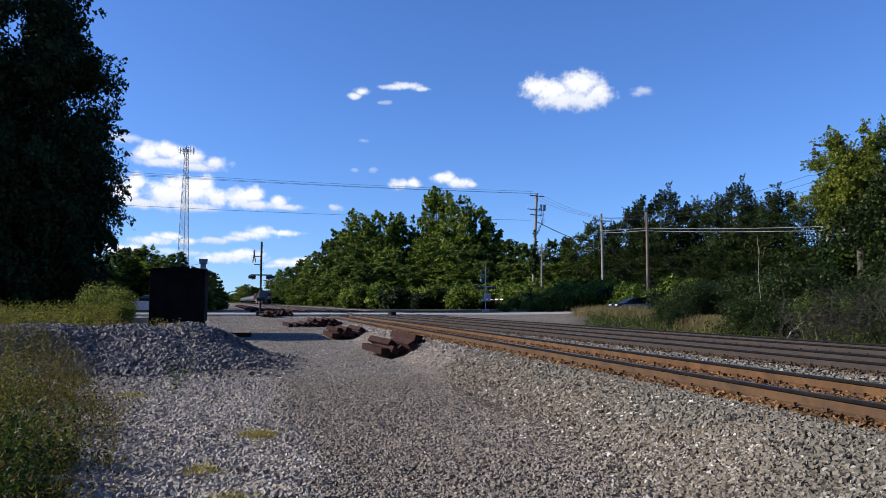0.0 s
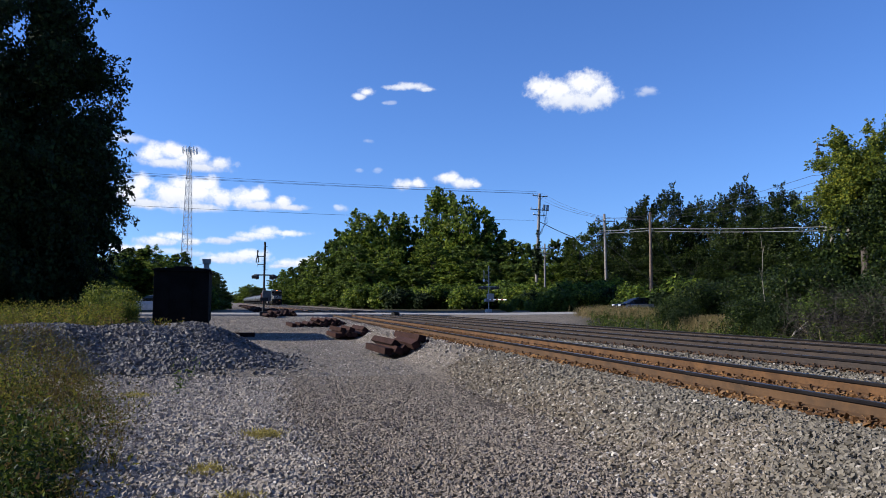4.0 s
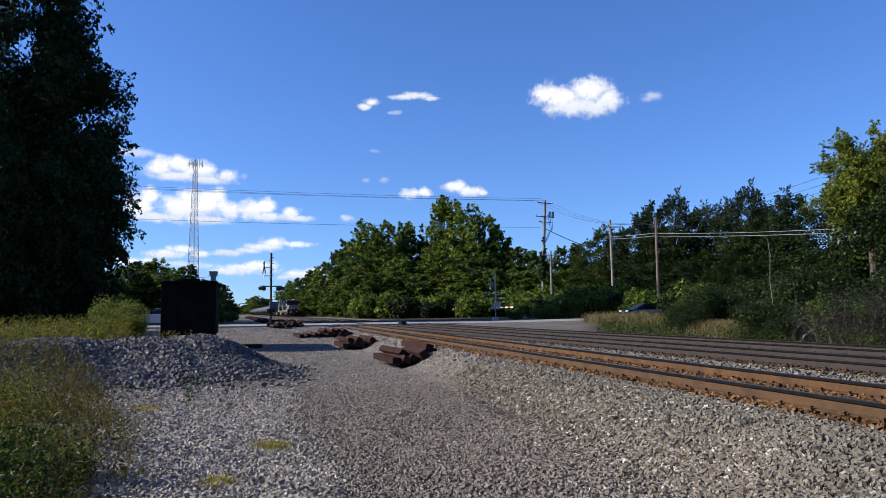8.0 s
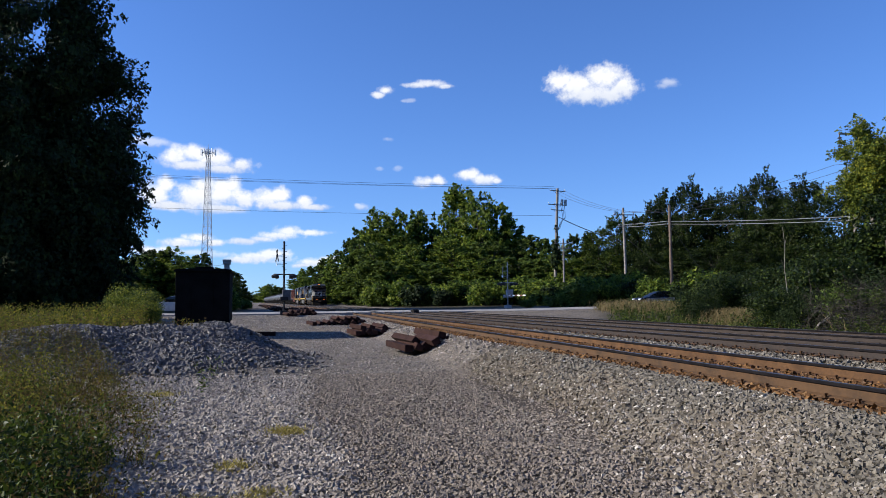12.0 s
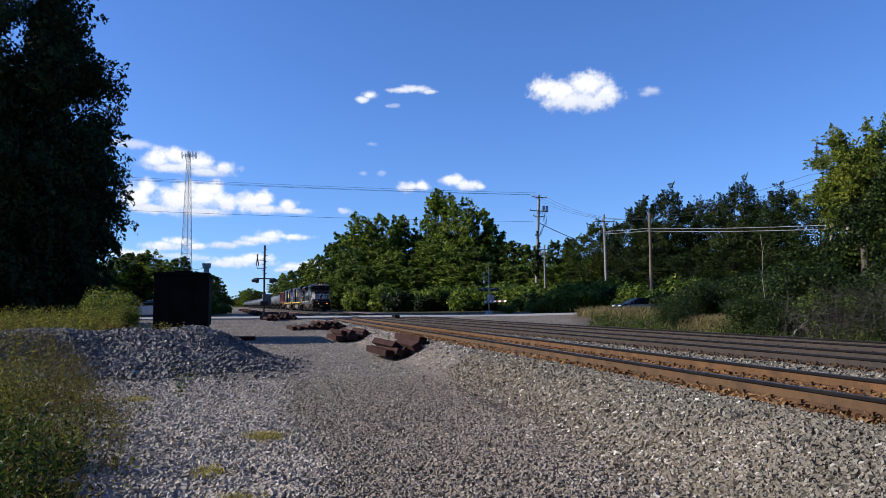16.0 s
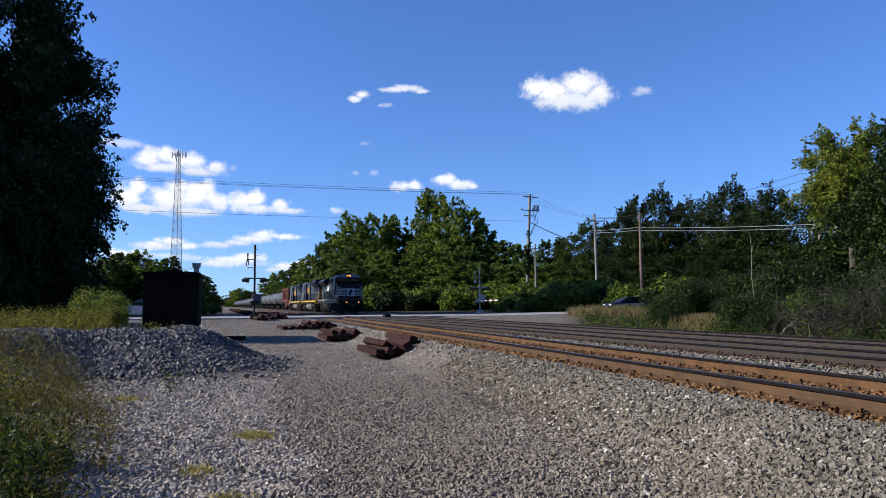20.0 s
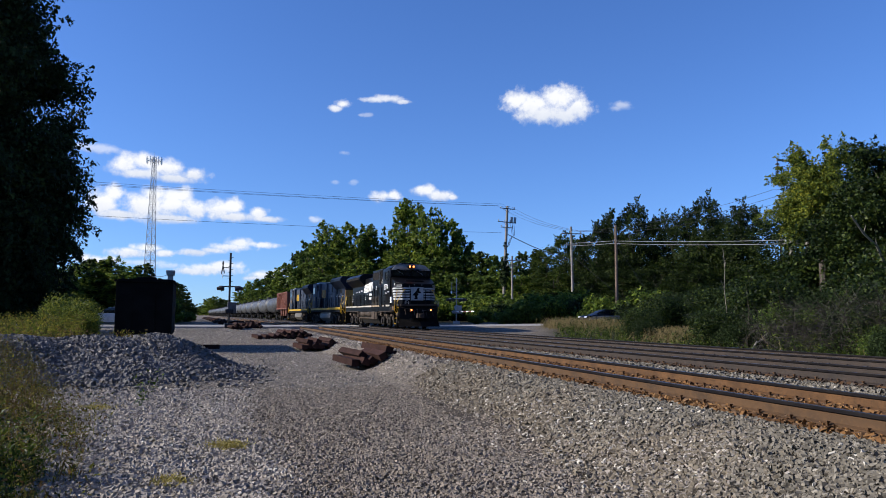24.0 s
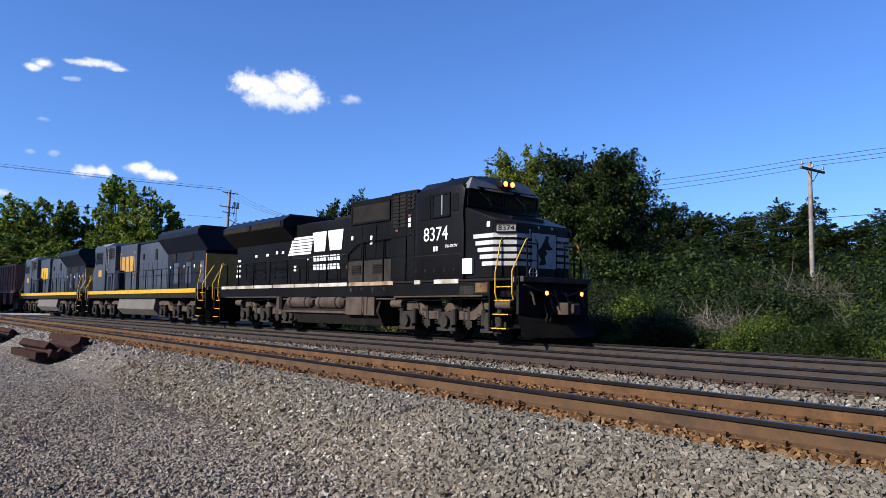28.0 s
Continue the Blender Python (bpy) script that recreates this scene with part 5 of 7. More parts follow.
def black_unit():
    """The leading black unit: wide nose with cut corners, crew cab, long hood, radiator wings."""
    K, U, D = M["unit_black"], M["under"], M["under_dark"]
    L = 18.5
    t = thing("diesel_locomotive", "black freight locomotive with white nose stripes and lettering", "locomotive", group="train vehicles")
    part("frame", boxes((-1.50, 0.75, 1.22, 1.50, L - 0.95, 1.60), (-1.2, -0.1, 1.2, 1.2, L - 0.1, 1.6), bevel=0.01), K, t)
    part("walkway", boxes((-1.52, -0.15, 1.62, 1.52, L - 0.05, 1.68)), D, t)
    part("deck_edge", boxes((-1.53, -0.16, 1.56, 1.53, -0.12, 1.70), bevel=0.006), M["brow"], t, "worn grey edge of the front deck")
    for a, b, dirty in ((1.95, 3.0, 0), (3.62, 3.9, 0), (4.95, 7.4, 1), (7.5, 9.3, 0), (9.34, 11.0, 0), (11.04, 12.7, 0), (12.74, 14.3, 0), (14.34, 15.9, 0), (15.94, 17.4, 0)):
        part("sill_stripe", boxes((-1.535, a, 1.57, -1.50, b, 1.69)), M["sill_tan"] if dirty else M["sill"], t, "dirty white stripe along the sill")
    # nose with a sloping top
    nose = [(-1.06, 0.20), (1.06, 0.20), (1.46, 0.66), (1.46, 2.1), (-1.46, 2.1), (-1.46, 0.66)]
    bm = prism(nose, 1.68, 3.70, "z")
    for v in bm.verts:
        if v.co.z > 3:
            v.co.z = 3.16 + 0.36 * (v.co.y - 0.20) - (0.05 if abs(v.co.x) > 1.2 else 0.0)
    bmesh.ops.bevel(bm, geom=list(bm.edges), offset=0.035, segments=2, affect="EDGES")
    part("nose", bm, K, t, "blunt wide nose with white stripes", True)
    part("nose_ridge", prism([(-0.75, 3.25), (0.75, 3.25), (0.62, 3.42), (-0.62, 3.42)], 0.75, 1.8, "y", 0.02), K, t)
    part("nose_door_seam", boxes((0.50, 0.185, 1.72, 0.53, 0.2, 3.05), (-0.53, 0.185, 1.72, -0.50, 0.2, 3.05)), D, t)
    for x, z in ((-0.55, 2.98), (-0.2, 3.08), (0.35, 3.08), (-0.55, 2.9)):
        part("nose_bolt", tubes(((x, 0.18, z), (x, 0.2, z), 0.035), sides=8), M["galv"], t)
    # cab, its windows and the grey brow
    cab = prism([(1.75, 1.68), (3.86, 1.68), (3.86, 4.26), (3.6, 4.34), (1.85, 4.34), (1.70, 4.16), (1.78, 3.66), (1.75, 3.0)], -1.53, 1.53, "x", 0.035)
    part("cab", cab, K, t, "black crew cab", True)
    part("cab_roof", prism([(-1.53, 4.24), (1.53, 4.24), (1.12, 4.58), (0.7, 4.66), (-0.7, 4.66), (-1.12, 4.58)], 1.92, 3.9, "y", 0.03), K, t, "", True)
    bm = prism([(-1.46, 4.20), (1.46, 4.20), (1.14, 4.56), (0.7, 4.64), (-0.7, 4.64), (-1.14, 4.56)], 1.62, 2.0, "y")
    for v in bm.verts:
        if v.co.y < 1.8 and v.co.z > 4.2:
            v.co.y += 0.22
    part("visor", bm, M["brow"], t, "grey brow over the windscreens, sky sheen put into its colour")
    part("roof_gutter", tubes(((-1.5, 1.9, 4.26), (-1.5, 3.8, 4.26), 0.018), ((1.5, 1.9, 4.26), (1.5, 3.8, 4.26), 0.018), sides=5), D, t)
    for x0, x1 in ((-1.38, -0.07), (0.07, 1.38)):
        w = part("windscreen", boxes((x0, -0.02, 0, x1, 0.02, 0.38), bevel=0.015), M["glass"], t, "dark windscreen glass", m=pose(0, 1.735, 3.79, 4, 0, 0))
        part("windscreen_frame", boxes((x0 - 0.05, -0.035, -0.05, x1 + 0.05, 0.0, 0.0), (x0 - 0.05, -0.035, 0.38, x1 + 0.05, 0.0, 0.42), (x0 - 0.05, -0.035, 0, x0, 0.0, 0.38), (x1, -0.035, 0, x1 + 0.05, 0.0, 0.38)), K, w)
        part("wiper", tubes(((x0 + 0.35, -0.05, 0.36), (x0 + 0.75, -0.06, 0.12), 0.013), ((x0 + 0.68, -0.06, 0.24), (x0 + 0.82, -0.06, 0.02), 0.01), sides=5), M["galv"], w)
        part("wiper_motor", boxes((x0 + 0.28, -0.12, 0.40, x0 + 0.5, -0.02, 0.48), bevel=0.02), D, w)
    part("brow_bar", tubes(((-1.2, 1.56, 4.25), (1.2, 1.56, 4.25), 0.016), *[((x, 1.56, 4.20), (x, 1.66, 4.16), 0.012) for x in (-1.15, -0.4, 0.4, 1.15)], sides=5), D, t)
    for x in (-1.545, 1.515):
        win = part("side_window", boxes((x, 2.36, 3.52, x + 0.03, 3.04, 4.10)), M["glass"], t, "dark cab side window")
        part("window_frame", boxes((x - 0.02, 2.30, 3.46, x + 0.035, 2.36, 4.16), (x - 0.02, 3.04, 3.46, x + 0.035, 3.10, 4.16), (x - 0.02, 2.36, 4.10, x + 0.035, 3.04, 4.16), (x - 0.035, 2.30, 3.46, x + 0.035, 3.10, 3.52)), K, win)
        part("window_post", boxes((x - 0.025, 2.62, 3.52, x + 0.036, 2.66, 4.10)), M["galv"], win, "pale sliding window post")
        part("side_panel", boxes((x - 0.008, 3.18, 3.44, x + 0.03, 3.62, 4.14), bevel=0.01), K, t)
        part("side_hatch", boxes((x - 0.008, 1.98, 3.60, x + 0.03, 2.22, 4.08), bevel=0.01), K, t)
    part("roof_unit", boxes((-0.5, 2.5, 4.64, 0.5, 3.5, 4.78), bevel=0.04), K, t, "air conditioner on the cab roof")
    part("antenna", tubes(((-0.95, 2.9, 4.5), (-0.95, 2.9, 4.68), 0.05), ((-0.6, 3.4, 4.55), (-0.6, 3.4, 4.74), 0.03), ((-1.05, 2.5, 4.56), (-0.75, 3.6, 4.62), 0.025)), D, t)
    head = part("headlight_housing", boxes((-0.28, 1.52, 4.34, 0.28, 2.0, 4.55), bevel=0.05), K, t)
    for x in (-0.14, 0.14):
        part("headlight", tubes(((x, 1.49, 4.45), (x, 1.53, 4.45), 0.075), sides=16), M["lamp"], head, "glowing warm headlight")
    for x in (-0.58, 0.84):
        d = part("ditch_light", tubes(((x, -0.42, 1.30), (x, -0.12, 1.30), 0.12), sides=16), K, t, "lit ditch light below the deck")
        part("lens", tubes(((x, -0.44, 1.30), (x, -0.41, 1.30), 0.06), sides=16), M["lens"], d)
        part("lamp_bracket", boxes((x - 0.1, -0.3, 1.16, x + 0.1, -0.1, 1.2)), D, d)
    # five stripes that shorten downwards, and a pale panel with a dark emblem
    for k in range(5):
        part("nose_stripe", nose_band(2.02 + 0.187 * k, 2.135 + 0.187 * k, 1.08 + 0.085 * k), M["nose_white_shaded"], t, "white stripe round the nose")
    part("nose_emblem", boxes((-0.47, 0.165, 1.98, 0.47, 0.19, 2.92)), M["nose_white_shaded"], t, "white square with a dark emblem")
    part("emblem_shape", prism([(u * 1.15, v + 0.1) for u, v in ((-0.02, 1.98), (0.06, 2.02), (0.0, 2.18), (0.10, 2.30), (0.02, 2.40), (0.16, 2.38), (0.30, 2.42), (0.18, 2.50), (0.12, 2.62), (0.16, 2.74), (0.06, 2.78), (0.0, 2.66), (-0.10, 2.48), (-0.22, 2.36), (-0.30, 2.18), (-0.2, 2.24), (-0.12, 2.12), (-0.2, 1.96))], 0.155, 0.165, "y"), K, t)
    for sx in (-1, 1):
        mb = Matrix.Translation((sx * 1.24, 0.40, 3.0)) @ pose(0, 0, 0, 0, 0, sx * 49)
        nb = part("number_board", boxes((-0.28, -0.07, -0.12, 0.28, 0.05, 0.12), bevel=0.015), D, t, "grey number board in a black frame on the nose", m=mb)
        part("board_face", boxes((-0.25, -0.082, -0.085, 0.25, -0.068, 0.085)), M["board"], nb)
        writing("road_number", "8374", 0.18, Matrix.Translation((0, -0.088, 0)) @ pose(0, 0, 0, 90, 0, 0), K, nb, "dark figures 8374", 1.2)
    writing("road_number", "8374", 0.56, side(2.93, 2.98, -1.545), M["white"], t, "bold white figures 8374 on the cab side", 0.98)
    part("small_mark", boxes((-1.545, 2.84, 2.50, -1.53, 2.92, 2.64), (-1.545, 2.95, 2.50, -1.53, 3.03, 2.64)), M["white"], t)
    writing("class_mark", "D8-40CW", 0.12, side(2.25, 2.62, -1.545), M["white"], t, "small white class lettering")
    part("data_plate", boxes((-1.545, 1.40, 1.82, -1.46, 1.78, 2.24)), M["white"], t, "white square placard")
    part("warning_label", boxes((-1.475, 0.78, 3.06, -1.455, 0.90, 3.2)), M["white"], t)
    # cabinets behind the cab, all flush with one another
    part("cabinet", boxes((-1.50, 3.86, 1.68, 1.50, 5.15, 4.42), bevel=0.03), K, t, "black equipment cabinet behind the cab")
    for a, b, z0, z1, n in ((3.95, 4.30, 3.82, 4.30, 4), (4.38, 5.02, 3.30, 4.32, 9)):
        g = louvres(t, a, z0, b, z1, -1.515, n, D)
        part("grille_mullion", boxes((-1.54, (a + b) / 2 - 0.015, z0, -1.51, (a + b) / 2 + 0.015, z1)), K, g)
    for a, b in ((3.95, 4.30), (4.36, 5.05)):
        part("cabinet_door", boxes((-1.515, a, 2.45, -1.49, b, 3.2), bevel=0.008), K, t)
        part("cabinet_door", boxes((-1.515, a, 1.75, -1.49, b, 2.36), bevel=0.008), K, t)
    for a, z, c in ((4.12, 3.46, "white"), (4.12, 3.30, "white"), (4.12, 3.62, "gate_red"), (4.75, 3.2, "gate_red")):
        part("warning_label", boxes((-1.525, a, z, -1.51, a + 0.13, z + (0.12 if c == "white" else 0.06))), M[c], t, "small warning label")
    part("equipment_hood", boxes((-1.42, 5.15, 1.68, 1.42, 7.55, 4.40), bevel=0.03), K, t, "raised black equipment hood")
    part("intake_panel", boxes((-1.45, 5.32, 3.66, -1.41, 7.35, 4.22), bevel=0.01), D, t, "dull dark air intake screen")
    part("intake_rim", boxes((-1.465, 5.26, 3.60, -1.41, 7.41, 3.66), (-1.465, 5.26, 4.22, -1.41, 7.41, 4.28), (-1.465, 5.26, 3.66, -1.41, 5.32, 4.22), (-1.465, 7.35, 3.66, -1.41, 7.41, 4.22)), K, t)
    for y0 in (5.22, 6.02, 6.82):
        part("hood_door", boxes((-1.445, y0, 2.45, -1.41, y0 + 0.74, 3.5), bevel=0.008), K, t)
    for a, z in ((6.2, 3.05), (6.2, 2.9), (7.3, 3.1)):
        part("warning_label", boxes((-1.455, a, z, -1.44, a + 0.12, z + 0.13)), M["white"], t, "small white warning label")
    part("side_box", boxes((-1.50, 4.75, 1.69, -1.42, 7.5, 2.38), bevel=0.02), M["grime"], t, "low grimy box along the walkway")
    for y0 in (5.55, 6.75):
        louvres(t, y0, 1.95, y0 + 0.52, 2.25, -1.515, 5, D)
    part("engine_hood", boxes((-0.95, 7.55, 1.68, 0.95, 12.4, 4.02), bevel=0.07), K, t, "long black engine hood", True)
    for k in range(7):
        y0 = 7.65 + 0.67 * k
        d = part("hood_door", boxes((-0.972, y0, 1.85, -0.945, y0 + 0.62, 2.66), bevel=0.008), K, t)
        part("latch", boxes((-0.995, y0 + 0.05, 2.2, -0.97, y0 + 0.09, 2.35)), U, d)
    part("exhaust_stack", boxes((-0.3, 9.0, 4.0, 0.3, 10.3, 4.22), bevel=0.03), D, t)
    part("roof_hatch", boxes((-0.6, 10.6, 4.0, 0.6, 12.0, 4.10), bevel=0.03), D, t)
    part("horn", tubes(((-0.25, 8.3, 4.16), (-0.25, 7.9, 4.20), 0.03, 0.09), ((0.1, 8.3, 4.16), (0.1, 7.85, 4.22), 0.03, 0.10), ((-0.25, 8.25, 4.16), (-0.25, 8.6, 4.2), 0.03, 0.08), ((-0.05, 8.3, 4.0), (-0.05, 8.3, 4.18), 0.03)), D, t)
    part("radiator_hood", boxes((-0.95, 12.4, 1.68, 0.95, 17.2, 3.65), bevel=0.03), K, t, "black radiator section")
    part("radiator_wing", prism([(-0.95, 3.40), (0.95, 3.40), (1.50, 3.92), (1.50, 4.18), (1.15, 4.42), (-1.15, 4.42), (-1.50, 4.18), (-1.50, 3.92)], 12.1, 17.5, "y", 0.02), K, t, "wide black radiator overhang")
    for y0 in (12.3, 14.9):
        part("radiator_screen", boxes((-1.525, y0, 3.94, -1.495, y0 + 2.4, 4.15), bevel=0.005), D, t)
    for k in range(9):
        part("roof_rib", boxes((-1.05, 12.4 + 0.58 * k, 4.41, 1.05, 12.46 + 0.58 * k, 4.48)), K, t)
    for k in range(5):
        louvres(t, 12.7 + 0.88 * k, 1.95, 13.35 + 0.88 * k, 2.75, -0.965, 4, K, "hood_door")
    for a, z, h in ((12.9, 2.95, 0.10), (13.4, 2.95, 0.12), (14.2, 2.9, 0.10), (15.2, 2.9, 0.10), (11.0, 2.62, 0.08), (11.9, 2.35, 0.08), (11.9, 2.22, 0.08)):
        part("warning_label", boxes((-0.985, a, z, -0.97, a + 0.18, z + h)), M["white"], t, "small white warning label")
    for k in range(4):
        part("end_stripe", boxes((-0.985, 16.75, 2.1 + 0.22 * k, -0.96, 17.15 - 0.05 * k, 2.2 + 0.22 * k)), M["white"], t, "white stripe at the hood end")
    # plain white emblem in place of the company mark: slanted bars and two solid figures
    for k in range(6):
        part("side_emblem_bar", flank([rect(10.85 - 0.03 * k, 2.84 + 0.118 * k, 12.55 - 0.06 * k, 2.925 + 0.118 * k, 0.04)], -0.975), M["white"], t, "white speed-line bar on the hood")
    for y0, y1 in ((9.72, 10.62), (8.62, 9.56)):
        part("side_emblem", flank([[(y0 + 0.12, 2.90), (y1 - 0.06, 2.90), (y1 + 0.10, 3.62), (y0 + 0.02, 3.62)]], -0.975), M["white"], t, "solid white emblem block")
    for z in (2.54, 2.22):
        for k in range(8):
            part("side_mark_bar", flank([rect(8.82 + 0.23 * k, z, 8.99 + 0.23 * k, z + 0.2, -0.04)], -0.978), M["white"], t, "small white bar")
    # below the frame
    part("fuel_tank", prism([(-1.25, 1.2), (1.25, 1.2), (1.4, 0.75), (1.15, 0.28), (-1.15, 0.28), (-1.4, 0.75)], 5.9, 12.2, "y", 0.03), D, t, "black fuel tank")
    part("tank_ledge", boxes((-1.42, 7.4, 0.66, -1.30, 12.2, 0.74)), U, t)
    for y0 in (7.95, 10.0):
        res = part("air_reservoir", tubes(((-1.32, y0, 1.04), (-1.32, y0 + 1.55, 1.04), 0.23), ((-1.32, y0 - 0.13, 1.04), (-1.32, y0, 1.04), 0.12, 0.23), ((-1.32, y0 + 1.55, 1.04), (-1.32, y0 + 1.68, 1.04), 0.23, 0.12), sides=20), U, t, "dusty air reservoir", True)
        for a in (0.25, 1.3):
            part("reservoir_strap", tubes(((-1.32, y0 + a - 0.03, 1.04), (-1.32, y0 + a + 0.03, 1.04), 0.24), sides=20), D, res)
    part("tool_box", boxes((-1.48, 6.7, 0.62, -1.0, 7.65, 1.30), bevel=0.02), U, t, "dusty brown box under the frame")
    part("filter_bank", boxes((-1.46, 6.02, 0.62, -1.0, 6.62, 1.32), (-1.49, 6.58, 0.66, -1.46, 6.64, 1.28), (-1.49, 6.40, 0.66, -1.46, 6.46, 1.28), bevel=0.01), U, t)
    part("pipe", tubes(((-1.38, 5.0, 1.15), (-1.38, 12.3, 1.15), 0.03), ((-1.44, 12.25, 0.75), (-1.44, 12.25, 1.25), 0.14)), U, t)
    part("corner_bracket", boxes((-1.50, 0.82, 1.30, -1.47, 1.32, 1.58), bevel=0.01), M["rust_plate"], t, "rusty plate below the cab")
    part("jacking_pad", boxes((-1.50, 1.34, 1.24, -1.30, 1.95, 1.52), bevel=0.02), M["grime"], t)
    part("frame_pipe", tubes(((-1.51, 1.0, 1.22), (-1.51, 4.9, 1.20), 0.022), ((-1.51, 12.4, 1.22), (-1.51, 17.0, 1.22), 0.022), sides=5), U, t)
    for k in range(8):
        y0 = 5.1 + 0.31 * k
        part("frame_valve", boxes((-1.50, y0, 1.34 + 0.04 * (k % 3), -1.42, y0 + 0.1, 1.52), bevel=0.01), U if k % 2 else D, t)
    loco_trucks(t, (2.65, 13.65), 1.80)
    ys = [4.35, 5.5, 6.6, 7.55, 8.9, 10.3, 11.7, 13.1, 14.5, 15.9, 17.0]
    for x in (-1.47, 1.47):
        stanchions(t, ys[3:], x, 1.68, 2.62, K)
        stanchions(t, ys[:3], x * 1.03, 1.68, 3.0, K)
        handrail(t, [(x * 1.03, 3.9, 3.06), (x * 1.03, 6.9, 2.98), (x, 7.6, 2.62), (x, 17.3, 2.62)])
    for x in (-0.95, -0.55, 0.55, 0.95, 1.25):
        handrail(t, [(x, -0.08, 1.7), (x, -0.08, 2.62), (x * 0.96, 0.02, 2.74)], 0.024, None, "front_post")
    for x0, x1 in ((-0.95, -0.55), (0.55, 1.25)):
        handrail(t, [(x0, -0.08, 2.60), (x1, -0.08, 2.60)], 0.02)
        handrail(t, [(x0, -0.08, 2.15), (x1, -0.08, 2.15)], 0.015)
    pilot(t, L, K, M["yellow"], 0.0, -0.2)
    pilot(t, L, K, M["yellow"], L)
    for x, zz, yy in ((-0.35, 1.2, -0.34), (0.3, 1.28, -0.34), (-1.0, 1.3, -0.3), (1.0, 1.22, -0.3), (-0.12, 1.35, -0.3), (0.55, 1.1, -0.32)):
        part("hose_valve", tubes(((x, yy + 0.2, zz), (x, yy, zz), 0.045), ((x, yy, zz), (x + 0.04, yy - 0.06, zz - 0.3), 0.03), sides=8), U, t)
    part("uncoupling_bar", tubes(((-1.35, -0.34, 1.5), (-0.2, -0.4, 1.22), 0.02), ((1.35, -0.34, 1.5), (0.2, -0.4, 1.22), 0.02), sides=6), U, t)
    part("cab_seam", boxes((-1.538, 1.80, 2.38, -1.525, 3.84, 2.40), (-1.538, 1.78, 1.7, -1.525, 1.80, 3.6)), D, t)
    for k in range(5):
        part("lift_eye", boxes((-1.545, 2.1 + 0.42 * k, 1.90, -1.525, 2.16 + 0.42 * k, 2.0)), D, t)
    for x in (-0.85, 1.35):
        rim = [((x + 0.15 * math.cos(k * math.pi / 6), -0.2, 1.82 + 0.15 * math.sin(k * math.pi / 6)), (x + 0.15 * math.cos((k + 1) * math.pi / 6), -0.2, 1.82 + 0.15 * math.sin((k + 1) * math.pi / 6)), 0.014) for k in range(12)]
        part("brake_wheel", tubes(*rim, ((x - 0.15, -0.2, 1.82), (x + 0.15, -0.2, 1.82), 0.01), ((x, -0.2, 1.67), (x, -0.2, 1.97), 0.01), sides=5), M["galv"], t)
    return t, L


def squeeze(t, k):
    """Shortens a unit along its length; wheels and other shared pieces keep their shape."""
    done = set()
    for o in t.children_recursive:
        m = o.matrix_basis.copy()
        m.translation.y *= k
        o.matrix_basis = m
        if o.data.users == 1 and o.data.name not in done:
            o.data.transform(Matrix.Diagonal((1, k, 1, 1)))
            done.add(o.data.name)


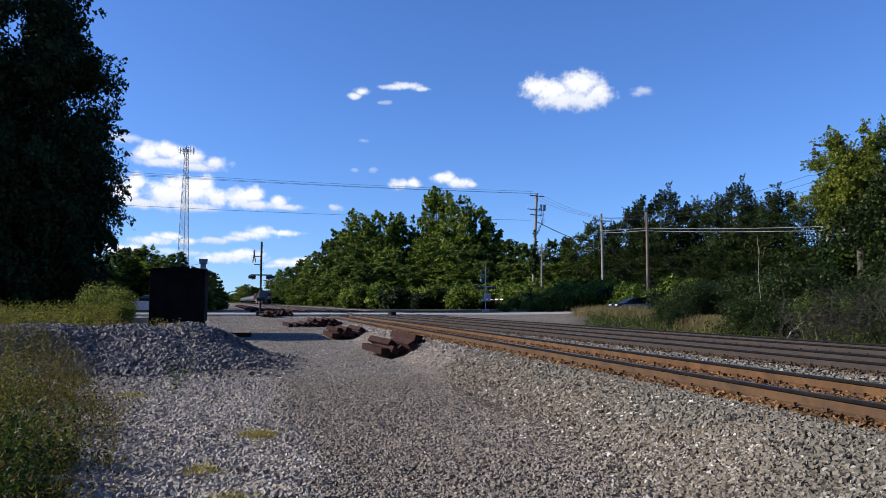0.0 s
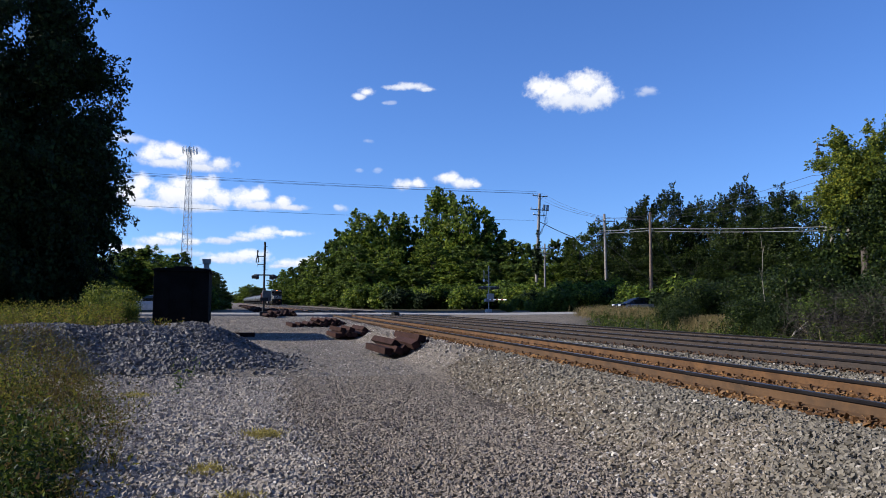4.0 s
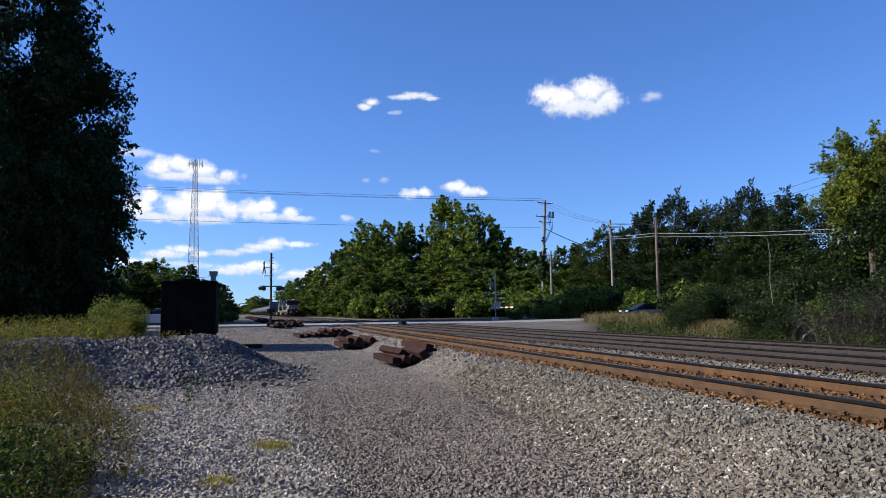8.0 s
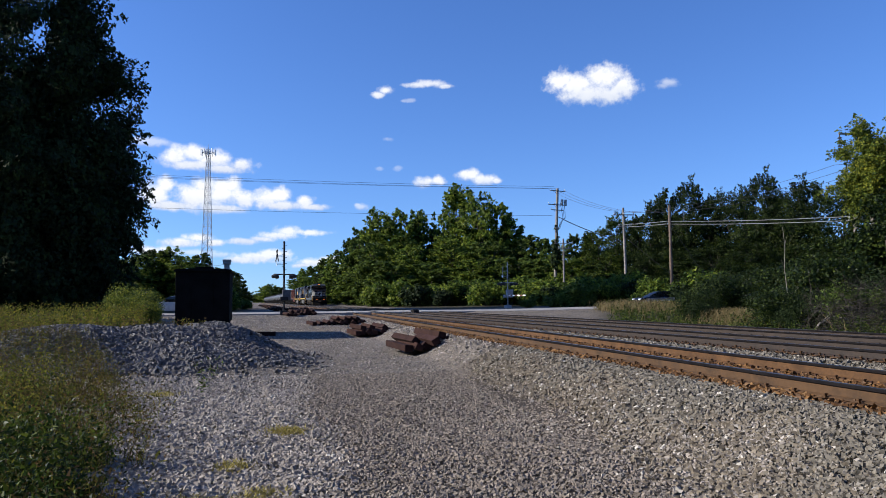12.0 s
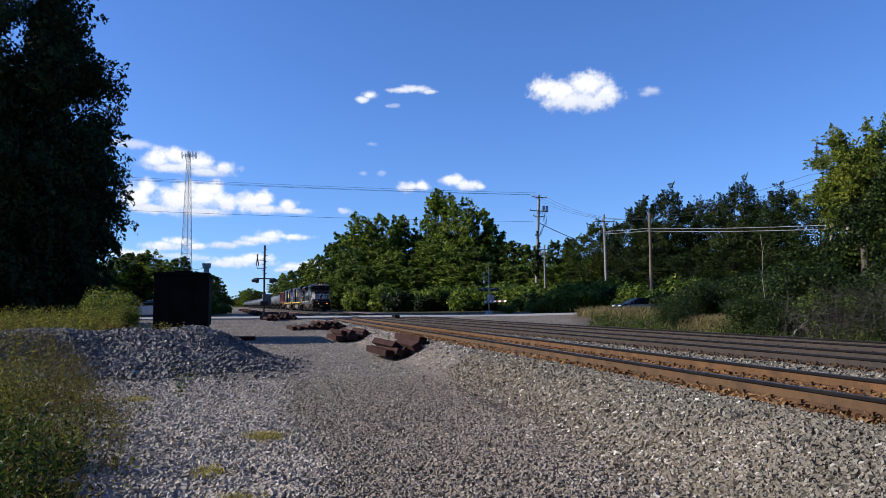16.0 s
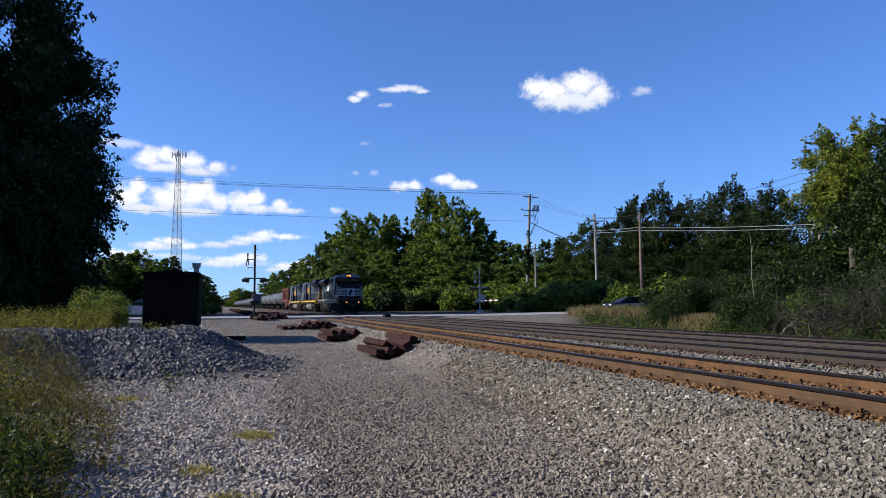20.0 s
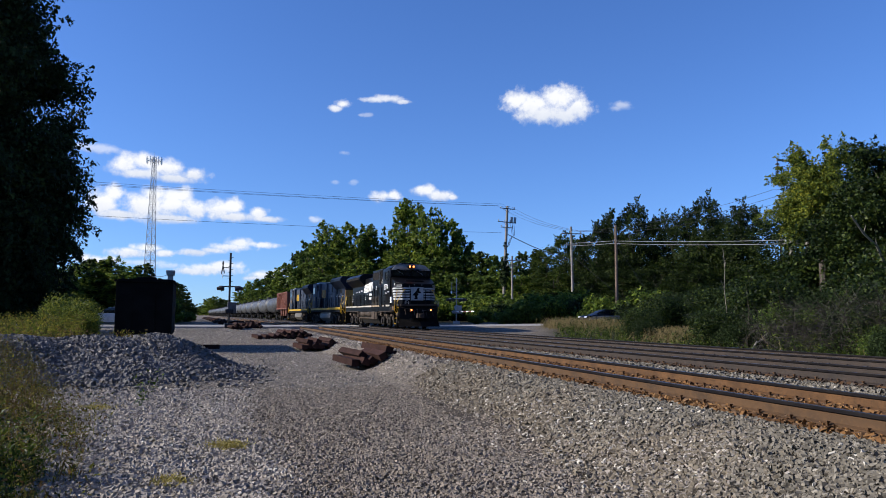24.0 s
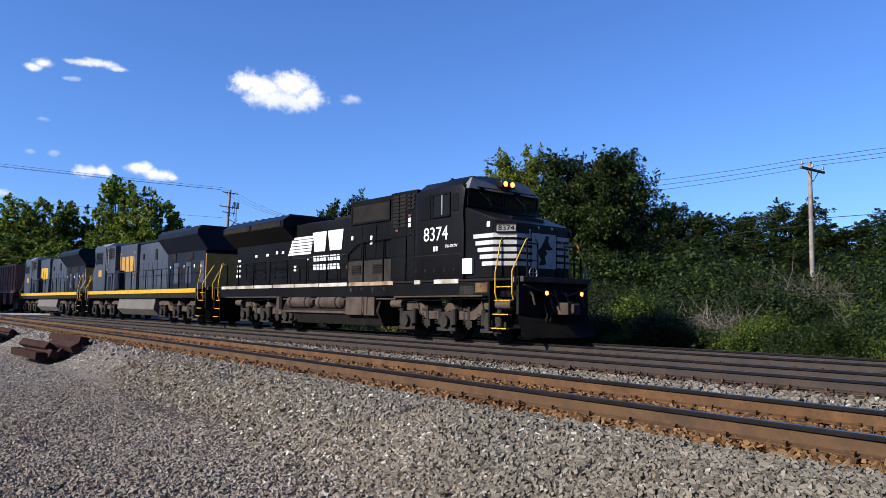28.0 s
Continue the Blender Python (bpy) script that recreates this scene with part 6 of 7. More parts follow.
def blue_unit(solid):
    """A blue-grey unit that runs with its radiators ahead; built cab first and turned round."""
    B, D, Y = M["body_blue"], M["body_dark"], M["yellow"]
    L = 21.0
    t = thing("diesel_locomotive", "blue-grey freight locomotive with a yellow sill stripe", "locomotive", group="train vehicles")
    part("frame", boxes((-1.50, 0.9, 1.22, 1.50, L - 0.9, 1.5), (-1.2, 0.1, 1.2, 1.2, L - 0.1, 1.5), bevel=0.01), M["under_dark"], t)
    part("walkway", boxes((-1.52, 0.05, 1.62, 1.52, L - 0.05, 1.68)), M["under_dark"], t)
    for s in (-1, 1):
        a, b = sorted((s * 1.50, s * 1.54))
        part("sill_stripe", boxes((a, 0.95, 1.46, b, L - 0.95, 1.66)), Y, t, "yellow stripe along the sill")
    nose = [(-0.95, 0.9), (0.95, 0.9), (1.44, 1.5), (1.44, 2.4), (-1.44, 2.4), (-1.44, 1.5)]
    part("nose", prism(nose, 1.68, 3.05, "z", 0.05), B, t, "", True)
    cab = prism([(2.0, 1.68), (4.6, 1.68), (4.6, 4.40), (2.5, 4.55), (2.05, 4.35), (2.3, 3.5), (2.0, 3.05)], -1.53, 1.53, "x", 0.04)
    part("cab", cab, B, t, "blue-grey crew cab", True)
    part("cab_roof", prism([(-1.5, 4.38), (1.5, 4.38), (1.0, 4.66), (-1.0, 4.66)], 2.3, 4.6, "y", 0.02), M["galv"], t)
    for x in (-1.545, 1.515):
        win = part("side_window", boxes((x, 2.6, 3.35, x + 0.03, 3.1, 4.05), (x, 3.2, 3.35, x + 0.03, 3.9, 4.05)), M["glass"], t, "dark cab side window")
        part("window_frame", boxes((x - 0.02, 2.5, 3.28, x + 0.035, 2.6, 4.12), (x - 0.02, 3.1, 3.28, x + 0.035, 3.2, 4.12), (x - 0.02, 3.9, 3.28, x + 0.035, 4.0, 4.12)), D, win)
    for x0, x1 in ((-1.4, -0.08), (0.08, 1.4)):
        part("windscreen", boxes((x0, -0.02, 0, x1, 0.02, 0.74), bevel=0.015), M["glass"], t, m=pose(0, 2.16, 3.52, 13, 0, 0))
    part("cabinet", boxes((-1.42, 4.6, 1.68, 1.42, 6.3, 4.4), bevel=0.03), B, t)
    part("equipment_hood", boxes((-1.15, 6.3, 1.68, 1.15, 9.6, 4.35), bevel=0.04), B, t, "blue-grey equipment hood")
    part("engine_hood", boxes((-0.98, 9.6, 1.68, 0.98, 14.4, 4.28), bevel=0.06), B, t, "", True)
    part("hood_roof", boxes((-0.8, 6.3, 4.33, 0.8, 14.4, 4.45), bevel=0.04), D, t, "dark blue roof")
    part("exhaust_stack", boxes((-0.3, 10.4, 4.40, 0.3, 11.5, 4.62), bevel=0.03), M["under_dark"], t)
    part("radiator_hood", boxes((-0.98, 14.4, 1.68, 0.98, 19.7, 3.8), bevel=0.03), D, t, "dark blue radiator section")
    part("radiator_wing", prism([(-0.98, 3.5), (0.98, 3.5), (1.52, 4.22), (1.52, 4.45), (1.3, 4.66), (-1.3, 4.66), (-1.52, 4.45), (-1.52, 4.22)], 14.3, 20.0, "y", 0.03), D, t, "wide dark blue radiator overhang")
    part("end_panel", boxes((-0.96, 19.7, 1.70, 0.96, 19.78, 3.35), bevel=0.01), M["orange"], t, "yellow end of the long hood")
    for s in (-1, 1):
        for k in range(6):
            y0 = 14.6 + 0.85 * k
            a, b = sorted((s * 0.975, s * 1.0))
            part("hood_door", boxes((a, y0, 1.95, b, y0 + 0.75, 3.0), bevel=0.01), B if k % 2 else D, t)
        for k in range(6):
            y0 = 9.7 + 0.78 * k
            a, b = sorted((s * 0.975, s * 1.0))
            part("hood_door", boxes((a, y0, 1.85, b, y0 + 0.7, 3.2), bevel=0.008), B, t)
        for y0, z0, w_, h_ in ((6.5, 1.75, 0.9, 1.1), (5.0, 1.75, 0.5, 0.8)):
            a, b = sorted((s * 1.2, s * 1.46))
            part("equipment_box", boxes((a, y0, z0, b, y0 + w_, z0 + h_), bevel=0.02), D, t)
        louvres(t, 5.0, 3.6, 5.6, 4.25, s * 1.43, 6, M["under_dark"])
        a, b = sorted((s * 0.985, s * 1.012))
        for y0, z0, w_, h_ in ((15.0, 3.08, 0.7, 0.42), (16.1, 2.2, 0.5, 0.7), (17.2, 3.1, 0.9, 0.35), (18.5, 2.1, 0.6, 0.9), (12.4, 3.3, 0.35, 0.6), (10.2, 3.4, 0.3, 0.3)):
            part("vent_panel", boxes((a, y0, z0, b, y0 + w_, z0 + h_), bevel=0.006), M["under_dark"], t, "dark vent panel")
        for y0 in (14.9, 16.9, 18.3, 19.2):
            part("warning_label", boxes((a - 0.004, y0, 2.7, b + 0.004, y0 + 0.1, 2.85)), M["white"], t)
        ladder = [((s * 1.5, 4.75 + d, 2.9), (s * 1.5, 4.75 + d, 4.45), 0.015) for d in (0, 0.4)] + [((s * 1.5, 4.75, 3.0 + 0.25 * k), (s * 1.5, 5.15, 3.0 + 0.25 * k), 0.012) for k in range(6)]
        part("ladder", tubes(*ladder, sides=5), M["galv"], t)
        # plain yellow emblem: brackets and three solid figures
        x = s * 1.155 if s < 0 else s * 1.155 + 0.012
        Yc = Y if solid else M["orange"]
        for y0 in (8.38, 7.58, 6.78):
            part("side_emblem", flank([rect(y0, 2.75, y0 + 0.66, 3.65)], x), Yc, t, "solid yellow emblem block")
        if not solid:
            for yb, ya in ((9.25, 9.12), (6.45, 6.48)):
                part("emblem_bracket", flank([rect(yb, 2.4, yb + 0.07, 3.9), rect(ya, 2.4, ya + 0.18, 2.48), rect(ya, 3.82, ya + 0.18, 3.9)], x), Yc, t, "yellow bracket line")
        part("small_mark", flank([rect(3.2, 2.55, 3.9, 2.95)], s * 1.535 if s < 0 else s * 1.535 + 0.012), M["orange"], t)
    part("fuel_tank", prism([(-1.35, 1.25), (1.35, 1.25), (1.45, 0.62), (1.1, 0.28), (-1.1, 0.28), (-1.45, 0.62)], 7.2, 13.8, "y", 0.05), M["fuel_grey"], t, "large grey fuel tank")
    loco_trucks(t, (3.9, 17.0), 2.0)
    ys = [6.0 + 1.28 * k for k in range(11)]
    for x in (-1.47, 1.47):
        stanchions(t, ys, x, 1.68, 2.7, D)
        handrail(t, [(x, 4.7, 2.7), (x, 19.5, 2.7)], 0.02, D)
    pilot(t, L, M["under_dark"], Y, 0.0)
    pilot(t, L, M["under_dark"], Y, L)
    return t, L


def freight_truck_bm():
    bm = bmesh.new()
    for s in (-1, 1):
        x0, x1 = sorted((s * 0.98, s * 1.12))
        b2 = prism([(-1.15, 0.62), (-0.5, 0.84), (0.5, 0.84), (1.15, 0.62), (1.15, 0.40), (0.8, 0.40), (0.45, 0.25), (-0.45, 0.25), (-0.8, 0.40), (-1.15, 0.40)], x0, x1, "x", 0.015)
        tmp = bpy.data.meshes.new("tmp")
        b2.to_mesh(tmp)
        b2.free()
        bm.from_mesh(tmp)
        bpy.data.meshes.remove(tmp)
    box_bm(bm, -1.1, -0.2, 0.45, 1.1, 0.2, 0.78)
    return bm


FT_M = mesh_of("side_frame", freight_truck_bm(), M["under_dark"])


def freight_trucks(t, centres):
    for c in centres:
        tr = part("truck", FT_M, None, t, m=pose(0, c, 0))
        for a in (-0.9, 0.9):
            part("wheelset", WHEEL_SMALL, None, tr, m=pose(0, a, 0.457))


def tank_car():
    L = 16.6
    t = thing("tank_car", "dark grey cylindrical tank car in the train", "rail car", group="train vehicles")
    bm = bmesh.new()
    r, z = 1.48, 2.55
    prof = [(0.45, 0.0), (0.50, 0.6), (0.65, 1.0), (0.85, 1.3), (1.15, r)]
    ys = prof + [(L - a, b) for a, b in prof[::-1]]
    rings = [[bm.verts.new((q * math.cos(k * math.pi / 14), yy, z + q * math.sin(k * math.pi / 14))) for k in range(28)] for yy, q in ((a, max(b, 0.01)) for a, b in ys)]
    for a, b in zip(rings, rings[1:]):
        for k in range(28):
            bm.faces.new((a[k], a[(k + 1) % 28], b[(k + 1) % 28], b[k]))
    bmesh.ops.recalc_face_normals(bm, faces=bm.faces)
    part("tank", bm, M["tank_grey"], t, "", True)
    for y in (3.6, 6.2, L / 2, L - 6.2, L - 3.6):
        part("seam_band", tubes(((0, y - 0.03, z), (0, y + 0.03, z), r + 0.012), sides=28), M["tank_grey"], t)
    part("manway", tubes(((0, L / 2, z + r - 0.1), (0, L / 2, z + r + 0.32), 0.42), sides=16), M["tank_grey"], t)
    bm = boxes((-0.9, L / 2 - 1.1, z + r - 0.05, 0.9, L / 2 + 1.1, z + r + 0.0))
    part("platform", bm, M["under_dark"], t)
    handrail(t, [(-0.9, L / 2 - 1.1, z + r), (-0.9, L / 2 - 1.1, z + r + 0.5), (-0.9, L / 2 + 1.1, z + r + 0.5), (-0.9, L / 2 + 1.1, z + r)], 0.02, M["under_dark"])
    part("sill", boxes((-0.3, 0, 0.85, 0.3, L, 1.1), (-1.45, 0.1, 1.0, 1.45, 1.3, 1.12), (-1.45, L - 1.3, 1.0, 1.45, L - 0.1, 1.12), (-1.2, 2.2, 0.9, 1.2, 2.6, 1.4), (-1.2, L - 2.6, 0.9, 1.2, L - 2.2, 1.4)), M["under_dark"], t)
    part("coupler", boxes((-0.15, -0.6, 0.8, 0.15, 0, 1.02), (-0.15, L, 0.8, 0.15, L + 0.6, 1.02)), M["under_dark"], t)
    for y in (0.15, 1.2, L - 1.2, L - 0.15):
        handrail(t, [(-1.42, y, 1.1), (-1.42, y, 2.0)], 0.018, M["under_dark"], "grab_iron")
    freight_trucks(t, (2.4, L - 2.4))
    return t, L


def hopper_car():
    L = 14.2
    t = thing("hopper_car", "rusty red ribbed hopper car behind the locomotives", "rail car", group="train vehicles")
    part("body", prism([(-1.5, 1.9), (1.5, 1.9), (1.5, 4.25), (-1.5, 4.25)], 0.5, L - 0.5, "y", 0.03), M["hopper_red"], t)
    for k in range(3):
        y = 3.0 + 3.0 * k
        b = prism([(y, 1.9), (y + 2.4, 1.9), (y + 1.5, 0.7), (y + 0.9, 0.7)], -1.2, 1.2, "x", 0.02)
        part("hopper_chute", b, M["hopper_red"], t)
    me = mesh_of("rib", boxes((-0.05, -0.06, 1.85, 0.05, 0.06, 4.3), bevel=0.01), M["hopper_red"])
    for k in range(12):
        for x in (-1.53, 1.53):
            part("rib", me, None, t, m=pose(x, 0.7 + k * (L - 1.4) / 11, 0))
    for x in (-1.5, 1.5):
        part("top_rail", boxes((x - 0.08, 0.4, 4.2, x + 0.08, L - 0.4, 4.36), bevel=0.01), M["hopper_red"], t)
        part("side_sill", boxes((x - 0.07, 0.4, 1.75, x + 0.07, L - 0.4, 1.98), bevel=0.01), M["hopper_red"], t)
    part("sill", boxes((-0.3, 0, 0.85, 0.3, L, 1.15), (-1.45, 0.1, 1.0, 1.45, 1.0, 1.12), (-1.45, L - 1.0, 1.0, 1.45, L - 0.1, 1.12)), M["under_dark"], t)
    part("coupler", boxes((-0.15, -0.6, 0.8, 0.15, 0, 1.02), (-0.15, L, 0.8, 0.15, L + 0.6, 1.02)), M["under_dark"], t)
    for y in (0.25, L - 0.25):
        part("ladder", tubes(*[((-1.48, y - 0.2, 1.2 + 0.3 * k), (-1.48, y + 0.2, 1.2 + 0.3 * k), 0.015) for k in range(10)], sides=5), M["under_dark"], t)
    freight_trucks(t, (2.2, L - 2.2))
    return t, L


TRAIN_V, NOSE_Y0 = 8.95, 263.9
LINE = math.degrees(math.atan(0.0105))
MOVING = []
lead, back = black_unit()
MOVING.append((lead, 0.0, 0.0))
back += 0.9
for solid in (False, True):
    u, length = blue_unit(solid)
    squeeze(u, 0.92)
    length *= 0.92
    MOVING.append((u, back + length, 180.0))
    back += length + 1.1
u, length = hopper_car()
MOVING.append((u, back, 0.0))
back += length + 1.1
first_tank, length = tank_car()
for k in range(30):
    MOVING.append((first_tank if k == 0 else copy_thing(first_tank, Matrix()), back, 0.0))
    back += length + 1.15


def nose_y(t):
    return NOSE_Y0 - TRAIN_V * t


def motions():
    for ob, m in CLOUDS:
        walk(ob, [(t, Matrix.Rotation(radians(-0.032 * t), 4, "Z") @ m) for t in (0.0, 14.0, 28.0)])
    for ob, b, turn in MOVING:
        rows = []
        for k in range(9):
            t = 3.5 * k
            y = nose_y(t) + b
            rows.append((t, pose(float(track_x(3, y)), y, RAIL_Z, 0, 0, LINE + turn)))
        walk(ob, rows)
    for w, r in WHEELS:
        y = w.matrix_basis.translation.y
        turned = w.parent in (MOVING[1][0], MOVING[2][0])
        rows = []
        for k in range(351):
            t = 0.08 * k
            a = TRAIN_V * t / r * (-1 if turned else 1)
            rows.append((t, Matrix.Translation((0, y, r)) @ Matrix.Rotation(a, 4, "X")))
        walk(w, rows)

# ---- loose timbers ----
TIMBER_M = mesh_of("railway_timber", boxes((-0.125, -1.3, -0.1, 0.125, 1.3, 0.1), bevel=0.012), M["tie_red"])


def timber(x, y, z, rx, ry, rz, label="creosoted brown railway tie lying in a loose stack"):
    ob = new("railway_tie", TIMBER_M)
    ob.matrix_basis = pose(x, y, z, rx, ry, rz)
    return tagged(ob, label, "railway tie", "stacked railway ties")


def timber_row(x, y, rows, base=None):
    """Ties side by side; rows of sideways place, height of the middle, roll, shift along, turn."""
    for dx, dz, roll, dy, turn in rows:
        g = float(ground_z(x + dx, y)) if base is None else base
        timber(x + dx, y + dy, g + dz, 0.5, roll, turn)


def timber_stack(x, y, n, seed, turn=2):
    """A heap of ties tipped on their edges in a row, a few across the top."""
    r = random.Random(seed)
    low = max(3, int(n * 0.7))
    rows = [((k - (low - 1) / 2) * 0.31 + r.uniform(-0.03, 0.03), 0.13, r.choice((45, 38, 8, -40)), r.uniform(-0.2, 0.2), turn + r.uniform(-4, 4)) for k in range(low)]
    rows += [((k - (n - low - 1) / 2) * 0.42 + 0.2 + r.uniform(-0.08, 0.08), 0.33, r.choice((20, 40, 8)), r.uniform(-0.15, 0.25), turn + r.uniform(-3, 6)) for k in range(n - low)]
    timber_row(x, y, rows)


timber_row(5.3, 23.3, ((-0.80, 0.10, 3, -0.05, 3), (-0.46, 0.13, 24, -0.18, 2), (-0.52, 0.30, 38, 0.25, 4), (-0.14, 0.14, 42, -0.05, -2), (0.08, 0.30, -30, -0.22, 0), (0.32, 0.13, 30, 0.0, 3), (0.30, 0.47, 14, 0.30, 5), (0.60, 0.14, -38, 0.1, -4), (0.66, 0.30, 18, 0.35, 1), (0.88, 0.12, 10, 0.2, 6)), 0.13)
timber_row(5.4, 34.2, ((-0.92, 0.10, 2, -0.1, 2), (-0.66, 0.13, 30, 0.1, 3), (-0.36, 0.14, 44, -0.05, 0), (-0.06, 0.13, 8, 0.0, -2), (0.26, 0.14, 40, 0.1, 2), (0.58, 0.14, -42, 0.0, 3), (0.92, 0.13, 40, 0.15, 1), (-0.70, 0.33, 12, 0.15, 4), (-0.22, 0.34, 22, 0.2, 1), (0.36, 0.33, 38, 0.3, 3)), 0.13)
timber_row(5.0, 43.7, ((-1.75, 0.10, 0, -0.1, 4), (-1.25, 0.10, 4, 0.1, 1), (-0.85, 0.13, 40, 0.0, 2), (-0.5, 0.14, 44, 0.1, -1), (-0.15, 0.13, 36, 0.0, 3), (0.2, 0.14, 45, 0.1, 0), (0.55, 0.14, 42, -0.1, 2), (0.9, 0.14, -40, 0.1, 3), (1.25, 0.13, 40, 0.2, 1), (-0.3, 0.33, 40, 0.3, 2), (0.1, 0.34, 20, 0.2, 4), (0.5, 0.34, 44, 0.3, 1), (0.9, 0.33, 30, 0.2, -2)), 0.30)
timber(-0.3, 36.0, float(ground_z(-0.3, 36)) + 0.11, 0, 2, 78)
for k, (x, y, n) in enumerate(((2.6, 56.0, 5), (3.9, 58.2, 6), (4.6, 73.0, 6), (3.4, 76.0, 7), (2.6, 84.0, 7), (2.5, 95.0, 7), (2.3, 108.0, 7), (2.2, 122.0, 7), (2.0, 140.0, 7), (1.9, 160.0, 7), (1.6, 185.0, 7))):
    timber_stack(x, y, n, 20 + k, 4)

switch = thing("switch_machine", "low black switch machine bolted to the tie ends", "switch machine", pose(12.75, 58.6, 0.56, 0, 0, 2))
part("case", boxes((-0.22, -0.55, 0.06, 0.22, 0.55, 0.30), bevel=0.03), M["under_dark"], switch)
part("lid", boxes((-0.24, -0.35, 0.29, 0.24, 0.35, 0.38), bevel=0.03), M["under_dark"], switch)
part("rod", tubes(((-0.2, 0.1, 0.12), (-0.75, 0.1, 0.10), 0.025)), M["under"], switch)
for y in (-0.4, 0.4):
    part("foot", boxes((-0.3, y - 0.06, -0.03, 0.3, y + 0.06, 0.07)), M["under_dark"], switch)

# ---- poles and wires ----


def pole(x, y, top, r, material, label, arms=(), lean=0.0, arm_turn=0.0):
    """A tapered wooden pole; arms: rows of height, length, insulators."""
    z = float(ground_z(x, y))
    t = thing("utility_pole", label, "utility pole", pose(x, y, z - 0.05, 0, lean, 0), "utility poles")
    part("post", tubes(((0, 0, -0.5), (0, 0, top - z), r, r * 0.72), sides=14), material, t, "", True)
    for h, length, n in arms:
        hz = h - z
        a = part("crossarm", boxes((-length / 2, -0.19, hz - 0.06, length / 2, -0.08, hz + 0.06), bevel=0.01), M["pole_brown"] if n == 3 else M["pole"], t, m=pose(0, 0, 0, 0, 0, arm_turn))
        part("brace", tubes(((-0.55, -0.16, hz - 0.05), (0, -0.14, hz - 0.62), 0.02), ((0.55, -0.16, hz - 0.05), (0, -0.14, hz - 0.62), 0.02), sides=5), M["pole_brown"], a)
        for k in range(n):
            u = (k / (n - 1) - 0.5) * (length - 0.2) if n > 1 else 0
            part("insulator", tubes(((u, -0.13, hz + 0.06), (u, -0.13, hz + 0.16), 0.025), ((u, -0.13, hz + 0.15), (u, -0.13, hz + 0.22), 0.075), ((u, -0.13, hz + 0.22), (u, -0.13, hz + 0.30), 0.06)), M["galv"], a)
    return t


pA = pole(43.4, 101.1, 18.4, 0.26, M["pole"], "tall leaning grey-brown utility pole with transformers and vines", ((18.0, 2.4, 3), (15.9, 3.0, 4), (15.1, 2.0, 2)), 2.6)
for dx in (0.7, 1.25):
    part("switch", boxes((dx - 0.18, -0.35, 15.1, dx + 0.18, -0.1, 15.9), bevel=0.04), M["galv"], pA)
for k in range(3):
    handrail(pA, [(0.5 + 0.3 * k, -0.2, 15.0), (0.9 + 0.2 * k, -0.2, 13.2), (0.5, -0.2, 11.6 + 0.4 * k), (0.15, -0.1, 11.2)], 0.03, M["wire"], "jumper_cable")
rngv = np.random.default_rng(77)
vv, vf = leaf_cloud([(-0.1 - 0.25 * math.sin(k), -0.2, 5.5 + 0.42 * k) for k in range(16)], [0.42 + 0.28 * math.sin(k * 0.35) for k in range(16)], 1500, 0.26, rngv)
part("vine", array_mesh("vine", vv, vf, M["leaf_dark"]), None, pA, "dark green climbing vine")
pole(38.6, 86.8, 9.5, 0.15, M["pole"], "short grey utility pole with two crossarms", ((8.9, 2.6, 4), (8.2, 1.6, 2)))
pole(44.2, 80.8, 12.9, 0.19, M["pole"], "grey utility pole with crossarm before the wood", ((12.0, 2.8, 3), (10.6, 1.6, 2)), -1.0)
pole(44.5, 71.3, 12.0, 0.20, M["pole_brown"], "plain brown utility pole behind the road", ())
pole(43.4, 44.6, 9.4, 0.16, M["pole"], "grey utility pole half hidden by a tree", ((7.4, 1.4, 2),))
pD = pole(38.7, 16.5, 9.45, 0.135, M["pole"], "weathered grey utility pole with a dark crossarm", ((9.0, 2.3, 3),), 0.6, -5)
pole(-19.5, 108, 8.0, 0.14, M["pole_brown"], "dark thin pole beyond the road", ())
insul = thing("insulator_string", "dark string of disc insulators hanging at a pole top", "insulator", pose(41.6, 43.8, 12.1))
for k in range(7):
    part("disc", tubes(((0, 0, 0.2 * k), (0, 0, 0.2 * k + 0.1), 0.16, 0.10), sides=12), M["wire"], insul)
part("rod", tubes(((0, 0, -0.1), (0, 0, 1.6), 0.03)), M["wire"], insul)
part("hanger", boxes((-0.06, -0.06, 1.5, 2.6, 0.06, 1.62)), M["pole"], insul)
part("post", tubes(((2.6, 0, -12.0), (2.6, 0, 2.0), 0.17, 0.13)), M["pole"], insul)


def wire(a, b, sag, r, label="thin black overhead wire between poles", n=20, metal="wire"):
    a, b = Vector(a), Vector(b)
    pts = [a.lerp(b, k / n) - Vector((0, 0, 4 * sag * (k / n) * (1 - k / n))) for k in range(n + 1)]
    bm = bmesh.new()
    across = (b - a).cross(Vector((0, 0, 1))).normalized()
    rings = [[bm.verts.new(p + across * u * r + Vector((0, 0, v * r))) for u, v in ((1, 0), (0, 1), (-1, 0), (0, -1))] for p in pts]
    for p, q in zip(rings, rings[1:]):
        for i in range(4):
            bm.faces.new((p[i], p[(i + 1) % 4], q[(i + 1) % 4], q[i]))
    return tagged(part("overhead_wire", bm, M[metal]), label, "wire", "overhead wires")


